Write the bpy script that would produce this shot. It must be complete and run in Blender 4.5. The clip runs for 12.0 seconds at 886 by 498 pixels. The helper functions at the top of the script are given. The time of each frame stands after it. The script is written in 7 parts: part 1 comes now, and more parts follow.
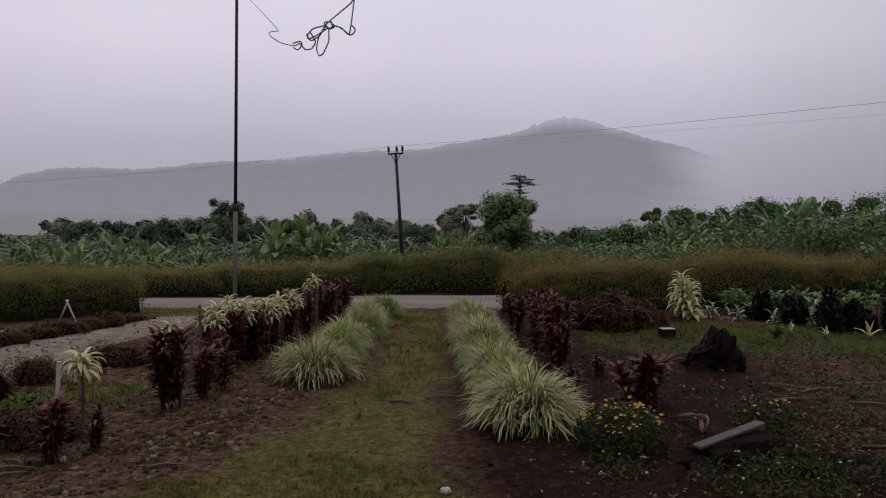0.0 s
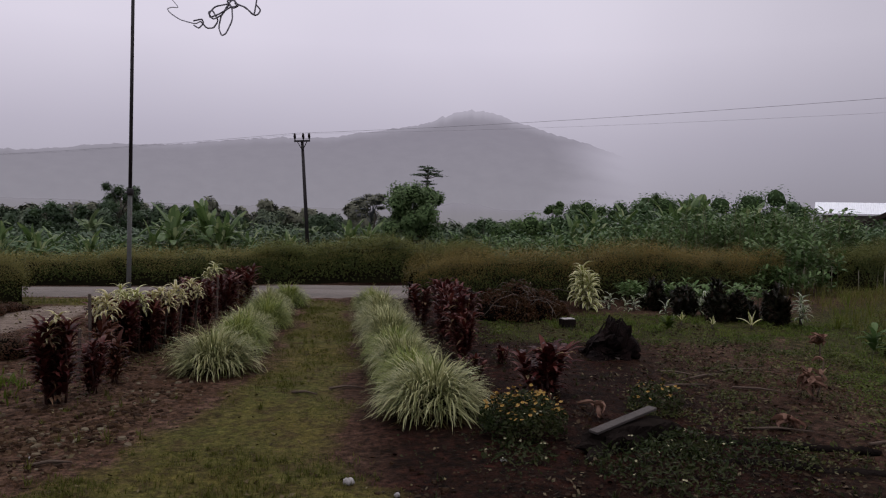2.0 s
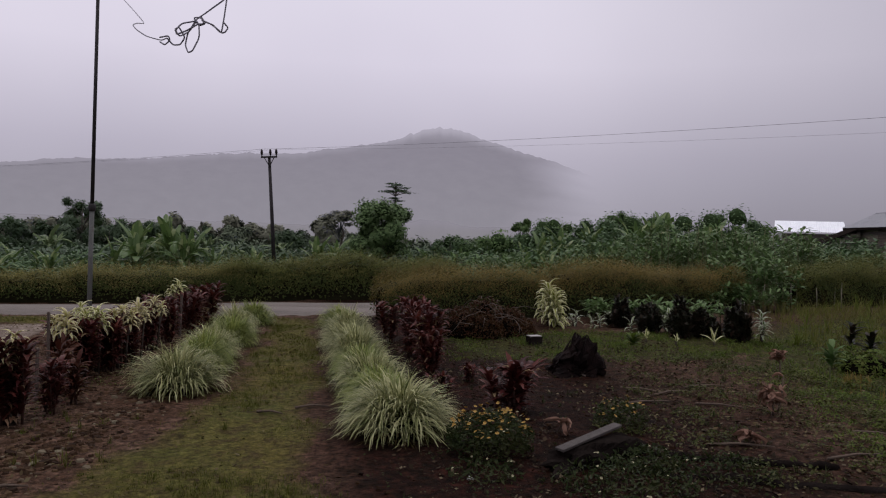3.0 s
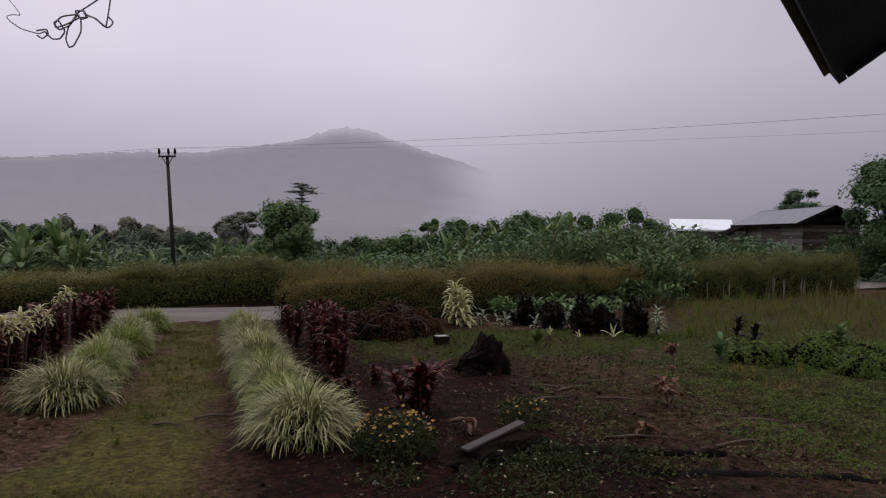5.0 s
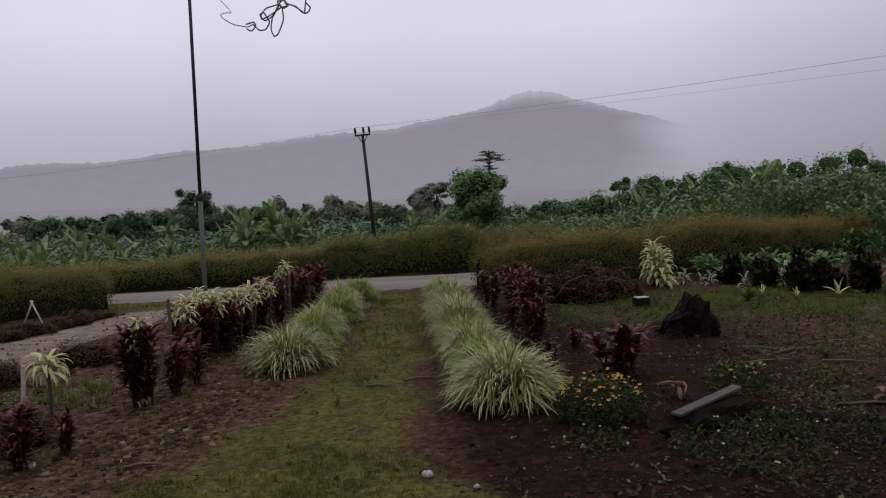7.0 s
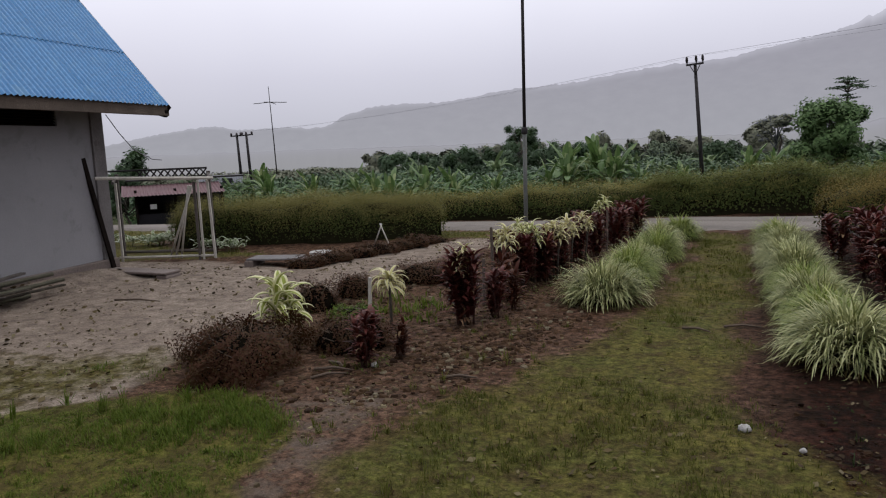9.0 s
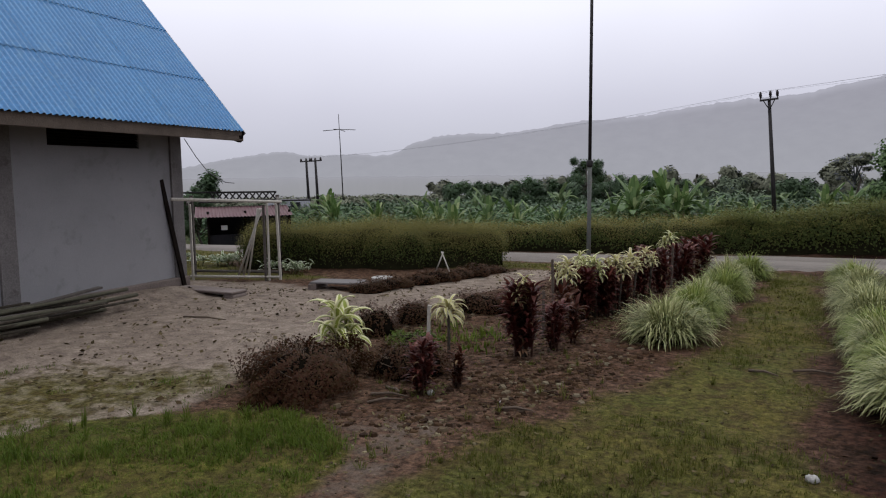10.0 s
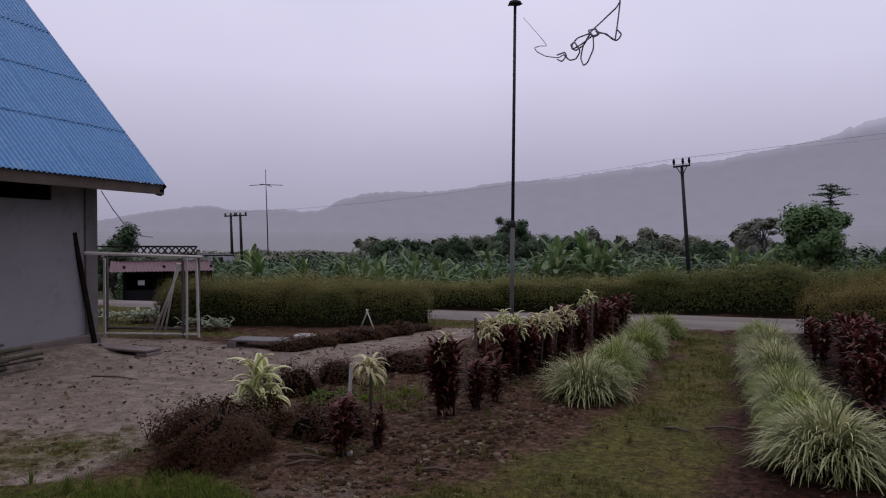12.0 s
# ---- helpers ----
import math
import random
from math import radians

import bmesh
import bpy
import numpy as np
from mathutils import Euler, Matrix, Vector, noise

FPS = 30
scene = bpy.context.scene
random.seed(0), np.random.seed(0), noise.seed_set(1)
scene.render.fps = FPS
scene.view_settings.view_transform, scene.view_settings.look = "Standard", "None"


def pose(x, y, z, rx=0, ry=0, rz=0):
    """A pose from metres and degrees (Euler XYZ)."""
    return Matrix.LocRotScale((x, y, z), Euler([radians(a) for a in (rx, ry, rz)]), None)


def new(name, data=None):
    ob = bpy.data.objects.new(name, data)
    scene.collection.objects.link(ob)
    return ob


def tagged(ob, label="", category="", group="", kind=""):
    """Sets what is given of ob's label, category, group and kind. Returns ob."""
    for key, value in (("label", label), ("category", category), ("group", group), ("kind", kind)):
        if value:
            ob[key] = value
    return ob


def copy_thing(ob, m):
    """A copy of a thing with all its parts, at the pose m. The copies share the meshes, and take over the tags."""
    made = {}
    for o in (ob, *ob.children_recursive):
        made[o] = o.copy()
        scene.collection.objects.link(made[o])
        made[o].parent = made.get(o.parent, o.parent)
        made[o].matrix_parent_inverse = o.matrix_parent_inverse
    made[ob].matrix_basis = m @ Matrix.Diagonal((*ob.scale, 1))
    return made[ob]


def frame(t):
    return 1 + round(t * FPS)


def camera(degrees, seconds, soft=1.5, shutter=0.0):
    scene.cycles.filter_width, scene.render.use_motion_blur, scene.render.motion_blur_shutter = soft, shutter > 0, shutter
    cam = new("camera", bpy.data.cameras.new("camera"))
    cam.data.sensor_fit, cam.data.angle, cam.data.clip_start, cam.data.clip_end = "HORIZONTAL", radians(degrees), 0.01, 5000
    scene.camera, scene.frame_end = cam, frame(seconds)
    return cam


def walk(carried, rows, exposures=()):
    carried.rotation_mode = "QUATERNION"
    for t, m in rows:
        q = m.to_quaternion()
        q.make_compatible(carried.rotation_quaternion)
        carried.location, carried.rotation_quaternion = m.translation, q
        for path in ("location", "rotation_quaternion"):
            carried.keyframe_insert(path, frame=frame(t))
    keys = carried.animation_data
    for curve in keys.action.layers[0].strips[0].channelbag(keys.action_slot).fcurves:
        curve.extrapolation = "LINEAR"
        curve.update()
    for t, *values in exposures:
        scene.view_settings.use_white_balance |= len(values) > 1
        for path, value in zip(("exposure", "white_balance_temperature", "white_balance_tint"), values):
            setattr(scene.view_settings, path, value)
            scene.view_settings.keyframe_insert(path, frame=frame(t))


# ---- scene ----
cam = camera(63.2, 12.0, soft=1.15, shutter=0.0)
PATH = [
    (0.0, pose(-0.002, -0.003, 1.902, 87.73, -0.46, -0.00)),
    (0.5, pose(0.001, -0.009, 1.899, 87.49, -0.69, -2.40)),
    (1.0, pose(0.004, -0.004, 1.898, 87.26, -1.36, -4.63)),
    (1.5, pose(0.007, -0.010, 1.903, 87.65, -1.69, -6.47)),
    (2.0, pose(0.003, 0.016, 1.893, 87.11, -1.53, -7.35)),
    (2.5, pose(0.010, 0.025, 1.902, 87.81, -1.45, -8.51)),
    (3.0, pose(0.005, -0.003, 1.906, 88.51, -1.75, -9.90)),
    (3.5, pose(0.024, -0.014, 1.910, 88.22, -1.59, -11.68)),
    (5.3, pose(0.068, 0.019, 1.928, 88.74, -1.22, -17.39)),
    (5.5, pose(0.074, 0.027, 1.923, 88.63, -0.88, -16.82)),
    (6.0, pose(0.047, 0.040, 1.911, 87.96, -0.23, -14.35)),
    (6.5, pose(0.005, 0.056, 1.900, 86.08, 1.10, -10.32)),
    (7.0, pose(0.020, 0.099, 1.906, 86.02, 2.31, -2.29)),
    (7.5, pose(0.086, 0.123, 1.903, 84.95, 4.24, 7.98)),
    (7.7, pose(0.077, 0.155, 1.897, 84.15, 3.67, 9.91)),
    (9.3, pose(0.034, 0.215, 1.854, 81.94, 1.95, 25.01)),
    (9.5, pose(0.031, 0.220, 1.854, 82.42, 1.37, 26.02)),
    (10.0, pose(0.059, 0.185, 1.864, 84.50, 0.91, 28.02)),
    (10.5, pose(0.068, 0.190, 1.863, 86.94, 0.92, 28.37)),
    (11.0, pose(0.089, 0.174, 1.875, 88.73, 0.50, 27.43)),
    (11.5, pose(0.111, 0.150, 1.882, 89.11, 0.10, 24.88)),
    (12.0, pose(0.113, 0.166, 1.875, 89.01, -0.01, 22.29)),
]
EXPOSURES = [(0.0, -0.06, 6500, 10), (3.5, -0.01, 6500, 10), (5.5, -0.01, 6500, 10), (6.5, 0.01, 6450, 8), (7.5, 0.10, 6420, 6), (9.5, 0.52, 6450, 0), (10.5, 0.24, 6250, 2), (11.0, -0.07, 6150, 9), (11.5, -0.08, 6100, 12), (12.0, -0.08, 6050, 14)]
walk(cam, PATH, EXPOSURES)

# ---- world and light: thick overcast, morning mist ----
def tree_of(block):
    block.use_nodes = True
    t = block.node_tree
    t.nodes.clear()
    return t


def ramp(t, stops):
    n = t.nodes.new("ShaderNodeValToRGB")
    e = n.color_ramp.elements
    while len(e) < len(stops):
        e.new(0.5)
    for k, (p, c) in enumerate(stops):
        e[k].position = p
        e[k].color = (*c, 1)
    return n


SUN_EL, SUN_ROT = 62.0, 20.0
world = bpy.data.worlds.new("overcast_sky")
scene.world = world
t = tree_of(world)
co = t.nodes.new("ShaderNodeTexCoord")
sep = t.nodes.new("ShaderNodeSeparateXYZ")
t.links.new(co.outputs["Generated"], sep.inputs[0])
grad = ramp(t, [(0.0, (0.30, 0.285, 0.345)), (0.10, (0.415, 0.385, 0.465)), (0.22, (0.60, 0.56, 0.655)), (0.42, (0.67, 0.635, 0.73)), (0.60, (0.71, 0.68, 0.77)), (1.0, (0.88, 0.86, 0.94))])
t.links.new(sep.outputs["Z"], grad.inputs[0])
cloud = t.nodes.new("ShaderNodeTexNoise")
cloud.inputs["Scale"].default_value = 2.2
cloud.inputs["Detail"].default_value = 3
t.links.new(co.outputs["Generated"], cloud.inputs["Vector"])
mott = ramp(t, [(0.25, (0.93, 0.93, 0.94)), (0.75, (1.06, 1.06, 1.05))])
t.links.new(cloud.outputs["Fac"], mott.inputs[0])
mul = t.nodes.new("ShaderNodeMixRGB")
mul.blend_type = "MULTIPLY"
mul.inputs[0].default_value = 1
t.links.new(grad.outputs[0], mul.inputs[1])
t.links.new(mott.outputs[0], mul.inputs[2])
sky = t.nodes.new("ShaderNodeTexSky")
sky.sky_type = "NISHITA"
sky.sun_disc = False
sky.sun_elevation, sky.sun_rotation = radians(SUN_EL), radians(SUN_ROT)
bg_cloud = t.nodes.new("ShaderNodeBackground")
bg_sky = t.nodes.new("ShaderNodeBackground")
bg_sky.inputs["Strength"].default_value = 0.05
bg_cloud.inputs["Strength"].default_value = 1.24
east = t.nodes.new("ShaderNodeMapRange")
east.interpolation_type = "SMOOTHSTEP"
east.inputs["From Min"].default_value, east.inputs["From Max"].default_value = 0.15, 0.75
east.inputs["To Min"].default_value, east.inputs["To Max"].default_value = 1.0, 0.70
t.links.new(sep.outputs["X"], east.inputs[0])
dim = t.nodes.new("ShaderNodeMixRGB")
dim.blend_type = "MULTIPLY"
dim.inputs[0].default_value = 1
t.links.new(mul.outputs[0], dim.inputs[1])
t.links.new(east.outputs[0], dim.inputs[2])
t.links.new(dim.outputs[0], bg_cloud.inputs["Color"])
t.links.new(sky.outputs[0], bg_sky.inputs["Color"])
mix = t.nodes.new("ShaderNodeMixShader")
mix.inputs[0].default_value = 0.06
t.links.new(bg_cloud.outputs[0], mix.inputs[1])
t.links.new(bg_sky.outputs[0], mix.inputs[2])
out = t.nodes.new("ShaderNodeOutputWorld")
t.links.new(mix.outputs[0], out.inputs[0])

sun = new("sun", bpy.data.lights.new("sun", "SUN"))
sun.data.energy, sun.data.angle, sun.data.color = 0.5, radians(40), (1.0, 0.97, 0.95)
sun.matrix_world = pose(0, 0, 30, 90 - SUN_EL, 0, 180 - SUN_ROT)

# ---- materials ----
def output(t, shader):
    o = t.nodes.new("ShaderNodeOutputMaterial")
    t.links.new(shader, o.inputs[0])


def noise_node(t, scale, detail=4, rough=0.6, vec=None):
    n = t.nodes.new("ShaderNodeTexNoise")
    n.inputs["Scale"].default_value = scale
    n.inputs["Detail"].default_value = detail
    n.inputs["Roughness"].default_value = rough
    if vec is not None:
        t.links.new(vec, n.inputs["Vector"])
    return n


def mixc(t, fac, a, b, mode="MIX"):
    n = t.nodes.new("ShaderNodeMixRGB")
    n.blend_type = mode
    for k, v in ((0, fac), (1, a), (2, b)):
        if isinstance(v, (int, float)):
            n.inputs[k].default_value = v if k == 0 else (v, v, v, 1)
        elif isinstance(v, tuple):
            n.inputs[k].default_value = (*v, 1)
        else:
            t.links.new(v, n.inputs[k])
    return n.outputs[0]


def bump_of(t, height, strength, distance=0.02):
    b = t.nodes.new("ShaderNodeBump")
    b.inputs["Strength"].default_value = strength
    b.inputs["Distance"].default_value = distance
    t.links.new(height, b.inputs["Height"])
    return b.outputs[0]


def solid(name, c1, c2, scale=6, rough=0.7, metal=0.0, bump=0.3, fine=60, stretch=(1, 1, 1), wear=None, spec=0.25, grain=0.2):
    """A surface of two tones: stains of size 1/scale, grain of size 1/fine, relief; wear: a third colour in worn patches."""
    m = bpy.data.materials.new(name)
    t = tree_of(m)
    co = t.nodes.new("ShaderNodeTexCoord")
    mp = t.nodes.new("ShaderNodeMapping")
    mp.inputs["Scale"].default_value = stretch
    t.links.new(co.outputs["Object"], mp.inputs[0])
    n1 = noise_node(t, scale, 5, 0.65, mp.outputs[0])
    n2 = noise_node(t, fine, 3, 0.7, mp.outputs[0])
    r1 = ramp(t, [(0.3, (0, 0, 0)), (0.7, (1, 1, 1))])
    t.links.new(n1.outputs["Fac"], r1.inputs[0])
    col = mixc(t, r1.outputs[0], c1, c2)
    r2 = ramp(t, [(0.3, (1 - grain,) * 3), (0.7, (1 + grain,) * 3)])
    t.links.new(n2.outputs["Fac"], r2.inputs[0])
    col = mixc(t, 1.0, col, r2.outputs[0], "MULTIPLY")
    if wear:
        n3 = noise_node(t, scale * 2.3, 6, 0.7, mp.outputs[0])
        r3 = ramp(t, [(0.56, (0, 0, 0)), (0.66, (1, 1, 1))])
        t.links.new(n3.outputs["Fac"], r3.inputs[0])
        col = mixc(t, r3.outputs[0], col, wear)
    p = t.nodes.new("ShaderNodeBsdfPrincipled")
    p.inputs["Roughness"].default_value = rough
    p.inputs["Metallic"].default_value = metal
    p.inputs["Specular IOR Level"].default_value = spec
    t.links.new(col, p.inputs["Base Color"])
    t.links.new(bump_of(t, n2.outputs["Fac"], bump), p.inputs["Normal"])
    output(t, p.outputs[0])
    return m


def foliage(name, stops, rough=0.5, through_light=0.25, margin=None, midrib=None, tip=None, patch=0.0, spec=0.10):
    """Leaves: one of the ramp's tones by leaf; margin: (colour, share) of striped edges; tip: colour towards the leaf's end; patch: drift of tone over the plant."""
    m = bpy.data.materials.new(name)
    stops = [(c[0], c[1], c[2] * 0.66) for c in stops]
    t = tree_of(m)
    geo = t.nodes.new("ShaderNodeNewGeometry")
    r = ramp(t, [(k / max(1, len(stops) - 1), c) for k, c in enumerate(stops)])
    fac = geo.outputs["Random Per Island"]
    if patch > 0:
        co = t.nodes.new("ShaderNodeTexCoord")
        n = noise_node(t, 1.1, 3, 0.6, co.outputs["Object"])
        rr = ramp(t, [(0.33, (0, 0, 0)), (0.67, (1, 1, 1))])
        t.links.new(n.outputs["Fac"], rr.inputs[0])
        fac = mixc(t, patch, fac, rr.outputs[0])
    t.links.new(fac, r.inputs[0])
    col = r.outputs[0]
    if margin or tip:
        a = t.nodes.new("ShaderNodeAttribute")
        a.attribute_name = "leaf"
        s = t.nodes.new("ShaderNodeSeparateXYZ")
        t.links.new(a.outputs["Vector"], s.inputs[0])
        if margin:
            rm = ramp(t, [(max(0.0, margin[1] - 0.08), (0, 0, 0)), (min(1.0, margin[1] + 0.08), (1, 1, 1))])
            t.links.new(s.outputs["X"], rm.inputs[0])
            col = mixc(t, rm.outputs[0], col, margin[0])
        if tip:
            rt = ramp(t, [(0.45, (0, 0, 0)), (1.0, (1, 1, 1))])
            t.links.new(s.outputs["Y"], rt.inputs[0])
            col = mixc(t, rt.outputs[0], col, tip)
    p = t.nodes.new("ShaderNodeBsdfPrincipled")
    p.inputs["Roughness"].default_value = rough
    p.inputs["Specular IOR Level"].default_value = spec
    t.links.new(col, p.inputs["Base Color"])
    sh = p.outputs[0]
    if through_light:
        tr = t.nodes.new("ShaderNodeBsdfTranslucent")
        t.links.new(col, tr.inputs["Color"])
        mx = t.nodes.new("ShaderNodeMixShader")
        mx.inputs[0].default_value = through_light
        t.links.new(sh, mx.inputs[1])
        t.links.new(tr.outputs[0], mx.inputs[2])
        sh = mx.outputs[0]
    output(t, sh)
    return m


def ground_material():
    """Soil, lawn, pale trodden earth and weeds, laid out by the shares stored with the sheet."""
    m = bpy.data.materials.new("ground_earth")
    t = tree_of(m)
    co = t.nodes.new("ShaderNodeTexCoord")
    v = co.outputs["Object"]
    a = t.nodes.new("ShaderNodeAttribute")
    a.attribute_name = "cover"
    s = t.nodes.new("ShaderNodeSeparateXYZ")
    t.links.new(a.outputs["Vector"], s.inputs[0])
    big = noise_node(t, 0.9, 5, 0.6, v)
    mid = noise_node(t, 5.0, 6, 0.7, v)
    fine = noise_node(t, 38.0, 4, 0.75, v)
    rb = ramp(t, [(0.35, (0, 0, 0)), (0.65, (1, 1, 1))])
    t.links.new(big.outputs["Fac"], rb.inputs[0])
    rm = ramp(t, [(0.38, (0, 0, 0)), (0.62, (1, 1, 1))])
    t.links.new(mid.outputs["Fac"], rm.inputs[0])
    soil = mixc(t, rb.outputs[0], (0.088, 0.049, 0.040), (0.126, 0.080, 0.067))
    soil = mixc(t, rm.outputs[0], soil, (0.040, 0.020, 0.012))
    # redder soil right of the path, darkened by shade put into its colour
    shaded_soil = mixc(t, rb.outputs[0], (0.030, 0.0090, 0.0070), (0.019, 0.0080, 0.0058))
    shaded_soil = mixc(t, rm.outputs[0], shaded_soil, (0.0075, 0.0040, 0.0025))
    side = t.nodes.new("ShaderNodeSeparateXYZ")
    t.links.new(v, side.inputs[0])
    shade_in = t.nodes.new("ShaderNodeMapRange")
    shade_in.inputs["From Min"].default_value, shade_in.inputs["From Max"].default_value = -0.3, 0.5
    t.links.new(side.outputs["X"], shade_in.inputs[0])
    shade_out = t.nodes.new("ShaderNodeMapRange")
    shade_out.inputs["From Min"].default_value, shade_out.inputs["From Max"].default_value = 3.4, 5.4
    shade_out.inputs["To Min"].default_value, shade_out.inputs["To Max"].default_value = 1.0, 0.28
    t.links.new(side.outputs["X"], shade_out.inputs[0])
    shade_share = t.nodes.new("ShaderNodeMath")
    shade_share.operation = "MULTIPLY"
    t.links.new(shade_in.outputs[0], shade_share.inputs[0])
    t.links.new(shade_out.outputs[0], shade_share.inputs[1])
    soil = mixc(t, shade_share.outputs[0], soil, shaded_soil)
    pale = mixc(t, rb.outputs[0], (0.218, 0.172, 0.168), (0.290, 0.236, 0.232))
    pale = mixc(t, rm.outputs[0], pale, (0.140, 0.108, 0.106))
    lawn = mixc(t, rb.outputs[0], (0.112, 0.098, 0.028), (0.072, 0.082, 0.022))
    lawn = mixc(t, rm.outputs[0], lawn, (0.062, 0.046, 0.022))
    weed = mixc(t, rm.outputs[0], (0.050, 0.056, 0.016), (0.022, 0.016, 0.009))

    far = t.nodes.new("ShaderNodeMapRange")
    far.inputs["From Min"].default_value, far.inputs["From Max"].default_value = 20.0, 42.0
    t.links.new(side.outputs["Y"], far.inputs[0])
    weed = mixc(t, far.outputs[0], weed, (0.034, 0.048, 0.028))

    def share(sock):
        add = t.nodes.new("ShaderNodeMath")
        add.operation = "ADD"
        t.links.new(sock, add.inputs[0])
        sub = t.nodes.new("ShaderNodeMath")
        sub.operation = "MULTIPLY_ADD"
        t.links.new(mid.outputs["Fac"], sub.inputs[0])
        sub.inputs[1].default_value, sub.inputs[2].default_value = 0.9, -0.45
        t.links.new(sub.outputs[0], add.inputs[1])
        r = ramp(t, [(0.38, (0, 0, 0)), (0.62, (1, 1, 1))])
        t.links.new(add.outputs[0], r.inputs[0])
        return r.outputs[0]

    crumb = noise_node(t, 15.0, 5, 0.7, v)
    rc = ramp(t, [(0.36, (0.30, 0.30, 0.30)), (0.66, (1.75, 1.75, 1.75))])
    t.links.new(crumb.outputs["Fac"], rc.inputs[0])
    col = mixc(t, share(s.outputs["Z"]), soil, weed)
    col = mixc(t, 1.0, col, rc.outputs[0], "MULTIPLY")
    col = mixc(t, share(s.outputs["Y"]), col, pale)
    lawn = mixc(t, 0.7, lawn, mixc(t, 1.0, lawn, rc.outputs[0], "MULTIPLY"))
    col = mixc(t, share(s.outputs["X"]), col, lawn)
    rf = ramp(t, [(0.3, (0.60, 0.60, 0.60)), (0.7, (1.40, 1.40, 1.40))])
    t.links.new(fine.outputs["Fac"], rf.inputs[0])
    col = mixc(t, 1.0, col, rf.outputs[0], "MULTIPLY")
    col = mixc(t, 1.0, col, (1.0, 0.99, 0.82), "MULTIPLY")
    p = t.nodes.new("ShaderNodeBsdfPrincipled")
    p.inputs["Roughness"].default_value = 0.85
    p.inputs["Specular IOR Level"].default_value = 0.05
    t.links.new(col, p.inputs["Base Color"])
    h = mixc(t, 0.5, mixc(t, 0.5, mid.outputs["Fac"], crumb.outputs["Fac"]), fine.outputs["Fac"])
    t.links.new(bump_of(t, h, 0.8, 0.06), p.inputs["Normal"])
    output(t, p.outputs[0])
    return m


def distance_material(name, c_low, c_high, z_low, z_high, fade_az=None, veil=0.0, glow=1.0):
    """A far slope behind mist: it glows in the mist's own tone, and thins out into the sky where the mist is thick."""
    m = bpy.data.materials.new(name)
    t = tree_of(m)
    co = t.nodes.new("ShaderNodeTexCoord")
    s = t.nodes.new("ShaderNodeSeparateXYZ")
    t.links.new(co.outputs["Object"], s.inputs[0])
    mr = t.nodes.new("ShaderNodeMapRange")
    mr.inputs["From Min"].default_value, mr.inputs["From Max"].default_value = z_low, z_high
    t.links.new(s.outputs["Z"], mr.inputs[0])
    at = t.nodes.new("ShaderNodeMath")
    at.operation = "ARCTAN2"
    t.links.new(s.outputs["X"], at.inputs[0])
    t.links.new(s.outputs["Y"], at.inputs[1])
    cmb = t.nodes.new("ShaderNodeCombineXYZ")
    for k, (sock, f) in enumerate(((at.outputs[0], 45.0), (s.outputs["Z"], 0.055))):
        ml = t.nodes.new("ShaderNodeMath")
        ml.operation = "MULTIPLY"
        ml.inputs[1].default_value = f
        t.links.new(sock, ml.inputs[0])
        t.links.new(ml.outputs[0], cmb.inputs[k])
    woods = noise_node(t, 1.0, 6, 0.65, cmb.outputs[0])
    rw = ramp(t, [(0.3, (0.965, 0.965, 0.968)), (0.7, (1.035, 1.035, 1.032))])
    t.links.new(woods.outputs["Fac"], rw.inputs[0])
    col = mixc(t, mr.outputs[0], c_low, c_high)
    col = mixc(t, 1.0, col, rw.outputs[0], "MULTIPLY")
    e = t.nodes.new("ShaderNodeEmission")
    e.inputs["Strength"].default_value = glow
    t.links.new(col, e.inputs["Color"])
    tr = t.nodes.new("ShaderNodeBsdfTransparent")
    mx = t.nodes.new("ShaderNodeMixShader")
    drift = noise_node(t, 0.0016, 3, 0.5, co.outputs["Object"])
    ad = t.nodes.new("ShaderNodeMath")
    ad.operation = "MULTIPLY_ADD"
    ad.inputs[1].default_value = 0.22
    t.links.new(drift.outputs["Fac"], ad.inputs[0])
    t.links.new(at.outputs[0], ad.inputs[2])
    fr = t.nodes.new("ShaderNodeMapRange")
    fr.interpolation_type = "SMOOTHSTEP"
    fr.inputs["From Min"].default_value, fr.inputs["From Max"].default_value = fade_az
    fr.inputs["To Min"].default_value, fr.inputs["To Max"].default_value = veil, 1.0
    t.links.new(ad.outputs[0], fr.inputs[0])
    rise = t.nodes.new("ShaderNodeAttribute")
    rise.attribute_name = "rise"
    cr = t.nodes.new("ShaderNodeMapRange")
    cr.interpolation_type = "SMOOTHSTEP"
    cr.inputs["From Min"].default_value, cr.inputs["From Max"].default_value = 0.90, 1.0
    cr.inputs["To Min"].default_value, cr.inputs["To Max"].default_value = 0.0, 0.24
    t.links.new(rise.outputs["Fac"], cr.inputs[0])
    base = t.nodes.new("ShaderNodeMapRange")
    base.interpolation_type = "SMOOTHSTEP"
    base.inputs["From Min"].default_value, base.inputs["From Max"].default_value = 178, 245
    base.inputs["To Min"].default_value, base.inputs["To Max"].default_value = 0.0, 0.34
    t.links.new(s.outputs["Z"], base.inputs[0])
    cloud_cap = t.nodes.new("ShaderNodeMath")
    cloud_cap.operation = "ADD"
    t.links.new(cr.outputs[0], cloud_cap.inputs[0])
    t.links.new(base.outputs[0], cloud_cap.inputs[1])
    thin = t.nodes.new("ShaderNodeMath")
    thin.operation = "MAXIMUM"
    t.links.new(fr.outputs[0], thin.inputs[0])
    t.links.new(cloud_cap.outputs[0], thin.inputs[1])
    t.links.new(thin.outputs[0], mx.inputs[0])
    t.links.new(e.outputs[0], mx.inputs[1])
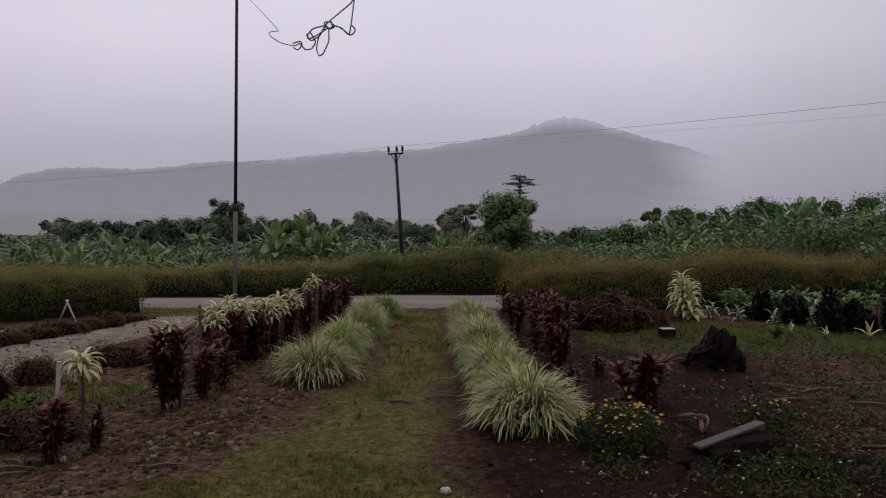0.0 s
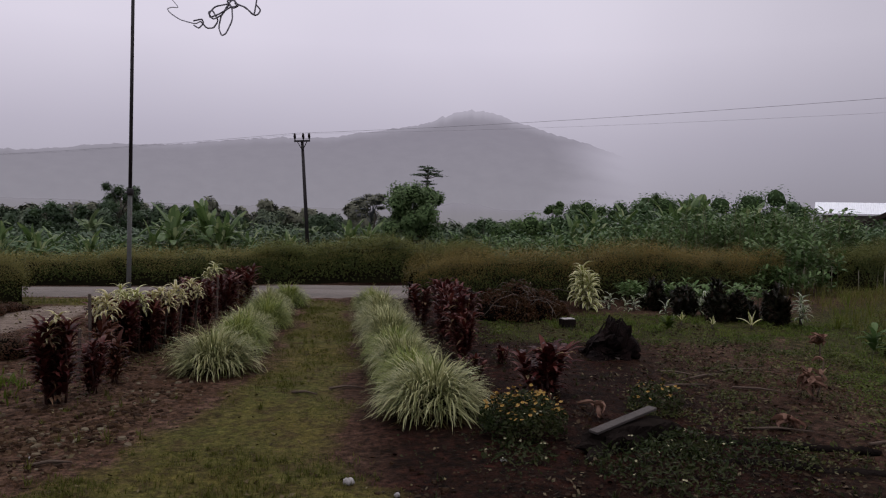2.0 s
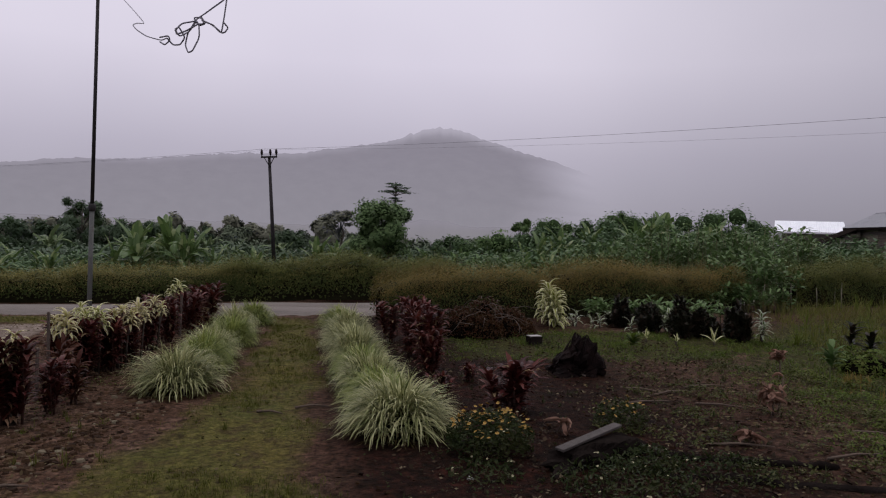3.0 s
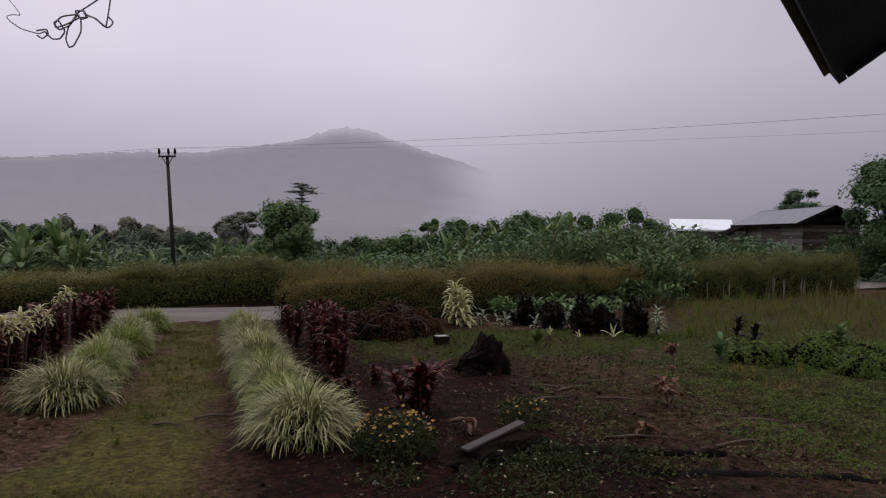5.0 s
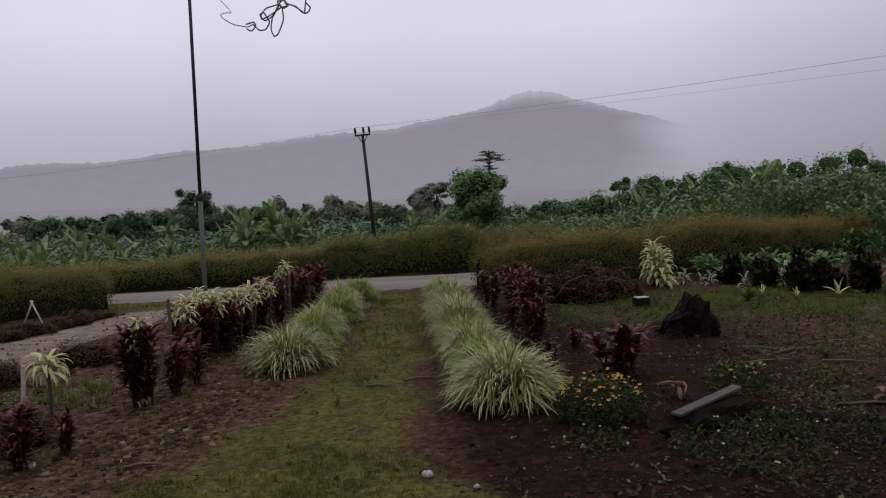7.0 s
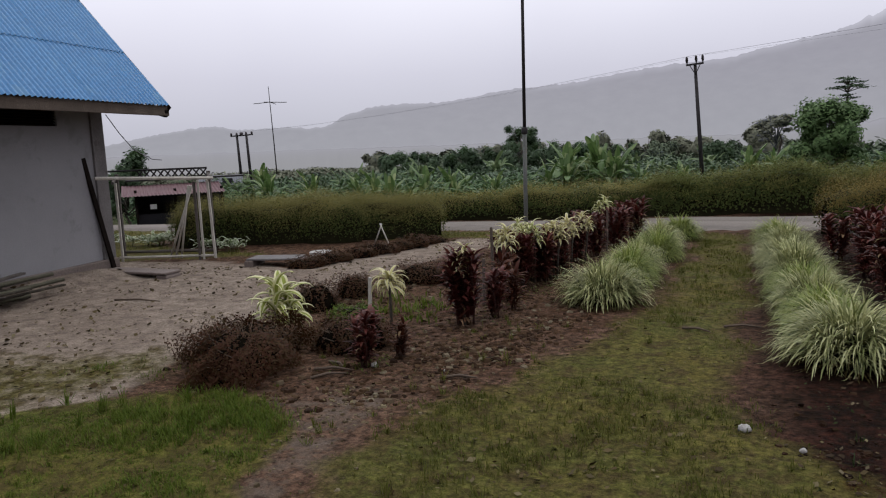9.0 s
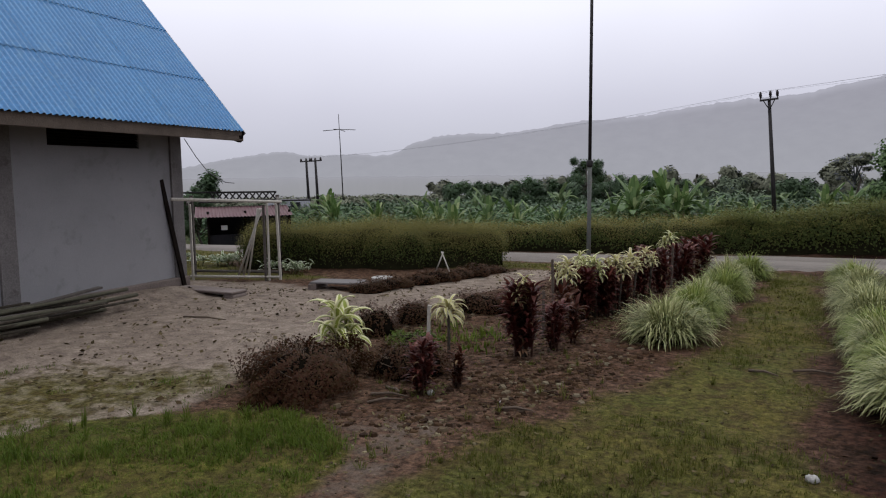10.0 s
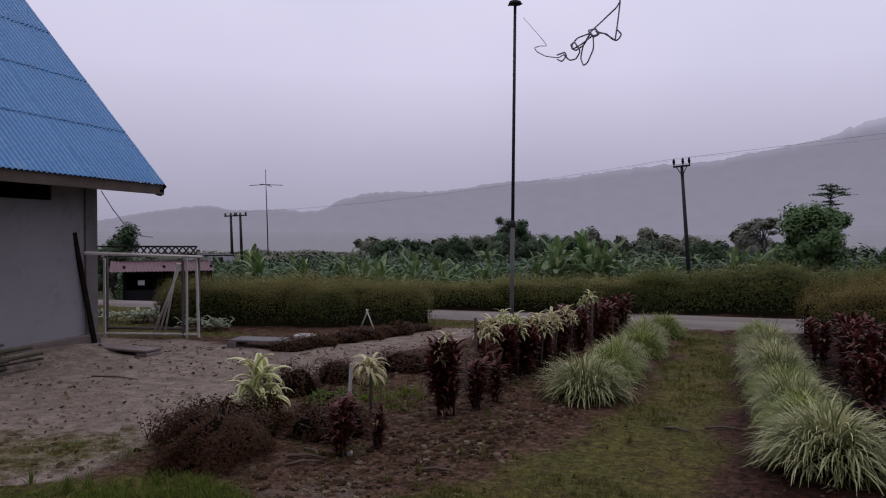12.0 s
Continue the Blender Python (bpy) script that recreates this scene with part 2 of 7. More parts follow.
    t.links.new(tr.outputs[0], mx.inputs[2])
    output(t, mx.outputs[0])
    return m


M = {}
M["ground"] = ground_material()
M["road"] = solid("packed_gravel", (0.120, 0.102, 0.092), (0.200, 0.172, 0.152), 1.5, 0.9, bump=0.5, fine=45, stretch=(0.12, 1, 1), wear=(0.09, 0.078, 0.07))
M["grass"] = foliage("lawn_blades", [(0.050, 0.058, 0.014), (0.088, 0.094, 0.028), (0.130, 0.116, 0.050)], 0.6, 0.3, patch=0.6)
M["lush"] = foliage("lush_blades", [(0.052, 0.086, 0.016), (0.092, 0.128, 0.028), (0.130, 0.136, 0.042)], 0.6, 0.3, patch=0.4)
M["weed"] = foliage("weed_leaves", [(0.040, 0.066, 0.014), (0.082, 0.120, 0.030), (0.125, 0.130, 0.050)], 0.55, 0.25, patch=0.5)
M["weed_mid"] = foliage("dull_weed_leaves", [(0.024, 0.032, 0.012), (0.050, 0.062, 0.022), (0.080, 0.078, 0.040), (0.13, 0.115, 0.085)], 0.55, 0.25, patch=0.4)
# darker copy of the weed leaves, the right-hand plot's shade in its colour
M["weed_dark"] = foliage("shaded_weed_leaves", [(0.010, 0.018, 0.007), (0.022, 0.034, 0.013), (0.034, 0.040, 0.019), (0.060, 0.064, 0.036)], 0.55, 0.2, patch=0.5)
M["tallgrass"] = foliage("tall_grass", [(0.075, 0.095, 0.028), (0.12, 0.125, 0.045), (0.15, 0.12, 0.06)], 0.6, 0.3, patch=0.5)
M["clump"] = foliage("striped_grass", [(0.050, 0.075, 0.026), (0.17, 0.185, 0.10), (0.54, 0.535, 0.44), (0.37, 0.365, 0.26), (0.08, 0.10, 0.042)], 0.45, 0.25, patch=0.2)
M["clump_green"] = foliage("striped_grass_green", [(0.05, 0.085, 0.018), (0.13, 0.18, 0.055), (0.35, 0.38, 0.19), (0.23, 0.26, 0.10), (0.075, 0.115, 0.03)], 0.45, 0.25, patch=0.3)
M["clump_old"] = foliage("dry_blades", [(0.08, 0.06, 0.03), (0.04, 0.03, 0.016)], 0.7, 0.1)
M["red"] = foliage("wine_red_leaves", [(0.030, 0.006, 0.009), (0.072, 0.013, 0.019), (0.135, 0.040, 0.044), (0.040, 0.009, 0.012)], 0.45, 0.2, spec=0.18)
M["pinkpale"] = foliage("faded_pink_leaves", [(0.20, 0.115, 0.105), (0.33, 0.24, 0.20), (0.13, 0.06, 0.055)], 0.6, 0.2)
M["redbush"] = foliage("maroon_small_leaves", [(0.036, 0.014, 0.011), (0.066, 0.026, 0.020), (0.046, 0.028, 0.016), (0.095, 0.042, 0.032)], 0.55, 0.2, patch=0.4)
M["redpale"] = foliage("brick_red_leaves", [(0.055, 0.016, 0.016), (0.095, 0.034, 0.028), (0.035, 0.011, 0.012)], 0.4, 0.2)
M["cream"] = foliage("cream_edged_leaves", [(0.10, 0.17, 0.04), (0.16, 0.23, 0.06)], 0.4, 0.25, margin=((0.66, 0.62, 0.36), 0.42))
M["creamy"] = foliage("pale_cream_leaves", [(0.36, 0.34, 0.18), (0.55, 0.50, 0.33), (0.20, 0.23, 0.08)], 0.4, 0.3, margin=((0.62, 0.57, 0.40), 0.55))
M["creamy2"] = foliage("yellow_edged_leaves", [(0.16, 0.22, 0.05), (0.24, 0.28, 0.08), (0.40, 0.40, 0.16)], 0.4, 0.25, margin=((0.66, 0.63, 0.40), 0.46))
M["white"] = foliage("white_striped_leaves", [(0.08, 0.13, 0.05), (0.13, 0.18, 0.08)], 0.4, 0.25, margin=((0.50, 0.52, 0.42), 0.52))
M["dark"] = foliage("blackish_green_leaves", [(0.009, 0.011, 0.009), (0.018, 0.018, 0.015), (0.034, 0.020, 0.022)], 0.35, 0.1)
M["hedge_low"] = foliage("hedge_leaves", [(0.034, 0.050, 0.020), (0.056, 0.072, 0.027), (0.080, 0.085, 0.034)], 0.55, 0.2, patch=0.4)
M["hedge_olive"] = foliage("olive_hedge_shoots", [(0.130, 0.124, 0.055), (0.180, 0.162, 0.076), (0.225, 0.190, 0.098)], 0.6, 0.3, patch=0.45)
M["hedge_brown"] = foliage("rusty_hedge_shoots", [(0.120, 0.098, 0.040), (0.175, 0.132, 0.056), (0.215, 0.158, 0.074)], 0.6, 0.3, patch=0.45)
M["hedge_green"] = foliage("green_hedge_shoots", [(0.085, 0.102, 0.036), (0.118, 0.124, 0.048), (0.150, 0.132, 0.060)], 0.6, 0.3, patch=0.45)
# plant hearts in near-black: the shade inside them put into a solid colour
M["core"] = solid("deep_plant_shade", (0.005, 0.004, 0.003), (0.009, 0.007, 0.005), 8, 0.9, spec=0.0)
M["hedge_core"] = solid("deep_hedge_shade", (0.015, 0.015, 0.008), (0.024, 0.022, 0.011), 8, 0.9, spec=0.0)
M["twig"] = solid("grey_brown_twigs", (0.09, 0.065, 0.05), (0.13, 0.095, 0.07), 9, 0.9)
M["dead"] = foliage("withered_leaves", [(0.17, 0.090, 0.098), (0.27, 0.160, 0.175), (0.095, 0.050, 0.052)], 0.7, 0.15)
M["litter"] = foliage("fallen_leaves", [(0.045, 0.028, 0.018), (0.10, 0.074, 0.055), (0.03, 0.02, 0.013), (0.17, 0.14, 0.115)], 0.8, 0.0)
# fallen leaves again, darkened to carry the shade of the right-hand plot
M["litter_dark"] = foliage("shaded_fallen_leaves", [(0.022, 0.013, 0.010), (0.052, 0.034, 0.029), (0.015, 0.010, 0.008), (0.030, 0.020, 0.017), (0.15, 0.12, 0.11)], 0.8, 0.0)
M["banana"] = foliage("banana_leaves", [(0.060, 0.112, 0.045), (0.095, 0.152, 0.068), (0.075, 0.130, 0.055), (0.140, 0.200, 0.105), (0.27, 0.31, 0.21)], 0.4, 0.3, spec=0.3)
# banana leaves with the mist's paleness put into their colour
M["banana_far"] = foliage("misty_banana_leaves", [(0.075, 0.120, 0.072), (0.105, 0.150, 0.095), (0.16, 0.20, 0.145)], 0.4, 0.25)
# a bluish cast of mist is mixed into these leaf tones
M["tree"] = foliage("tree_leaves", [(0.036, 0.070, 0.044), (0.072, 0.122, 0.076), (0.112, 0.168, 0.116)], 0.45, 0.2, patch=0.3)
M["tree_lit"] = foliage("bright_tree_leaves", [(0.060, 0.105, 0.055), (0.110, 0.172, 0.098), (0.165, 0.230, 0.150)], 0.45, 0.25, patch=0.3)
# bluer, then paler and greyer: the mist is painted into these three leaf colours
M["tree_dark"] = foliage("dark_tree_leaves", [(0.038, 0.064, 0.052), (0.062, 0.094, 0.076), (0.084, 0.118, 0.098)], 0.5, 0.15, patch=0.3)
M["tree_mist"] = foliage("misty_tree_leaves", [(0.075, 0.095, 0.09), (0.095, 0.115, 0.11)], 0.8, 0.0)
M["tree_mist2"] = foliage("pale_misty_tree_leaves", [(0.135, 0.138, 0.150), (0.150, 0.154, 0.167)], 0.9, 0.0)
M["cassava"] = foliage("cassava_leaves", [(0.058, 0.112, 0.048), (0.098, 0.158, 0.080), (0.150, 0.210, 0.132)], 0.45, 0.25, patch=0.3)
# crown hearts: inner shade coloured into the first, mist into the paler two
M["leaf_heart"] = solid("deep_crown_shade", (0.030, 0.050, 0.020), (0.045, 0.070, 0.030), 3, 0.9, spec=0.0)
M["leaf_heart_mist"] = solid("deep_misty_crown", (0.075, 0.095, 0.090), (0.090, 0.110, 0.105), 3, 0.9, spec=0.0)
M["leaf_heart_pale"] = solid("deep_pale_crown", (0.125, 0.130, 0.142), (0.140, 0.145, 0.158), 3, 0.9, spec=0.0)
M["bark"] = solid("tree_bark", (0.055, 0.045, 0.036), (0.10, 0.085, 0.07), 5, 0.9, bump=0.8, fine=40, stretch=(1, 1, 0.3))
M["stalk"] = solid("green_stalk", (0.10, 0.12, 0.05), (0.16, 0.14, 0.08), 8, 0.6)
M["stem_red"] = solid("dark_stem", (0.05, 0.025, 0.022), (0.08, 0.04, 0.03), 9, 0.8)
M["charred"] = solid("charred_root_wood", (0.004, 0.003, 0.003), (0.016, 0.009, 0.008), 7, 0.8, bump=1.0, fine=35, spec=0.06)
M["flower_y"] = foliage("yellow_petals", [(0.36, 0.19, 0.06), (0.42, 0.29, 0.12), (0.26, 0.12, 0.045)], 0.5, 0.2)
M["flower_w"] = foliage("white_petals", [(0.32, 0.29, 0.27), (0.44, 0.41, 0.38)], 0.5, 0.2)
M["wood_grey"] = solid("weathered_grey_wood", (0.075, 0.062, 0.056), (0.125, 0.107, 0.097), 4, 0.85, bump=0.7, fine=50, stretch=(0.3, 1.5, 1.5))
M["wood_pale"] = solid("pale_bare_wood", (0.40, 0.37, 0.33), (0.52, 0.48, 0.43), 4, 0.8, bump=0.5, fine=50, stretch=(1, 1, 0.3))
M["wood_pale_grey"] = solid("silvery_planks", (0.15, 0.135, 0.125), (0.22, 0.20, 0.185), 4, 0.85, bump=0.6, fine=50, stretch=(0.3, 1.5, 1.5))
M["wood_dark"] = solid("dark_wet_wood", (0.010, 0.008, 0.007), (0.022, 0.017, 0.015), 5, 0.95, bump=0.9, fine=45, spec=0.0)
M["plank_grey"] = solid("weathered_plank", (0.050, 0.042, 0.038), (0.085, 0.072, 0.066), 4, 0.8, bump=0.6, fine=45)
M["wood_brown"] = solid("brown_timber", (0.085, 0.065, 0.052), (0.13, 0.10, 0.08), 4, 0.8, bump=0.6, fine=45)
M["wood_old"] = solid("mossy_dark_boards", (0.030, 0.026, 0.020), (0.060, 0.050, 0.040), 3, 0.9, bump=0.7, fine=45, wear=(0.10, 0.085, 0.07), spec=0.05)
M["bamboo_old"] = solid("mossy_bamboo", (0.055, 0.052, 0.036), (0.095, 0.088, 0.064), 5, 0.8, bump=0.3, spec=0.1)
M["bamboo"] = solid("old_bamboo", (0.13, 0.115, 0.085), (0.20, 0.18, 0.135), 5, 0.65, bump=0.3)
M["plaster"] = solid("grey_cement_render", (0.235, 0.228, 0.240), (0.275, 0.266, 0.280), 0.9, 0.9, bump=0.25, fine=70, wear=(0.215, 0.208, 0.216), grain=0.06)
M["concrete"] = solid("raw_concrete", (0.13, 0.118, 0.118), (0.18, 0.165, 0.163), 2.5, 0.9, bump=0.5, fine=45, wear=(0.10, 0.09, 0.086))
M["plinth"] = solid("stained_plinth", (0.13, 0.103, 0.092), (0.19, 0.152, 0.138), 2.5, 0.9, bump=0.6, fine=40)
M["blue"] = solid("blue_painted_sheet", (0.035, 0.155, 0.36), (0.05, 0.19, 0.41), 1.3, 0.42, 0.0, bump=0.15, fine=25, wear=(0.07, 0.20, 0.38), spec=0.5)
M["zinc"] = solid("bare_zinc_sheet", (0.20, 0.20, 0.22), (0.28, 0.28, 0.30), 1.5, 0.6, 0.1, bump=0.2)
M["zinc_white"] = solid("bright_zinc_sheet", (0.78, 0.80, 0.84), (0.88, 0.89, 0.92), 1.2, 0.5, 0.0, bump=0.15)
M["roof_dull"] = solid("dull_misty_sheet", (0.095, 0.095, 0.108), (0.125, 0.125, 0.14), 1.5, 0.7, bump=0.2)
M["roof_pale"] = solid("pale_thatch", (0.25, 0.225, 0.21), (0.32, 0.29, 0.27), 2.5, 0.9, bump=0.4)
M["redroof"] = solid("faded_red_sheet", (0.098, 0.052, 0.058), (0.135, 0.074, 0.080), 1.2, 0.7, 0.0, bump=0.3)
M["black"] = solid("near_black_boards", (0.012, 0.012, 0.015), (0.024, 0.022, 0.026), 2, 0.8, bump=0.4)
M["soffit"] = solid("dark_navy_eave_boards", (0.010, 0.012, 0.020), (0.016, 0.018, 0.028), 3, 0.7, bump=0.3)
M["steel_dark"] = solid("dark_painted_steel", (0.016, 0.014, 0.015), (0.032, 0.027, 0.027), 6, 0.6, 0.2, bump=0.2)
M["steel_pale"] = solid("chipped_grey_pole_paint", (0.085, 0.088, 0.080), (0.125, 0.125, 0.115), 6, 0.6, 0.0, bump=0.3, wear=(0.10, 0.075, 0.06))
M["cable"] = solid("grey_cable", (0.16, 0.15, 0.17), (0.22, 0.21, 0.235), 20, 0.6)
M["ceramic"] = solid("brown_insulator", (0.03, 0.022, 0.025), (0.045, 0.034, 0.036), 9, 0.3)
M["white_paint"] = solid("white_paint", (0.70, 0.69, 0.68), (0.80, 0.79, 0.78), 4, 0.6)
M["clod"] = foliage("yard_clods", [(0.10, 0.074, 0.068), (0.15, 0.115, 0.105), (0.055, 0.040, 0.036), (0.075, 0.055, 0.05), (0.24, 0.20, 0.185)], 0.9, 0.0)
# clods darkened the same way for the right-hand plot's shade
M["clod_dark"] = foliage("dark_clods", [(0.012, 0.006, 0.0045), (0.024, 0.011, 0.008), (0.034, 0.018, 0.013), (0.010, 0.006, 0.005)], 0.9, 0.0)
M["stone"] = solid("pale_stone", (0.28, 0.26, 0.25), (0.42, 0.40, 0.38), 14, 0.9, bump=0.5)
M["pebble"] = foliage("pebbles", [(0.050, 0.027, 0.022), (0.085, 0.052, 0.043), (0.020, 0.011, 0.010), (0.040, 0.022, 0.018), (0.028, 0.015, 0.013), (0.070, 0.040, 0.033), (0.17, 0.145, 0.15)], 0.9, 0.0)
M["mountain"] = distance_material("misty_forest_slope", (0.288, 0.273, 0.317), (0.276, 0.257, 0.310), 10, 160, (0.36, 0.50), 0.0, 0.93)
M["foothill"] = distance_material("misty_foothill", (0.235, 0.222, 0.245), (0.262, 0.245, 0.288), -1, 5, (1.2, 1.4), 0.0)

# ---- mesh helpers ----
rng = np.random.default_rng(7)


def fbm(x, y, scale, octaves=4, seed=0):
    """Smooth noise of about -1..1 over the plan."""
    x, y = np.asarray(x, float) * scale, np.asarray(y, float) * scale
    total, amp, norm = np.zeros(np.broadcast(x, y).shape), 1.0, 0.0
    for o in range(octaves):
        xi, yi = np.floor(x), np.floor(y)
        fx, fy = x - xi, y - yi
        fx, fy = fx * fx * (3 - 2 * fx), fy * fy * (3 - 2 * fy)

        def h(a, b):
            v = np.sin(a * 127.1 + b * 311.7 + (seed + o) * 74.7) * 43758.5453
            return v - np.floor(v)
        top = h(xi, yi) * (1 - fx) + h(xi + 1, yi) * fx
        low = h(xi, yi + 1) * (1 - fx) + h(xi + 1, yi + 1) * fx
        total = total + amp * ((top * (1 - fy) + low * fy) * 2 - 1)
        norm += amp
        amp *= 0.5
        x, y = x * 2.03 + 17.3, y * 2.03 + 9.1
    return total / norm


def sstep(a, b, v):
    u = np.clip((np.asarray(v, float) - a) / (b - a), 0, 1)
    return u * u * (3 - 2 * u)


def inside(x, y, poly):
    """Signed distance to a polygon of the plan, positive inside."""
    x, y = np.asarray(x, float), np.asarray(y, float)
    d = np.full(x.shape, 1e9)
    odd = np.zeros(x.shape, bool)
    n = len(poly)
    for k in range(n):
        (ax, ay), (bx, by) = poly[k], poly[(k + 1) % n]
        ex, ey = bx - ax, by - ay
        u = np.clip(((x - ax) * ex + (y - ay) * ey) / (ex * ex + ey * ey), 0, 1)
        d = np.minimum(d, np.hypot(x - ax - u * ex, y - ay - u * ey))
        if ay != by:
            odd ^= ((ay > y) != (by > y)) & (x < (bx - ax) * (y - ay) / (by - ay) + ax)
    return np.where(odd, d, -d)


def mesh_of(name, V, F, leaf=None, smooth=True, normals=None):
    """A mesh from arrays of points and four-cornered faces; normals: those of the crown that loose leaves belong to."""
    V, F = np.asarray(V, np.float32).reshape(-1, 3), np.asarray(F, np.int32).reshape(-1, 4)
    me = bpy.data.meshes.new(name)
    me.vertices.add(len(V))
    me.vertices.foreach_set("co", V.ravel())
    me.loops.add(len(F) * 4)
    me.loops.foreach_set("vertex_index", F.ravel())
    me.polygons.add(len(F))
    me.polygons.foreach_set("loop_start", np.arange(0, len(F) * 4, 4, dtype=np.int32))
    if leaf is not None:
        at = me.attributes.new("leaf", "FLOAT_VECTOR", "POINT")
        at.data.foreach_set("vector", np.asarray(leaf, np.float32).ravel())
    me.update(calc_edges=True)
    me.polygons.foreach_set("use_smooth", np.full(len(F), smooth))
    if normals is not None:
        me.attributes.new("custom_normal", "FLOAT_VECTOR", "POINT").data.foreach_set("vector", np.asarray(normals, np.float32).ravel())
    return me


class Heap:
    """Gathers pieces of one mesh."""

    def __init__(self):
        self.v, self.f, self.l, self.m, self.n = [], [], [], [], 0

    def add(self, V, F, leaf=None, normals=None):
        V = np.asarray(V, float).reshape(-1, 3)
        self.v.append(V)
        self.f.append(np.asarray(F).reshape(-1, 4) + self.n)
        self.l.append(np.zeros((len(V), 3)) if leaf is None else leaf)
        if normals is not None:
            self.m.append(normals)
        self.n += len(V)
        return self

    def mesh(self, name, smooth=True):
        return mesh_of(name, np.concatenate(self.v), np.concatenate(self.f), np.concatenate(self.l), smooth, np.concatenate(self.m) if len(self.m) == len(self.v) else None)


def part(name, me, material, parent=None, label="", place=None):
    """Links a mesh (or a bmesh) as one object, under a thing where a parent is given."""
    if isinstance(me, bmesh.types.BMesh):
        b, me = me, bpy.data.meshes.new(name)
        b.to_mesh(me)
        b.free()
    if not me.materials:
        me.materials.append(material)
    ob = new(name, me)
    if parent is not None:
        ob.parent = parent
    if place is not None:
        ob.matrix_basis = place
    return tagged(ob, label)


def thing(name, place, label, category, group="", kind=""):
    ob = new(name)
    ob.matrix_basis = place
    return tagged(ob, label, category, group, kind)


def box(sx, sy, sz, at=(0, 0, 0), bevel=0.01, rot=None):
    b = bmesh.new()
    bmesh.ops.create_cube(b, size=1)
    bmesh.ops.scale(b, vec=(sx, sy, sz), verts=b.verts)
    if bevel > 0:
        bmesh.ops.bevel(b, geom=list(b.edges), offset=min(bevel, 0.4 * min(sx, sy, sz)), segments=2, profile=0.5, affect="EDGES")
    if rot is not None:
        bmesh.ops.transform(b, matrix=rot.to_3x3().to_4x4(), verts=b.verts)
    bmesh.ops.translate(b, vec=at, verts=b.verts)
    return b


def tube(points, radii, sides=8, cap=True):
    """A round bar along points."""
    P = np.asarray(points, float)
    n = len(P)
    R = np.broadcast_to(np.asarray(radii, float), (n,))
    T = np.gradient(P, axis=0)
    T /= np.linalg.norm(T, axis=1)[:, None] + 1e-9
    ref = np.array([0.0, 0.0, 1.0]) if np.mean(np.abs(T[:, 2])) < 0.8 else np.array([1.0, 0.0, 0.0])
    A = np.cross(T, ref)
    A /= np.linalg.norm(A, axis=1)[:, None] + 1e-9
    B = np.cross(T, A)
    a = np.arange(sides) * 2 * np.pi / sides
    V = P[:, None] + R[:, None, None] * (np.cos(a)[None, :, None] * A[:, None] + np.sin(a)[None, :, None] * B[:, None])
    i, j = np.meshgrid(np.arange(n - 1), np.arange(sides), indexing="ij")
    j2 = (j + 1) % sides
    F = np.stack([i * sides + j, i * sides + j2, (i + 1) * sides + j2, (i + 1) * sides + j], -1).reshape(-1, 4)
    V = V.reshape(-1, 3)
    if cap:
        V = np.concatenate([V, P[:1], P[-1:]])
        c0, c1 = n * sides, n * sides + 1
        k = np.arange(0, sides, 2)
        F = np.concatenate([F, np.stack([np.full_like(k, c0), (k + 2) % sides, (k + 1) % sides, k], -1),
                            np.stack([np.full_like(k, c1), (n - 1) * sides + k, (n - 1) * sides + (k + 1) % sides, (n - 1) * sides + (k + 2) % sides], -1)])
    return V, F


def bar(a, b, r, sides=8):
    return tube(np.linspace(a, b, 3), r, sides)


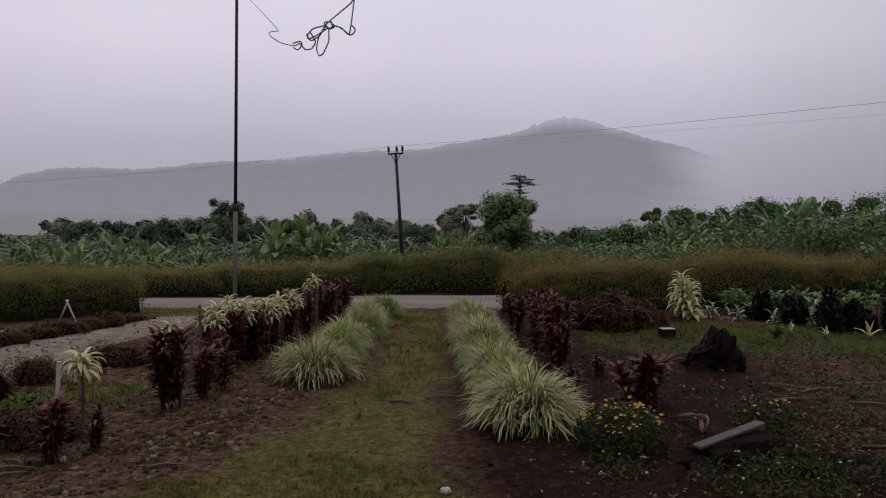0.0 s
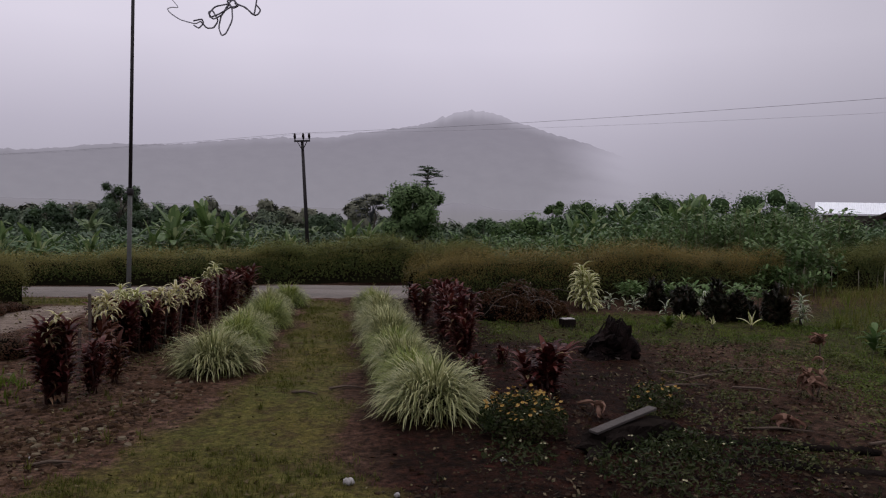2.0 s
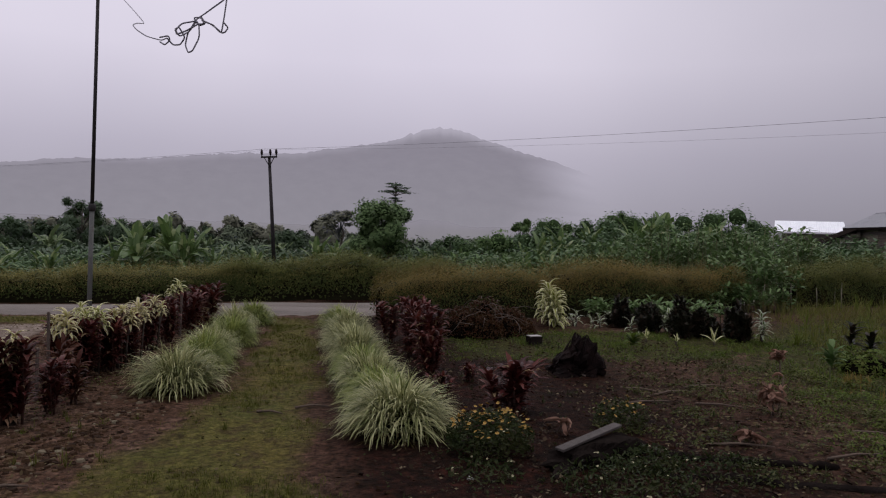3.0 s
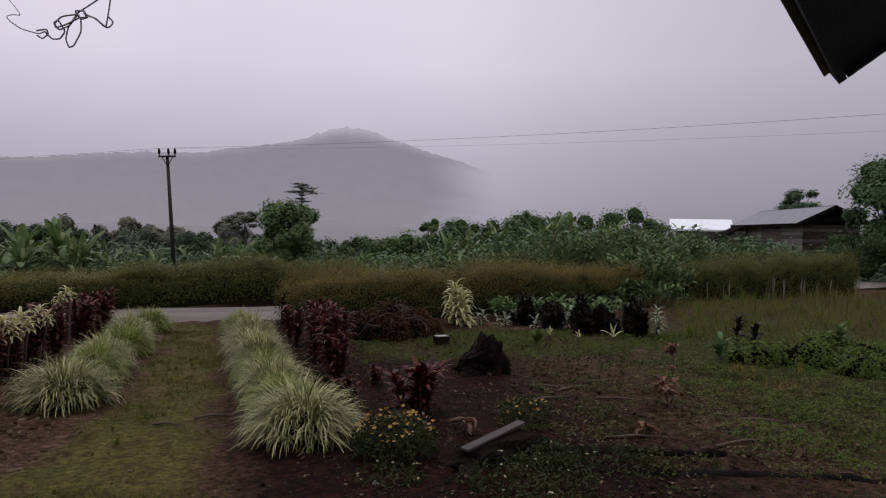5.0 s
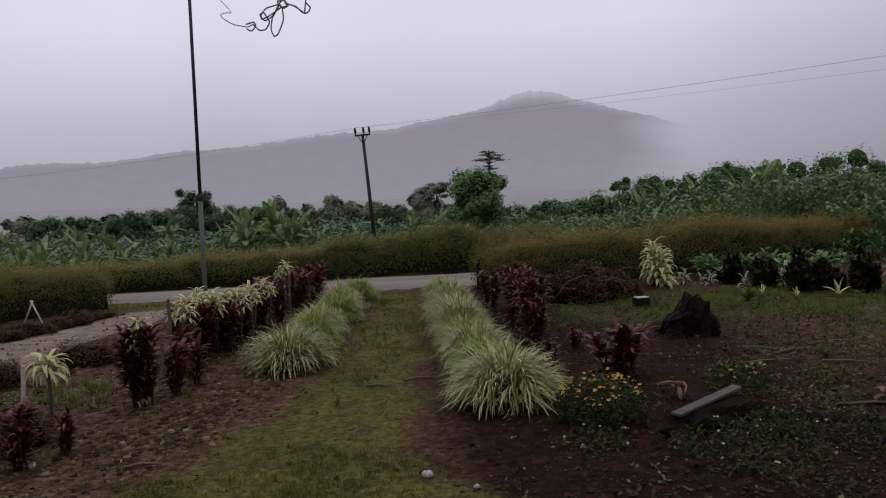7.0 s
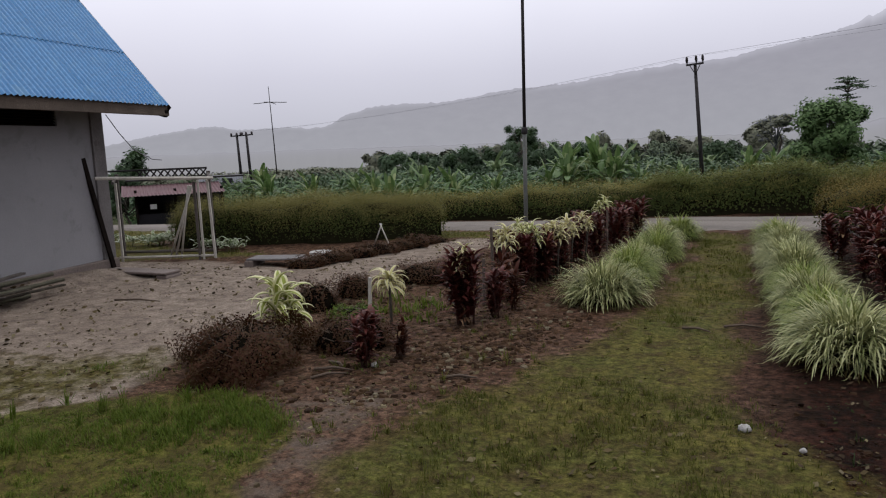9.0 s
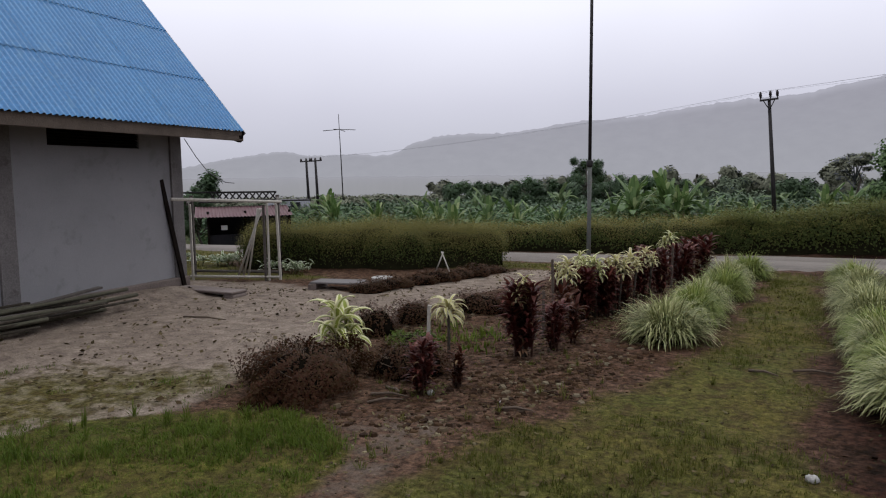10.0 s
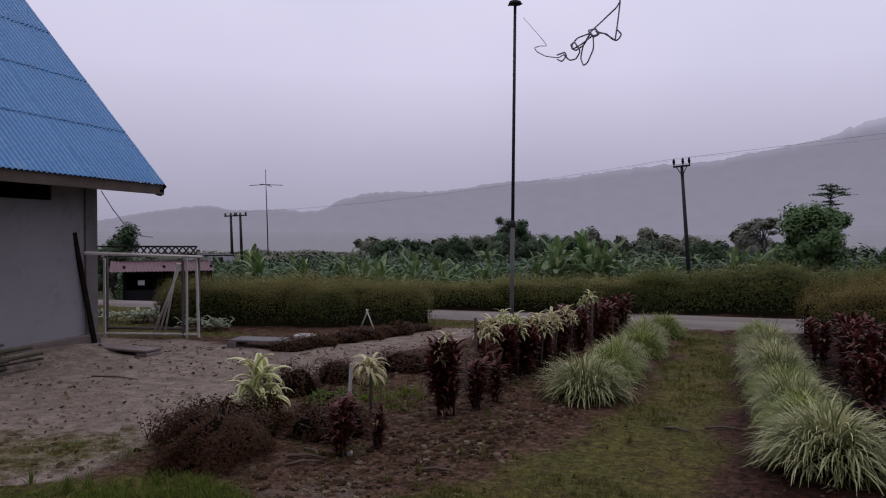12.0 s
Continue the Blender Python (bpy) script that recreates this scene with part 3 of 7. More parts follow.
def strips(base, az, length, width, lift, bend, segs=4, across=2, fold=0.15, belly=0.35, wave=0.0, petiole=0.0):
    """Many leaf blades at once: they rise from base at the angle lift towards az, and bend over by the angle bend."""
    base = np.asarray(base, float).reshape(-1, 3)
    n = len(base)
    az, length, width, lift, bend = (np.broadcast_to(np.asarray(q, float), (n,)) for q in (az, length, width, lift, bend))
    k = np.arange(segs + 1) / segs
    el = lift[:, None] - bend[:, None] * k[None] ** 1.3
    step = (length / segs)[:, None]
    hz = np.concatenate([np.zeros((n, 1)), np.cumsum(np.cos(el[:, :-1]) * step, 1)], 1)
    vt = np.concatenate([np.zeros((n, 1)), np.cumsum(np.sin(el[:, :-1]) * step, 1)], 1)
    aa = az[:, None] + wave * np.sin(k[None] * 5 + az[:, None] * 7)
    C = np.stack([hz * np.sin(aa), hz * np.cos(aa), vt], -1) + base[:, None]
    side = np.stack([np.cos(az), -np.sin(az), np.zeros(n)], -1)[:, None]
    prof = np.where(k < belly, 0.45 + 0.55 * np.sin(k / belly * np.pi / 2), np.cos((k - belly) / (1 - belly) * np.pi / 2) ** 0.8)
    if petiole:
        prof = np.where(k < 0.82, 1.0, np.sqrt(np.clip(1 - ((k - 0.82) / 0.18) ** 2, 0, 1))) * (0.07 + 0.93 * sstep(petiole * 0.6, petiole * 1.6, k))
    prof[-1] = 0.04
    w = (width[:, None] * prof[None] / 2)[..., None]
    if across == 2:
        V = np.stack([C - side * w, C + side * w], 2)
        lu = np.array([0.0, 1.0])
    else:
        nrm = np.stack([-np.sin(el) * np.sin(aa), -np.sin(el) * np.cos(aa), np.cos(el)], -1)
        V = np.stack([C - side * w + nrm * w * fold, C - nrm * w * fold, C + side * w + nrm * w * fold], 2)
        lu = np.array([1.0, 0.0, 1.0])
    L = np.zeros(V.shape)
    L[..., 0] = lu
    L[..., 1] = k[None, :, None]
    m = across
    idx = np.arange(n * (segs + 1) * m).reshape(n, segs + 1, m)
    F = np.stack([idx[:, :-1, :-1], idx[:, :-1, 1:], idx[:, 1:, 1:], idx[:, 1:, :-1]], -1).reshape(-1, 4)
    return V.reshape(-1, 3), F, L.reshape(-1, 3)


def leaves(points, size, g=None, aspect=0.55, up=0.35, out=None, soft=0.6):
    """Loose small leaves, one bent diamond at each point; out: the way out of the crown at each leaf, towards which they turn."""
    g = g or rng
    P = np.asarray(points, float).reshape(-1, 3)
    n = len(P)
    s = np.broadcast_to(np.asarray(size, float), (n,)) * g.uniform(0.7, 1.3, n)
    nrm = g.normal(size=(n, 3))
    nrm[:, 2] = np.abs(nrm[:, 2]) + up
    nrm /= np.linalg.norm(nrm, axis=1)[:, None]
    if out is not None:
        out = np.asarray(out, float)
        out = out / (np.linalg.norm(out, axis=1)[:, None] + 1e-9)
        nrm = np.where((nrm * out).sum(1)[:, None] < 0, -nrm, nrm) + out * soft * 1.3
        nrm /= np.linalg.norm(nrm, axis=1)[:, None]
    a = np.cross(nrm, g.normal(size=(n, 3)))
    a /= np.linalg.norm(a, axis=1)[:, None] + 1e-9
    b = np.cross(nrm, a)
    s = s[:, None]
    V = np.stack([P - a * s / 2, P + b * s * aspect / 2 - nrm * s * 0.06, P + a * s / 2 - nrm * s * 0.1, P - b * s * aspect / 2 - nrm * s * 0.06], 1)
    F = np.arange(n * 4).reshape(n, 4)
    L = np.zeros((n * 4, 3))
    L[:, 0] = np.tile([0, 1, 0, 1], n)
    L[:, 1] = np.tile([0, 0.5, 1, 0.5], n)
    if out is not None:
        shade = (1 - soft) * np.cross(a, b) * np.sign((np.cross(a, b) * nrm).sum(1))[:, None] + soft * out
        F = F if np.sign((np.cross(V[0, 1] - V[0, 0], V[0, 3] - V[0, 0]) * nrm[0]).sum()) > 0 else F[:, ::-1]
        shade /= np.linalg.norm(shade, axis=1)[:, None] + 1e-9
        return V.reshape(-1, 3), F, L, np.repeat(shade, 4, axis=0)
    return V.reshape(-1, 3), F, L


def lump(cx, cy, cz, rx, ry, rz, rough=0.2, seed=0, nu=20, nv=12, floor_cut=True):
    """An uneven boulder- or mound-like body."""
    u = np.arange(nu) * 2 * np.pi / nu
    v = np.linspace(-np.pi / 2, np.pi / 2, nv)
    uu, vv = np.meshgrid(u, v)
    x, y, z = np.cos(vv) * np.cos(uu), np.cos(vv) * np.sin(uu), np.sin(vv)
    r = 1 + rough * fbm(x * 1.7 + z + seed * 3.1, y * 1.7 - z * 0.7 + seed, 1.3, 3, seed)
    V = np.stack([cx + rx * r * x, cy + ry * r * y, cz + rz * r * z], -1)
    if floor_cut:
        V[..., 2] = np.maximum(V[..., 2], 0)
    i, j = np.meshgrid(np.arange(nv - 1), np.arange(nu), indexing="ij")
    j2 = (j + 1) % nu
    F = np.stack([i * nu + j, i * nu + j2, (i + 1) * nu + j2, (i + 1) * nu + j], -1).reshape(-1, 4)
    return V.reshape(-1, 3), F


# ---- ground ----
LAWN_A = [(-6.4, 2.2), (-5.1, 3.75), (-4.2, 4.5), (-3.5, 4.6), (-2.85, 4.35), (-2.65, 3.2), (-2.6, 0.0), (-7.5, 0.0)]
LAWN_B = [(-2.2, 0.0), (-2.3, 4.7), (-1.45, 6.6), (-1.1, 8.8), (-0.9, 12.0), (-0.9, 15.1), (0.15, 15.1), (0.15, 10.0), (0.12, 7.2), (0.1, 5.6), (0.45, 4.6), (0.9, 3.2), (1.2, 0.0)]
YARD = [(-4.9, 3.4), (-4.6, 4.4), (-5.0, 5.3), (-5.05, 7.2), (-5.2, 8.8), (-5.05, 10.4), (-4.65, 11.6), (-4.5, 12.6), (-4.3, 14.1), (-5.5, 14.0), (-5.65, 13.25), (-6.55, 10.1), (-7.7, 10.2),
        (-10.2, 10.4), (-13.0, 9.4), (-13.0, 0.0), (-6.8, 0.0), (-5.9, 2.0)]
FRINGE = [(-10.0, 1.8), (-8.6, 3.6), (-6.8, 4.9), (-5.2, 5.6), (-4.5, 4.9), (-5.2, 3.2), (-6.6, 1.0)]
TRODDEN = [(-5.4, 5.3), (-4.9, 4.7), (-3.4, 4.95), (-2.5, 5.3), (-2.0, 4.6), (-2.1, 0.0), (-2.9, 0.0), (-3.0, 3.5), (-3.7, 4.7), (-5.0, 4.2)]
LAWN_C = [(-15.0, 11.2), (-11.2, 9.7), (-10.4, 10.3), (-8.6, 11.0), (-8.4, 11.5), (-10.6, 11.6), (-12.0, 12.4), (-13.6, 14.4), (-16.0, 15.0)]
VERGE = [(-4.2, 14.2), (-0.8, 14.7), (-0.8, 15.3), (-5.9, 15.1), (-10.0, 14.4), (-10.0, 13.0), (-6.0, 13.8)]
PATCH = [(1.9, 10.2), (5.4, 10.2), (7.2, 10.6), (8.8, 11.4), (8.8, 13.4), (6.2, 13.2), (4.8, 13.6), (2.2, 12.9)]
FIELD = [(5.0, 4.8), (5.4, 6.4), (6.0, 9.2), (6.6, 11.2), (7.6, 12.6), (9.5, 14.6), (16.0, 18.0), (60.0, 22.0), (60.0, -20.0), (6.5, -3.0)]
NEAR_R = [(2.3, 4.9), (3.4, 4.9), (5.2, 4.6), (6.0, 0.0), (2.6, 0.0)]


def gz(x, y):
    """The lie of the land: level garden, falling away behind the road on the valley side."""
    x, y = np.asarray(x, float), np.asarray(y, float)
    past = y - (18.6 + 0.22 * np.clip(x, -20, 30))
    z = -1.0 * sstep(0.5, 9, past) * (1 - sstep(8, 16, x))
    z = z + 0.024 * fbm(x, y, 0.9, 3, 3) + 0.016 * fbm(x, y, 4.5, 3, 5)
    bank = np.exp(-((x + 9.6) / 0.55) ** 2) * sstep(9.6, 8.6, y) * sstep(2.0, 5.0, y)
    return z + 0.16 * bank


def spread(lo, hi, step, far_lo, far_hi):
    core = np.arange(lo, hi + step / 2, step)
    grow = lambda reach: np.cumsum(step * 1.16 ** np.arange(1, 60))
    a, b = lo - grow(1)[::-1], hi + grow(1)
    return np.concatenate([a[a > far_lo - 1e3], core, b[b < far_hi + 1e3]])


def build_ground():
    X, Y = spread(-13, 13, 0.09, -3500, 3500), spread(1.5, 19, 0.09, -3500, 3500)
    xx, yy = np.meshgrid(X, Y)
    near = sstep(60, 30, np.hypot(xx, yy))
    zz = gz(xx, yy) * near + (1 - near) * -1.0
    V = np.stack([xx, yy, zz], -1).reshape(-1, 3)
    ny, nx = xx.shape
    i, j = np.meshgrid(np.arange(ny - 1), np.arange(nx - 1), indexing="ij")
    F = np.stack([i * nx + j, i * nx + j + 1, (i + 1) * nx + j + 1, (i + 1) * nx + j], -1).reshape(-1, 4)
    me = mesh_of("ground", V, F)
    x, y = V[:, 0], V[:, 1]
    wob = 0.34 * fbm(x, y, 1.6, 4, 11)

    def in_(poly, soft):
        return sstep(-soft, soft, inside(x, y, poly) + wob)
    lawn = np.maximum(in_(LAWN_A, 0.32), 0.68 * in_(LAWN_B, 0.42))
    lawn = np.maximum(lawn, 0.7 * np.maximum(in_(VERGE, 0.25), in_(LAWN_C, 0.25)))
    lawn = np.maximum(lawn, 0.58 * sstep(-0.8, 0.7, inside(x, y, FRINGE) + wob * 1.6))
    yard = np.maximum(in_(YARD, 0.35), 0.45 * in_(TRODDEN, 0.5))
    weed = np.maximum.reduce([0.62 * in_(PATCH, 0.5), 0.66 * in_(FIELD, 1.3), 0.3 * in_(NEAR_R, 0.4), sstep(18, 20, y - 0.2 * x), sstep(-13, -15, x)])
    cov = np.stack([lawn, yard, weed], -1)
    at = me.attributes.new("cover", "FLOAT_VECTOR", "POINT")
    at.data.foreach_set("vector", cov.astype(np.float32).ravel())
    tagged(part("ground", me, M["ground"]), "earth with worn lawn, weeds and trodden dirt", "ground", "", "structure")


build_ground()

ROAD = [(-60, 8.0), (-30, 13.4), (-15.4, 15.3), (-6.0, 16.1), (-0.4, 16.75), (6.0, 17.6), (10, 19.3), (14, 20.95), (22, 23.2), (30, 26.0), (60, 36.0)]


def road_y(x):
    return np.interp(x, [p[0] for p in ROAD], [p[1] for p in ROAD])


def build_road():
    xs = np.arange(-60, 60.1, 0.25)
    ac = np.linspace(-1.12, 1.12, 15)
    xx, aa = np.meshgrid(xs, ac)
    edge = 0.12 * fbm(xx * 1.0, np.sign(aa) * 9, 0.9, 3, 2) * np.abs(aa) ** 4
    half = np.interp(xx, [-9, -4.5, -1.0, 3.0], [0.72, 0.80, 1.30, 1.12]) / 1.12
    yy = road_y(xx) + aa * half + edge * np.sign(aa)
    zz = gz(xx, yy) * 0 + 0.045 * (1 - (aa / 1.12) ** 4) + 0.008 * fbm(xx, yy, 2.2, 3, 8) - 0.03 * (np.abs(aa) > 1.1)
    V = np.stack([xx, yy, zz + 0.02], -1).reshape(-1, 3)
    n = len(xs)
    i, j = np.meshgrid(np.arange(len(ac) - 1), np.arange(n - 1), indexing="ij")
    F = np.stack([i * n + j, i * n + j + 1, (i + 1) * n + j + 1, (i + 1) * n + j], -1).reshape(-1, 4)
    tagged(part("road", mesh_of("road", V, F), M["road"]), "pale packed-gravel village road with a slight crown", "road", "", "structure")


build_road()

# ---- distance: misty mountain and foothills ----
SKYLINE = [(-75, 0.6), (-60, 0.9), (-50, 1.0), (-47.5, 1.2), (-45, 1.7), (-42, 2.25), (-40.2, 2.28), (-38.3, 2.0), (-36, 2.1), (-33.5, 1.95), (-32, 2.0), (-30.5, 2.8), (-28.7, 3.36), (-26.6, 3.55), (-24.3, 3.5), (-22, 3.65),
           (-20, 3.85), (-19.2, 4.1), (-17, 4.3), (-14.4, 4.45), (-12, 4.65), (-10, 4.95), (-8.6, 5.15), (-6.5, 5.32), (-4, 5.45), (-1.5, 5.6), (0.3, 5.95), (2.8, 6.42), (5.3, 6.75), (6.8, 7.3), (8.0, 7.75), (9.4, 8.0),
           (11.2, 7.85), (12.6, 7.3), (14.2, 6.85), (16.2, 6.2), (18.2, 5.7), (20, 5.0), (24, 3.6), (32, 2.6), (40, 2.4), (60, 2.0), (75, 1.6)]


def slope(name, skyline, r0, r1, material, label, rough, rows=26):
    az = np.radians(np.linspace(-75, 75, 2400))
    el = np.interp(np.degrees(az), [p[0] for p in skyline], [p[1] for p in skyline])
    el = el + rough * (0.08 * fbm(az * 57, az * 0, 0.35, 4, 4) + 0.30 * np.clip(fbm(az * 57, az * 0 + 3, 0.9, 4, 9), 0, 1) * np.abs(fbm(az * 57, az * 0 + 5, 3.4, 2, 19)) + 0.10 * fbm(az * 57, az * 0 + 7, 3.0, 3, 12))
    k = np.linspace(0, 1, rows)
    rad = r0 + (r1 - r0) * k
    crest = np.tan(np.radians(el)) * r1 + 1.9
    kk, cc = np.meshgrid(k, crest, indexing="ij")
    aa = np.broadcast_to(az, kk.shape)
    z = -1.5 + (cc + 1.5) * (0.35 * kk + 0.65 * kk ** 2) * (1 + 0.10 * (1 - kk) * fbm(aa * 40, kk * 4, 1.0, 4, 6))
    rr = rad[:, None]
    V = np.stack([rr * np.sin(aa), rr * np.cos(aa), z], -1).reshape(-1, 3)
    n = len(az)
    i, j = np.meshgrid(np.arange(rows - 1), np.arange(n - 1), indexing="ij")
    F = np.stack([i * n + j, i * n + j + 1, (i + 1) * n + j + 1, (i + 1) * n + j], -1).reshape(-1, 4)
    me = mesh_of(name, V, F)
    me.attributes.new("rise", "FLOAT", "POINT").data.foreach_set("value", np.ascontiguousarray(kk, np.float32).ravel())
    return tagged(part(name, me, material), label, "mountain", "", "structure")


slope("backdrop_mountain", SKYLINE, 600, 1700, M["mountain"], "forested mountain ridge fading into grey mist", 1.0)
# glowing slope added to lay the mist's tone over the far plain
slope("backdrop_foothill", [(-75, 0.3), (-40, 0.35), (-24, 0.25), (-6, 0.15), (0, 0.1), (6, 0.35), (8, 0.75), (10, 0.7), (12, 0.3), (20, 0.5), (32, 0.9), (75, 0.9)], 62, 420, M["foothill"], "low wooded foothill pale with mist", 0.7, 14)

# ---- the grey house with the blue roof ----
def corrugated(width, length, pitch=0.095, depth=0.034, per=6, rows=2):
    """A corrugated sheet: ribs run along y (length), waves along x (width)."""
    nx = int(width / pitch * per) + 1
    x = np.linspace(0, width, nx)
    y = np.linspace(0, length, rows)
    xx, yy = np.meshgrid(x, y)
    zz = depth / 2 * np.sin(xx / pitch * 2 * np.pi)
    i, j = np.meshgrid(np.arange(rows - 1), np.arange(nx - 1), indexing="ij")
    F = np.stack([i * nx + j, i * nx + j + 1, (i + 1) * nx + j + 1, (i + 1) * nx + j], -1).reshape(-1, 4)
    return np.stack([xx, yy, zz], -1).reshape(-1, 3), F


def build_house():
    h = thing("house", pose(-9.92, 9.19, 0, 0, 0, 6) @ pose(9.92, -9.19, 0), "grey cement-rendered house with a steep blue corrugated roof", "house")
    wx, yc, y0, top = -9.92, 9.19, -4.0, 2.82
    # front wall with the opening of the vent cut out of it
    v0, v1, zl, zh = 6.58, 8.27, 2.44, 2.72
    for a, b, lo, hi in ((y0, v0, 0, top), (v1, yc - 0.26, 0, top), (v0, v1, 0, zl), (v0, v1, zh, top)):
        part("wall", box(0.16, b - a, hi - lo, (wx - 0.08, (a + b) / 2, (lo + hi) / 2), 0), M["plaster"], h)
    part("wall", box(6.2, 0.16, top, (wx - 3.3, yc - 0.1, top / 2), 0), M["plaster"], h)
    for y in (yc - 0.13, 5.86, 2.6):
        part("pillar", box(0.26, 0.26, top + 0.02, (wx - 0.09, y, top / 2), 0.008), M["concrete"], h, "bare concrete corner pillar")
    part("plinth", box(0.12, yc - y0 + 0.04, 0.50, (wx + 0.03, (yc + y0) / 2, 0.0), 0.02), M["plinth"], h, "soil-stained plinth")
    # near-black backing: the darkness inside the opening put into a colour
    vent = part("vent", box(0.04, v1 - v0, zh - zl, (wx - 0.13, (v0 + v1) / 2, (zl + zh) / 2), 0), M["black"], h, "dark slatted vent under the eave")
    for k in range(6):
        part("slat", box(0.09, (v1 - v0), 0.014, (wx - 0.06, (v0 + v1) / 2, zl + 0.04 + k * 0.043), 0.002, pose(0, 0, 0, 0, 35, 0)), M["wood_dark"], vent)
    # roof: sheets in courses, ribs running up the slope
    ex, ez, ang, yv = -9.08, 2.72, math.radians(49), 9.92
    up = np.array([-math.cos(ang), 0, math.sin(ang)])
    nrm = np.array([math.sin(ang), 0, math.cos(ang)])
    courses, run = 4, 1.25
    sheet_w = 0.855
    cols = 16
    V, F = corrugated(sheet_w + 0.02, run + 0.10)
    roof = part("roof", box(0.10, cols * sheet_w, 0.05, (ex - 0.25, yv - cols * sheet_w / 2, ez + 0.20), 0.004, pose(0, 0, 0, 0, 49, 0)), M["wood_brown"], h)
    for c in range(courses):
        for k in range(cols):
            base = np.array([ex, yv - 0.04, ez + 0.05]) + up * (c * run) + nrm * (0.016 + 0.002 * (k % 2))
            W = base + (V[:, :1] + k * sheet_w) * np.array([0, -1, 0]) + V[:, 1:2] * (up - nrm * 0.011) + V[:, 2:3] * nrm
            part("sheet", mesh_of("sheet", W, F), M["blue"], roof)
    rise = courses * run
    # fascia along the eave, barge board up the verge, and rafters
    part("fascia", box(0.035, yv - y0, 0.17, (ex - 0.05, (yv + y0) / 2, ez - 0.03), 0.006), M["wood_brown"], h, "weathered timber fascia")
    mid = np.array([ex, yv - 0.02, ez + 0.0]) + up * rise / 2 - nrm * 0.045
    part("barge_board", box(rise, 0.03, 0.16, tuple(mid), 0.004, pose(0, 0, 0, 0, 49, 0)), M["wood_dark"], h, "dark barge board along the verge")
    part("eave_block", box(0.14, 0.11, 0.13, (ex - 0.1, yv - 0.07, ez - 0.06), 0.02, pose(0, 0, 0, 0, 20, 0)), M["wood_dark"], h)
    for k in range(8):
        y = yv - 0.3 - k * 1.2
        c = np.array([ex, y, ez - 0.03]) + up * 1.36
        part("rafter", box(2.5, 0.05, 0.10, tuple(c - nrm * 0.06), 0.004, pose(0, 0, 0, 0, 49, 0)), M["wood_dark"], h)
    part("soffit_sheet", box(0.82, yv - y0 - 0.6, 0.02, (ex - 0.46, (yv - 0.6 + y0) / 2, ez + 0.06), 0), M["black"], h)
    # gable of boards behind the verge, and the far roof slope
    b = bmesh.new()
    ridge = ex - math.cos(ang) * rise
    for x, z in ((ex - 0.86, 2.80), (ridge, ez + math.sin(ang) * rise - 0.1), (2 * ridge - ex + 0.86, 2.80)):
        b.verts.new((x, yc - 0.1, z))
    b.faces.new(b.verts)
    r = bmesh.ops.extrude_face_region(b, geom=list(b.faces))
    bmesh.ops.translate(b, vec=(0, -0.05, 0), verts=[e for e in r["geom"] if isinstance(e, bmesh.types.BMVert)])
    part("gable", b, M["wood_grey"], h, "grey boarded gable")
    V, F = corrugated(cols * sheet_w, rise)
    up2 = np.array([math.cos(ang), 0, math.sin(ang)])
    base = np.array([2 * ridge - ex, yv, ez + 0.05])
    W = base + V[:, :1] * np.array([0, -1, 0]) + V[:, 1:2] * up2 + V[:, 2:3] * np.array([-math.sin(ang), 0, math.cos(ang)])
    part("back_roof", mesh_of("back_roof", W, F), M["blue"], h)


build_house()

# leaning board at the house corner, hanging wire, boards and bamboo stacked along the wall
leaning = thing("leaning_plank", pose(-9.78, 9.0, 0.0), "dark weathered plank leaning on the house corner", "plank")
part("board", box(0.04, 0.08, 2.0, (0, 0, 1.02), 0.006), M["wood_dark"], leaning, place=pose(0.0, 0.06, -0.05, 9.5, -3, 0))
wire = Heap().add(*tube([(-10.02, 9.40, 2.66), (-9.88, 9.52, 2.34), (-9.72, 9.64, 2.06), (-9.50, 9.82, 1.88), (-9.38, 9.92, 1.86)], 0.008, 6))
tagged(part("hanging_wire", wire.mesh("hanging_wire"), M["cable"]), "loose black wire hanging from the eave corner", "wire")


def build_board_pile():
    g = np.random.default_rng(3)
    for k in range(22):
        y0 = 2.8 + g.uniform(0, 2.1)
        n = g.uniform(1.9, 3.1)
        x = -9.15 + 0.30 * (k % 5) / 4 * 1.6 - 0.1 + g.uniform(-0.05, 0.05)
        z = 0.11 + 0.036 * (k // 5) - (x + 9.4) * 0.13 + 0.03 + (0.012 if k % 2 else 0.0)
        tilt = g.uniform(-1.2, 1.2)
        yaw = g.uniform(-5, 5)
        if k % 3 == 0:
            V, F = tube(np.stack([np.zeros(9), np.linspace(-n / 2, n / 2, 9), np.zeros(9)], -1), [0.033, 0.027, 0.029, 0.033, 0.027, 0.029, 0.033, 0.027, 0.029], 8)
            me, m, nm, lab = mesh_of("bamboo_pole", V, F), M["bamboo_old"], "bamboo_pole", "old grey bamboo pole in a stack by the wall"
        else:
            me, m, nm, lab = box(g.uniform(0.05, 0.10), n, 0.024, bevel=0.004), M["wood_grey"] if k % 4 == 1 else M["wood_old"], "board", "weathered board in a stack by the wall"
        ob = part(nm, me, m, None, lab, pose(x, y0 + n / 2, z + 0.03, tilt, 0, yaw))
        tagged(ob, lab, "board" if nm == "board" else "pole", "boards stacked along the house wall")
    ob = part("board", box(0.10, 2.3, 0.03, bevel=0.004), M["wood_grey"], None, "", pose(-9.32, 6.0, 0.27, 4, 0, 6))
    tagged(ob, "long weathered board slanting against the plinth", "board", "boards stacked along the house wall")


build_board_pile()

slab = thing("culvert_slab", pose(-9.08, 8.90, 0), "concrete slab bridging a drain beside the house", "slab")
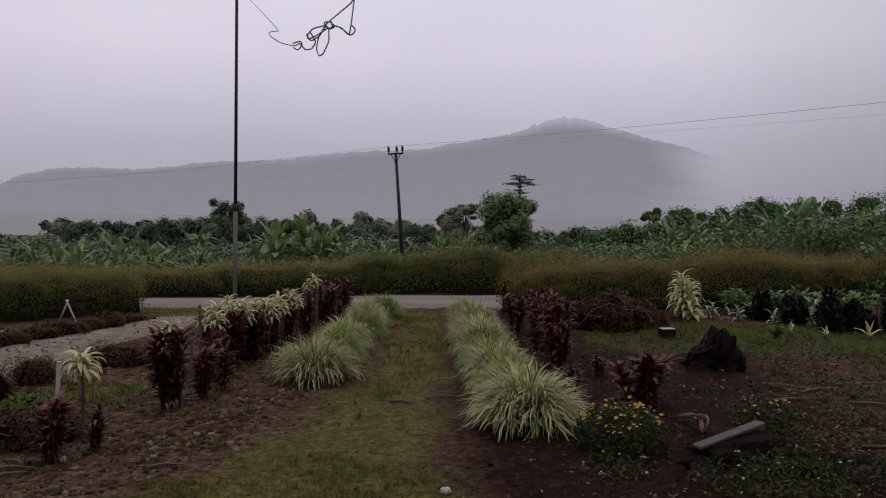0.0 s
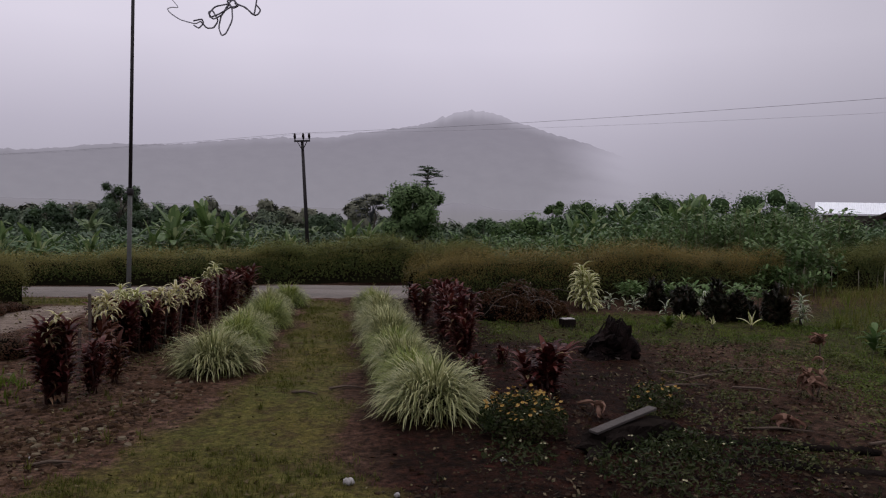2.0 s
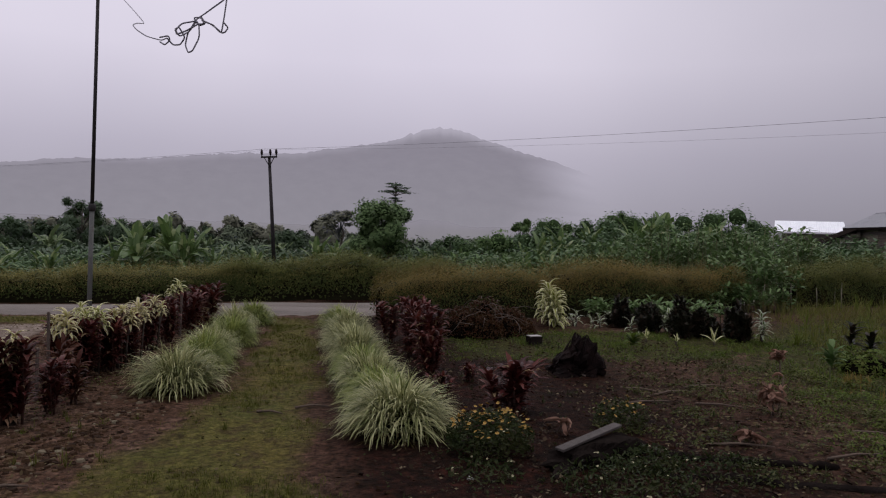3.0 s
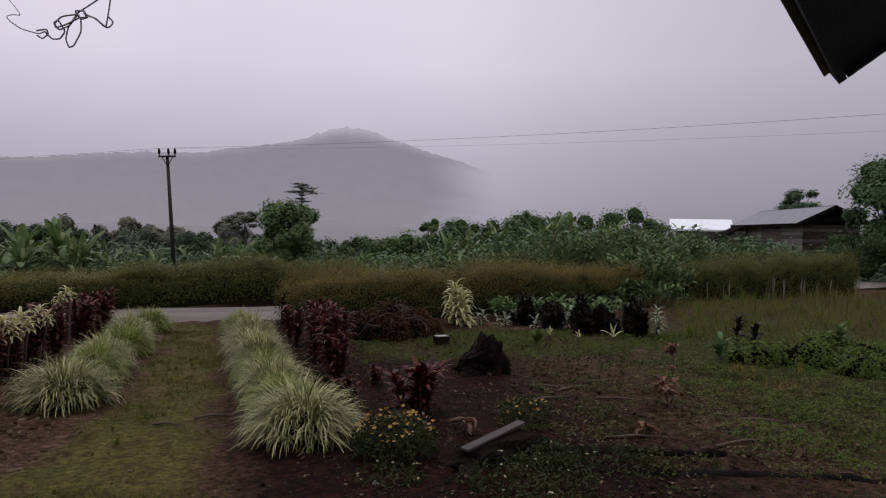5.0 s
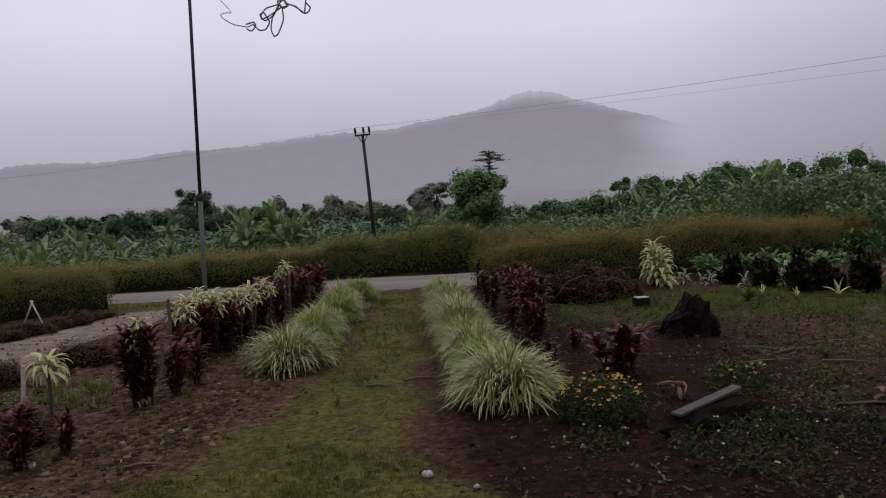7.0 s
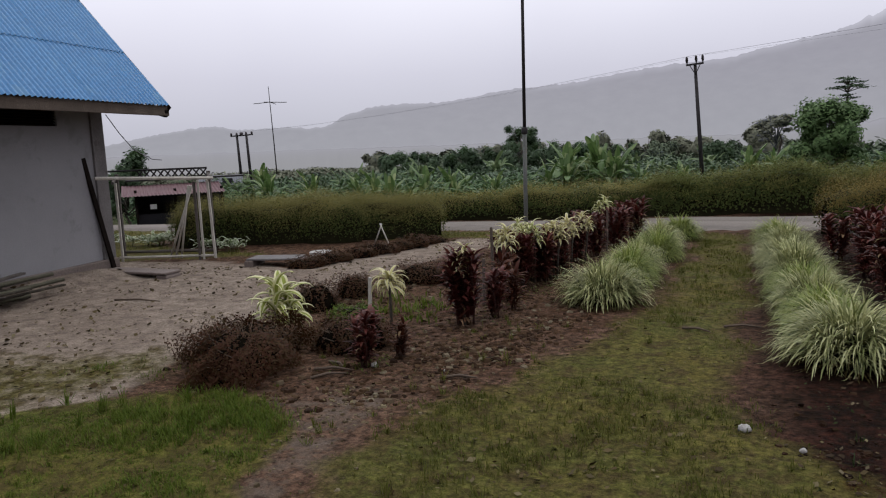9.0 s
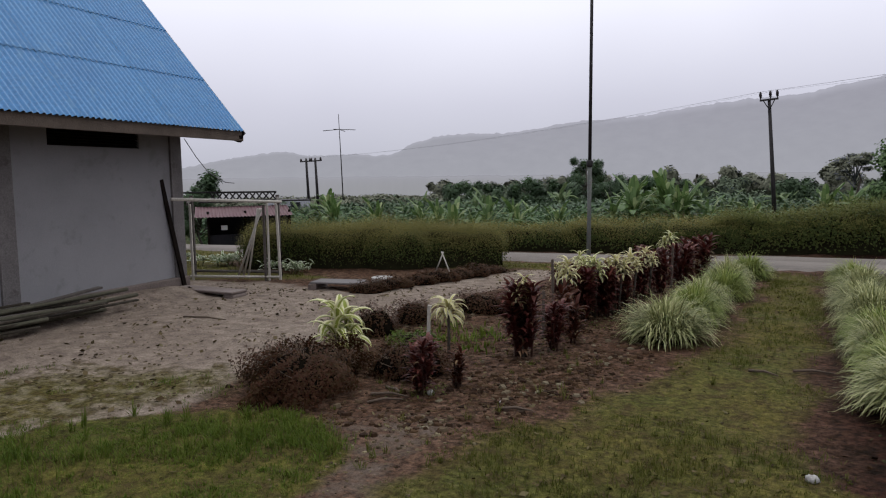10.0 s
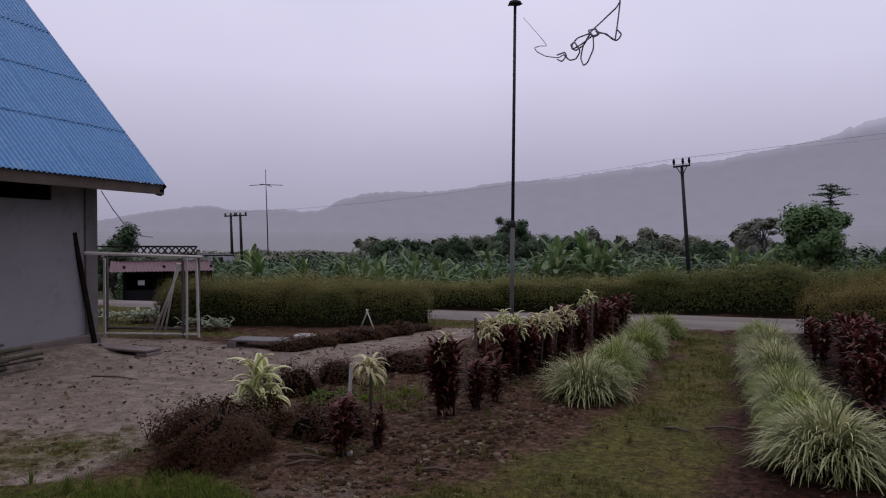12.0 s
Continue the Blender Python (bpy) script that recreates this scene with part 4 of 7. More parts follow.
part("slab", box(1.40, 0.36, 0.04, (0, 0, 0.085), 0.012), M["plinth"], slab)
part("block", box(0.22, 0.34, 0.16, (0.60, 0.0, -0.02), 0.03), M["plinth"], slab)
part("block", box(0.22, 0.34, 0.16, (-0.60, 0.0, -0.02), 0.03), M["plinth"], slab)
culvert = thing("drain_cover", pose(-7.45, 10.35, 0, 0, 0, 12), "thin concrete drain cover on a low ledge", "slab")
part("slab", box(0.90, 0.45, 0.035, (0, 0, 0.115), 0.012), M["concrete"], culvert)
part("ledge", box(0.16, 0.5, 0.20, (0.42, 0, 0.0), 0.02), M["plinth"], culvert)
part("ledge", box(0.16, 0.5, 0.20, (-0.40, 0, 0.0), 0.02), M["plinth"], culvert)
V, F = tube([(0, 0, -0.06), (0, 0, 0.05), (0, 0, 0.10), (0, 0, 0.11)], [0.20, 0.20, 0.20, 0.18], 20)
tagged(part("tree_stump_disc", mesh_of("tree_stump_disc", V, F, smooth=False), M["stone"], place=pose(-7.1, 11.2, 0)), "low pale sawn stump disc in bare soil", "stump")

# ---- timber frame of a stall beside the house ----
def build_stall():
    s = thing("stall_frame", pose(0, 0, 0), "bare pale timber frame of an unfinished stall", "frame")
    A, B = np.array([-10.85, 10.15, 0.0]), np.array([-9.08, 10.72, 0.0])
    back = np.array([-0.66, 0.75, 0]) * 0.8
    hgt = 1.47

    def post(p, top, r, m="wood_pale", lean=(0, 0)):
        part("post", box(r, r, top + 0.15, (0, 0, (top - 0.15) / 2), 0.006), M[m], s, place=pose(p[0], p[1], 0, lean[0], lean[1], 20))
    post(A + (B - A) * 0.03, hgt, 0.042)
    post(B, hgt, 0.044, lean=(0, -1.5))
    post(A + (B - A) * 0.84, hgt - 0.02, 0.045, "wood_grey")
    post(A + (B - A) * 0.88, hgt, 0.038)
    post(A + back, hgt + 0.15, 0.06, "wood_grey")
    post(B + back * 0.9, hgt + 0.15, 0.06, "wood_grey")

    def beam(a, b, r, m="wood_pale", name="beam"):
        V, F = bar(a, b, r, 6)
        part(name, mesh_of(name, V, F, smooth=False), M[m], s)
    beam(np.array([-9.66, 8.72, hgt + 0.14]), B + (0.06, 0.02, hgt + 0.03), 0.032)
    beam(A + (0.0, 0, 0.07), B + (0.0, 0, 0.07), 0.026)
    beam(A + back + (0, 0, 0.08), B + back * 0.9 + (0, 0, 0.08), 0.03, "wood_grey")
    beam(B + (0, 0, hgt), B + back * 0.9 + (0, 0, hgt + 0.10), 0.03, "wood_grey")
    beam(A + (0, 0, hgt), A + back + (0, 0, hgt + 0.10), 0.03, "wood_grey")
    # lattice girder on the back posts
    lo, hi = A + back + (-0.35, -0.10, hgt + 0.05), B + back * 0.9 + (-0.02, -0.01, hgt + 0.05)
    g = part("girder", Heap().add(*bar(lo, hi, 0.02, 6)).mesh("girder"), M["steel_dark"], s, "dark lattice girder")
    part("chord", Heap().add(*bar(lo + (0, 0, 0.16), hi + (0, 0, 0.16), 0.02, 6)).mesh("chord"), M["steel_dark"], g)
    n = 10
    for k in range(n):
        p, q = lo + (hi - lo) * (0.35 + 0.65 * k / n), lo + (hi - lo) * (0.35 + 0.65 * (k + 1) / n)
        part("brace", Heap().add(*bar(p, q + (0, 0, 0.16), 0.014, 6)).mesh("brace"), M["steel_dark"], g)
        part("brace", Heap().add(*bar(p + (0, 0, 0.16), q, 0.014, 6)).mesh("brace"), M["steel_dark"], g)
    # lattice side and loose poles leaning inside
    for k in range(4):
        z = 0.1 + 0.13 * k
        beam(A + (0.02, 0.05, z), A + back * 0.9 + (0, 0, z + 0.16), 0.012, "wood_dark", "lattice_bar")
        beam(A + (0.02, 0.05, z + 0.16), A + back * 0.9 + (0, 0, z), 0.012, "wood_dark", "lattice_bar")
        beam(B + (0.0, 0.05, z), B + back * 0.85 + (0, 0, z + 0.16), 0.012, "wood_dark", "lattice_bar")
        beam(B + (0.0, 0.05, z + 0.16), B + back * 0.85 + (0, 0, z), 0.012, "wood_dark", "lattice_bar")
    for a, b in ((0.58, 0.80), (0.52, 0.82), (0.64, 0.78)):
        V, F = bar(A + (B - A) * a + back * 0.35, A + (B - A) * b + back * 0.1 + (0, 0, hgt - 0.1), 0.02, 6)
        tagged(part("leaning_pole", mesh_of("leaning_pole", V, F), M["wood_pale"]), "thin pale pole leaning inside the stall frame", "pole", "poles leaning in the stall")


build_stall()

# ---- flagpole ----
def build_flagpole():
    f = thing("flagpole", pose(-3.59, 12.39, 0, 0, 0.55, 0), "two-part steel flagpole, grey below and dark above", "flagpole")
    V, F = tube([(0, 0, -0.2), (0, 0, 1), (0, 0, 2.10)], 0.036, 14)
    part("lower_tube", mesh_of("lower_tube", V, F), M["steel_pale"], f, "chipped grey lower tube")
    V, F = tube([(0, 0, 1.75), (0, 0, 4), (0, 0, 5.95)], [0.031, 0.028, 0.026], 12)
    part("upper_tube", mesh_of("upper_tube", V, F), M["steel_dark"], f)
    V, F = tube([(0, 0, 2.04), (0, 0, 2.06), (0, 0, 2.14), (0, 0, 2.16)], [0.044, 0.054, 0.054, 0.036], 14)
    part("collar", mesh_of("collar", V, F), M["steel_dark"], f)
    V, F = tube([(0, 0, 5.92), (0, 0, 5.95), (0, 0, 5.99), (0, 0, 6.03)], [0.03, 0.12, 0.10, 0.02], 14)
    part("cap", mesh_of("cap", V, F), M["steel_dark"], f)
    V, F = bar((-0.13, 0, 5.94), (0.13, 0, 5.94), 0.012, 6)
    part("pulley_arm", mesh_of("pulley_arm", V, F), M["steel_dark"], f)


build_flagpole()

# ---- cable with a tangled knot, from the flagpole to the eave of the veranda ----
def build_cable():
    def smooth(points, n=10):
        P = np.asarray(points, float)
        k = np.arange(len(P))
        s = np.linspace(0, len(P) - 1, n * (len(P) - 1) + 1)
        Q = np.stack([np.interp(s, k, P[:, a]) for a in range(3)], -1)
        for _ in range(6):
            Q[1:-1] = 0.25 * Q[:-2] + 0.5 * Q[1:-1] + 0.25 * Q[2:]
        return Q
    c = thing("tangled_cable", pose(-0.86, 5.36, 3.34), "thin grey cable knotted into loose loops, hung across the garden", "cable")
    k = 0.0042

    def loop(pts, name, r=0.0055):
        Q = smooth([(float(np.interp(x, [-600, -62, -38, 0, 76], [-600, -62, -50, -30, 48])) * k, d, -y * k) for x, y, d in pts])
        V, F = tube(Q, r, 6)
        part(name, mesh_of(name, V, F), M["cable"], c)
    # tail that runs off to the flagpole's cap
    loop([(-38, 34, 0), (-60, 36, 0.05), (-88, 28, 0.1), (-110, 12, 0.2), (-128, -8, 0.4), (-136, -30, 0.7), (-148, -60, 1.2), (-600, -560, 7.0)], "tail", 0.004)
    loop([(-38, 34, 0), (-20, 44, 0.02), (0, 42, 0.03), (8, 30, 0.02), (-2, 14, 0), (-14, 20, -0.02), (0, 30, 0), (14, 20, 0.02), (26, 2, 0)], "loop")
    loop([(-62, 40, 0.02), (-44, 46, 0), (-30, 36, 0.02), (-34, 30, 0), (-62, 34, 0)], "loop")
    loop([(26, 2, 0), (2, 6, 0.03), (-14, 16, 0.04), (-12, 26, 0.02), (10, 20, 0), (30, 8, -0.02), (26, 2, 0)], "loop")
    loop([(26, 0, 0), (12, 22, 0.02), (8, 42, 0.03), (14, 56, 0.0), (22, 54, -0.03), (32, 30, -0.02), (30, 6, 0)], "loop")
    loop([(24, 2, 0), (32, -8, 0.02), (40, 4, 0.02), (30, 10, 0), (22, -2, -0.02), (34, -4, 0), (38, 6, 0), (26, 6, 0.02)], "loop", 0.0055)
    loop([(30, -4, 0), (40, -14, 0.02), (56, -28, 0.02), (68, -36, 0), (74, -46, 0)], "loop")
    loop([(34, 0, 0), (48, 4, 0.02), (58, 12, 0), (66, 18, 0.02), (72, 17, 0), (76, 8, 0.02), (68, 0, 0)], "loop")
    loop([(38, 2, 0.01), (52, 6, 0), (62, 16, 0.02), (66, 18, 0), (70, -10, 0), (74, -46, 0), (76, -60, -0.1)], "loop")
    a = np.array([(48 * k), -0.1, 60 * k])
    e = np.array([0.35, 0.70, 2.62]) - np.array([-0.86, 5.36, 3.34])
    V, F = tube(smooth([a, a + (e - a) * 0.33 + (0, 0, 0.30), a + (e - a) * 0.66 + (0, 0, 0.25), e]), 0.0055, 6)
    part("lead", mesh_of("lead", V, F), M["cable"], c)


build_cable()

# ---- veranda eave over the camera ----
def build_veranda():
    h = thing("veranda_roof", pose(0, 0, 0), "dark eave corner of a timber veranda roof", "roof")
    T = np.array([2.56, 2.48, 2.62])
    a = np.array([-0.772, -0.635, 0.0])
    b = np.array([0.635, -0.772, 0.72])
    n = np.cross(a, b)
    n /= np.linalg.norm(n)
    if n[2] < 0:
        n = -n
    L, W = 9.0, 2.6

    def slab_of(p0, u, lu, v, lv, thick):
        bm = bmesh.new()
        q = [p0, p0 + u * lu, p0 + u * lu + v * lv, p0 + v * lv]
        vs = [bm.verts.new(x) for x in q] + [bm.verts.new(x + n * thick) for x in q]
        for f in ((0, 1, 2, 3), (4, 5, 6, 7), (0, 1, 5, 4), (1, 2, 6, 5), (2, 3, 7, 6), (3, 0, 4, 7)):
            bm.faces.new([vs[i] for i in f])
        bmesh.ops.recalc_face_normals(bm, faces=bm.faces)
        return bm
    part("sheathing", slab_of(T, a, L, b, W, 0.03), M["soffit"], h)
    part("fascia", slab_of(T - n * 0.03, a, L, b * 0.03, 1, 0.028), M["soffit"], h)
    part("barge_board", slab_of(T - n * 0.03 + b * 0.034, a * 0.03, 1, b, W, 0.028), M["soffit"], h)
    part("roof_sheet", slab_of(T + n * 0.034 - b * 0.02, a, L, b, W, 0.01), M["zinc"], h)
    # the house wall behind
    back = T + a * 4.4 + b * 2.3
    w = pose(0, 0, 0, 0, 0, math.degrees(math.atan2(a[1], a[0])))
    tagged(part("wall_behind", box(9.0, 0.15, 3.4, (back[0], back[1], 1.7), 0, w), M["plaster"]), "plain rendered wall of the veranda", "wall", "", "structure")


build_veranda()

# ---- power line, radio mast ----
def insulator(parent, x, z):
    V, F = tube([(x, 0, z), (x, 0, z + 0.08), (x, 0, z + 0.09), (x, 0, z + 0.16), (x, 0, z + 0.17), (x, 0, z + 0.26), (x, 0, z + 0.28), (x, 0, z + 0.36)], [0.025, 0.025, 0.055, 0.05, 0.07, 0.055, 0.06, 0.03], 10)
    part("insulator", mesh_of("insulator", V, F), M["ceramic"], parent)


def utility_pole(x, y, z0, top, lean, yaw, group):
    p = thing("utility_pole", pose(x, y, z0, 0, lean, yaw), "dark slim utility pole with three pin insulators", "utility pole", group)
    V, F = tube([(0, 0, -0.5), (0, 0, top / 2), (0, 0, top)], [0.11, 0.09, 0.07], 10)
    part("pole", mesh_of("pole", V, F), M["steel_dark"], p)
    part("crossarm", box(0.76, 0.08, 0.08, (0, -0.08, top - 0.05), 0.006), M["steel_dark"], p)
    for s in (-1, 1):
        V, F = bar((0, -0.09, top - 0.50), (s * 0.24, -0.09, top - 0.06), 0.022, 6)
        part("brace", mesh_of("brace", V, F), M["steel_dark"], p)
    for dx in (-0.34, 0.06, 0.34):
        insulator(p, dx, top - 0.02)
    return p


utility_pole(-1.93, 35.57, -1.0, 6.22, -3.9, 0, "poles of the power line")
for k, x in enumerate((-45.7, -44.1)):
    p = thing("utility_pole", pose(x, 57.6 - k * 0.6, -1.3, 0, -2.2, 0), "dark slim pole of a pair with a short crossarm", "utility pole", "pair of poles")
    V, F = tube([(0, 0, -0.5), (0, 0, 3), (0, 0, 5.35)], [0.16, 0.13, 0.11], 8)
    part("pole", mesh_of("pole", V, F), M["steel_dark"], p)
    part("crossarm", box(1.5, 0.12, 0.12, (0, 0, 5.2), 0.01), M["steel_dark"], p)
    for dx in (-0.65, 0.0, 0.65):
        V, F = tube([(dx, 0, 5.2), (dx, 0, 5.33), (dx, 0, 5.5)], [0.05, 0.11, 0.08], 8)
        part("insulator", mesh_of("insulator", V, F), M["ceramic"], p)


def span(a, b, sag, r, name="power_line"):
    k = np.linspace(0, 1, 60)[:, None]
    P = np.asarray(a) * (1 - k) + np.asarray(b) * k
    P[:, 2] -= sag * 4 * (k * (1 - k))[:, 0]
    V, F = tube(P, r, 5)
    tagged(part(name, mesh_of(name, V, F), M["cable"]), "thin power line strung between poles", "power line", "wires of the power line")


for dx, dz in ((-0.34, 0.0), (0.34, 0.02)):
    span((-2.30 + dx, 35.5, 5.52 + dz), (34.0 + dx * 2, 5.4 - dx, 6.75 - (dx > 0) * 0.75), 0.45, 0.006 - 0.003 * (dx > 0))
    span((-2.30 + dx, 35.5, 5.52 + dz), (-46.0 + dx, 57.5, 4.25), 0.5, 0.006 - 0.003 * (dx > 0))
mast = thing("radio_mast", pose(-48.6, 67.4, -1.2), "thin guyed radio mast with a four-armed antenna", "antenna")
V, F = tube([(0, 0, -0.3), (-0.15, 0, 5), (-0.35, 0, 10.6)], [0.07, 0.06, 0.03], 6)
part("mast", mesh_of("mast", V, F), M["steel_dark"], mast)
for k in range(4):
    c, s = math.cos(k * 1.571 + 0.3), math.sin(k * 1.571 + 0.3)
    V, F = bar((-0.28, 0, 8.9), (-0.28 + 1.9 * c, 1.9 * s, 8.8), 0.04, 6)
    part("arm", mesh_of("arm", V, F), M["steel_dark"], mast)

# ---- kiosk beyond the road ----
def build_kiosk():
    k = thing("kiosk", pose(-18.3, 20.6, -1.35, 0, 0, 46), "low dark boarded kiosk with a faded red sheet roof", "building")
    for sx in (-2.0, 0.9):
        part("side_wall", box(0.08, 2.6, 2.15, (sx, 1.4, 1.05), 0.01), M["black"], k)
    part("back_wall", box(3.0, 0.08, 2.15, (-0.55, 2.7, 1.05), 0.01), M["black"], k)
    for j in range(7):
        part("board", box(0.385, 0.03, 1.35, (-1.8 + j * 0.4, 0.1, 0.66), 0.004), M["black"], k)
    for sx in (-2.0, -0.7, 0.9):
        part("post", box(0.09, 0.09, 2.2, (sx, 0.0, 1.1), 0.006), M["wood_dark"], k)
    V, F = corrugated(3.4, 2.2, 0.12, 0.03)
    W = V + (-2.45, 0, 0)
    part("roof_sheet", mesh_of("roof_sheet", W, F), M["redroof"], k, "faded red corrugated sheets", pose(0, -0.7, 2.02, 8, 0, 0))
    part("ridge_roof", box(4.2, 1.4, 0.06, (-0.2, 2.0, 2.50), 0.01), M["steel_dark"], k)
    part("sign", box(0.22, 0.02, 0.17, (-1.45, -0.03, 1.60), 0.004), M["white_paint"], k, "small white notice board")


build_kiosk()

# ---- barn and shed behind the hedge ----
def build_barn():
    D = thing("barn", pose(33.55, 35.79, 0.0, 0, 0, -110.9), "weathered grey plank barn with a zinc gable roof", "barn")
    w, d, eave, ridge = 10.0, 3.0, 3.05, 3.79
    for j in range(14):
        z = 0.1 + j * 0.2
        for x0, x1, m in ((-w / 2 - 0.2, -1.2, "bamboo" if j % 3 else "wood_grey"), (-1.2, 1.9, "wood_brown" if j % 4 else "wood_grey"), (1.9, w / 2 - 0.2, "wood_pale_grey" if j % 5 else "wood_grey")):
            part("plank", box(x1 - x0 - 0.02, 0.03, 0.185, ((x0 + x1) / 2, -d / 2 + 0.02 * (j % 2), z), 0.004), M[m], D)
        part("plank", box(0.03, d, 0.18, (w / 2 - 0.2 + 0.02 * (j % 2), 0, z), 0.004), M["wood_old" if j % 3 else "wood_grey"], D)
    for j in range(4):
        z = eave + 0.05 + j * 0.2
        L = d * (1 - (0.1 + 0.2 * j) / 0.74)
        part("plank", box(0.03, L, 0.19, (w / 2 - 0.2, 0, z), 0.004), M["wood_dark"], D)
    part("wall", box(0.08, d, eave, (-w / 2 - 0.2, 0, eave / 2), 0), M["wood_brown"], D)
    part("wall", box(w, 0.08, eave, (-0.2, d / 2, eave / 2), 0), M["wood_brown"], D)
    a = math.degrees(math.atan2(ridge - eave, d / 2))
    V, F = corrugated(w + 1.0, math.hypot(ridge - eave, d / 2) + 0.6, 0.12, 0.03)
    W = V + (-w / 2 - 0.7, 0, 0)
    part("roof", mesh_of("roof", W, F), M["zinc"], D, "", pose(0, -d / 2 - 0.5, eave - 0.2, a, 0, 0))
    part("roof", mesh_of("roof", W * (1, 1, 1), F), M["zinc"], D, "", pose(-0.4, d / 2 + 0.5, eave - 0.2, a, 0, 180))
    part("barge_board", box(0.05, 2.3, 0.16, (w / 2 + 0.32, -1.0, 3.28), 0.004, pose(0, 0, 0, a, 0, 0)), M["wood_dark"], D)
    part("barge_board", box(0.05, 2.3, 0.16, (w / 2 + 0.32, 1.0, 3.28), 0.004, pose(0, 0, 0, -a, 0, 0)), M["wood_dark"], D)
    part("fascia", box(w + 0.9, 0.05, 0.15, (-0.2, -d / 2 - 0.44, eave - 0.28), 0.004), M["wood_dark"], D, "dark eave board")
    part("post", box(0.12, 0.12, eave - 0.1, (w / 2 - 0.12, 0.75, (eave - 0.1) / 2), 0.01), M["wood_grey"], D)
    lean = thing("lean_to_shed", D.matrix_basis @ pose(-4.2, -d / 2 - 1.1, 0), "dark lean-to shed with a sloping plank roof edge", "shed")
    part("wall", box(1.5, 1.9, 1.72, (0, 0, 0.86), 0.02), M["bamboo"], lean)
    for j in range(5):
        L = 1.9 * (1 - (j + 0.4) / 5)
        part("plank", box(1.5, L, 0.185, (0, 0.95 - L / 2, 1.81 + 0.19 * j), 0.004), M["bamboo" if j % 2 else "wood_grey"], lean)
    part("roof", box(1.9, 2.5, 0.07, (0, -0.1, 2.36), 0.01, pose(0, 0, 0, 26, 0, 0)), M["wood_dark"], lean)
    s = thing("white_roof_shed", pose(34.75, 46.4, 0, 0, 0, -35), "shed with a bright new zinc roof", "shed")
    part("wall", box(3.5, 2.7, 2.45, (0, 0, 1.22), 0.02), M["wood_grey"], s)
    V, F = corrugated(4.5, 3.0, 0.14, 0.03)
    part("roof", mesh_of("roof", V + (-2.25, 0, 0), F), M["zinc_white"], s, "bright zinc sheets", pose(0, -1.7, 2.56, 16, 0, 0))


build_barn()

# low houses far off beyond the kiosk
def far_house(x, y, turn, w, d, eave, wall, roof, label):
    h = thing("far_house", pose(x, y, -1.3, 0, 0, turn), label, "house")
    part("wall", box(w, d, eave, (0, 0, eave / 2), 0.02), M[wall], h)
    V, F = corrugated(w + 0.9, d / 2 / math.cos(math.radians(20)) + 0.4, 0.2, 0.04)
    for dy, a in ((-1, 0), (1, 180)):
        part("roof", mesh_of("roof", V + (-(w + 0.9) / 2, 0, 0), F), M[roof], h, "", pose(0, dy * (d / 2 + 0.35), eave - 0.12, 20, 0, a))
    part("door", box(0.8, 0.06, 1.5, (w * 0.2, -d / 2 - 0.02, 0.75), 0.01), M["black"], h)


far_house(-40.2, 48.0, 40, 2.6, 3.0, 1.05, "wood_brown", "roof_dull", "distant low house with a dull grey sheet roof")
far_house(-36.5, 56.0, 32, 1.5, 1.6, 0.65, "wood_pale_grey", "roof_pale", "distant small hut with a pale tan roof")

# ---- planting helpers ----
def put(x, y, turn=0.0, size=1.0):
    return pose(x, y, float(gz(x, y)), 0, 0, turn) @ Matrix.Scale(size, 4)


def placed(ob, x, y, turn=0.0, size=1.0):
    """A copy of a thing on the ground, turned and scaled."""
    c = copy_thing(ob, pose(0, 0, 0))
    c.matrix_basis = put(x, y, turn, size)
    return c


# striped grass clumps along the path
def grass_clump(seed, n, material):
    g = np.random.default_rng(seed)
    c = thing("ornamental_grass_clump", pose(0, 0, 0), "arching clump of cream-striped ornamental grass edging the path", "ornamental grass", "grass clumps along the path")
    tip_over = np.arccos(g.uniform(0.24, 1, n))
    a = g.uniform(0, 2 * np.pi, n)
    dome = 1 + 0.22 * fbm(np.cos(a) * 1.5 + seed, np.sin(a) * 1.5, 1.3, 3, seed)
    base = np.stack([0.30 * dome * np.sin(tip_over) * np.cos(a), 0.30 * dome * np.sin(tip_over) * np.sin(a), 0.25 * dome * np.cos(tip_over)], -1)
    az = np.arctan2(base[:, 0], base[:, 1]) + g.normal(0, 0.45, n)
    lift = np.radians(80 - np.degrees(tip_over) * 0.66 + g.normal(0, 18, n))
    V, F, L = strips(base, az, g.uniform(0.20, 0.46, n) * dome, g.uniform(0.009, 0.017, n), lift, np.radians(g.uniform(55, 150, n)), 6, 2, belly=0.25, wave=0.04)
    V[:, 2] = np.maximum(V[:, 2], 0.012)
    part("foliage", mesh_of("foliage", V, F, L), M[material], c)
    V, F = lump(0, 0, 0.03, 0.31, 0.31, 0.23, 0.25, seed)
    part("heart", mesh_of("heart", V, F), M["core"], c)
    m = n // 6
    a = g.uniform(0, 2 * np.pi, m)
    base = np.stack([0.27 * np.cos(a), 0.27 * np.sin(a), np.zeros(m)], -1)
    V, F, L = strips(base, np.arctan2(base[:, 0], base[:, 1]), g.uniform(0.25, 0.42, m), 0.012, np.radians(g.uniform(5, 45, m)), np.radians(g.uniform(30, 80, m)), 4, 2)
    V[:, 2] = np.maximum(V[:, 2], 0.01)
    part("dry_skirt", mesh_of("dry_skirt", V, F, L), M["clump_old"], c, "withered brown blades at the foot")
    return c


clumps_of = [grass_clump(21, 1550, "clump"), grass_clump(22, 1700, "clump_green"), grass_clump(23, 1550, "clump")]
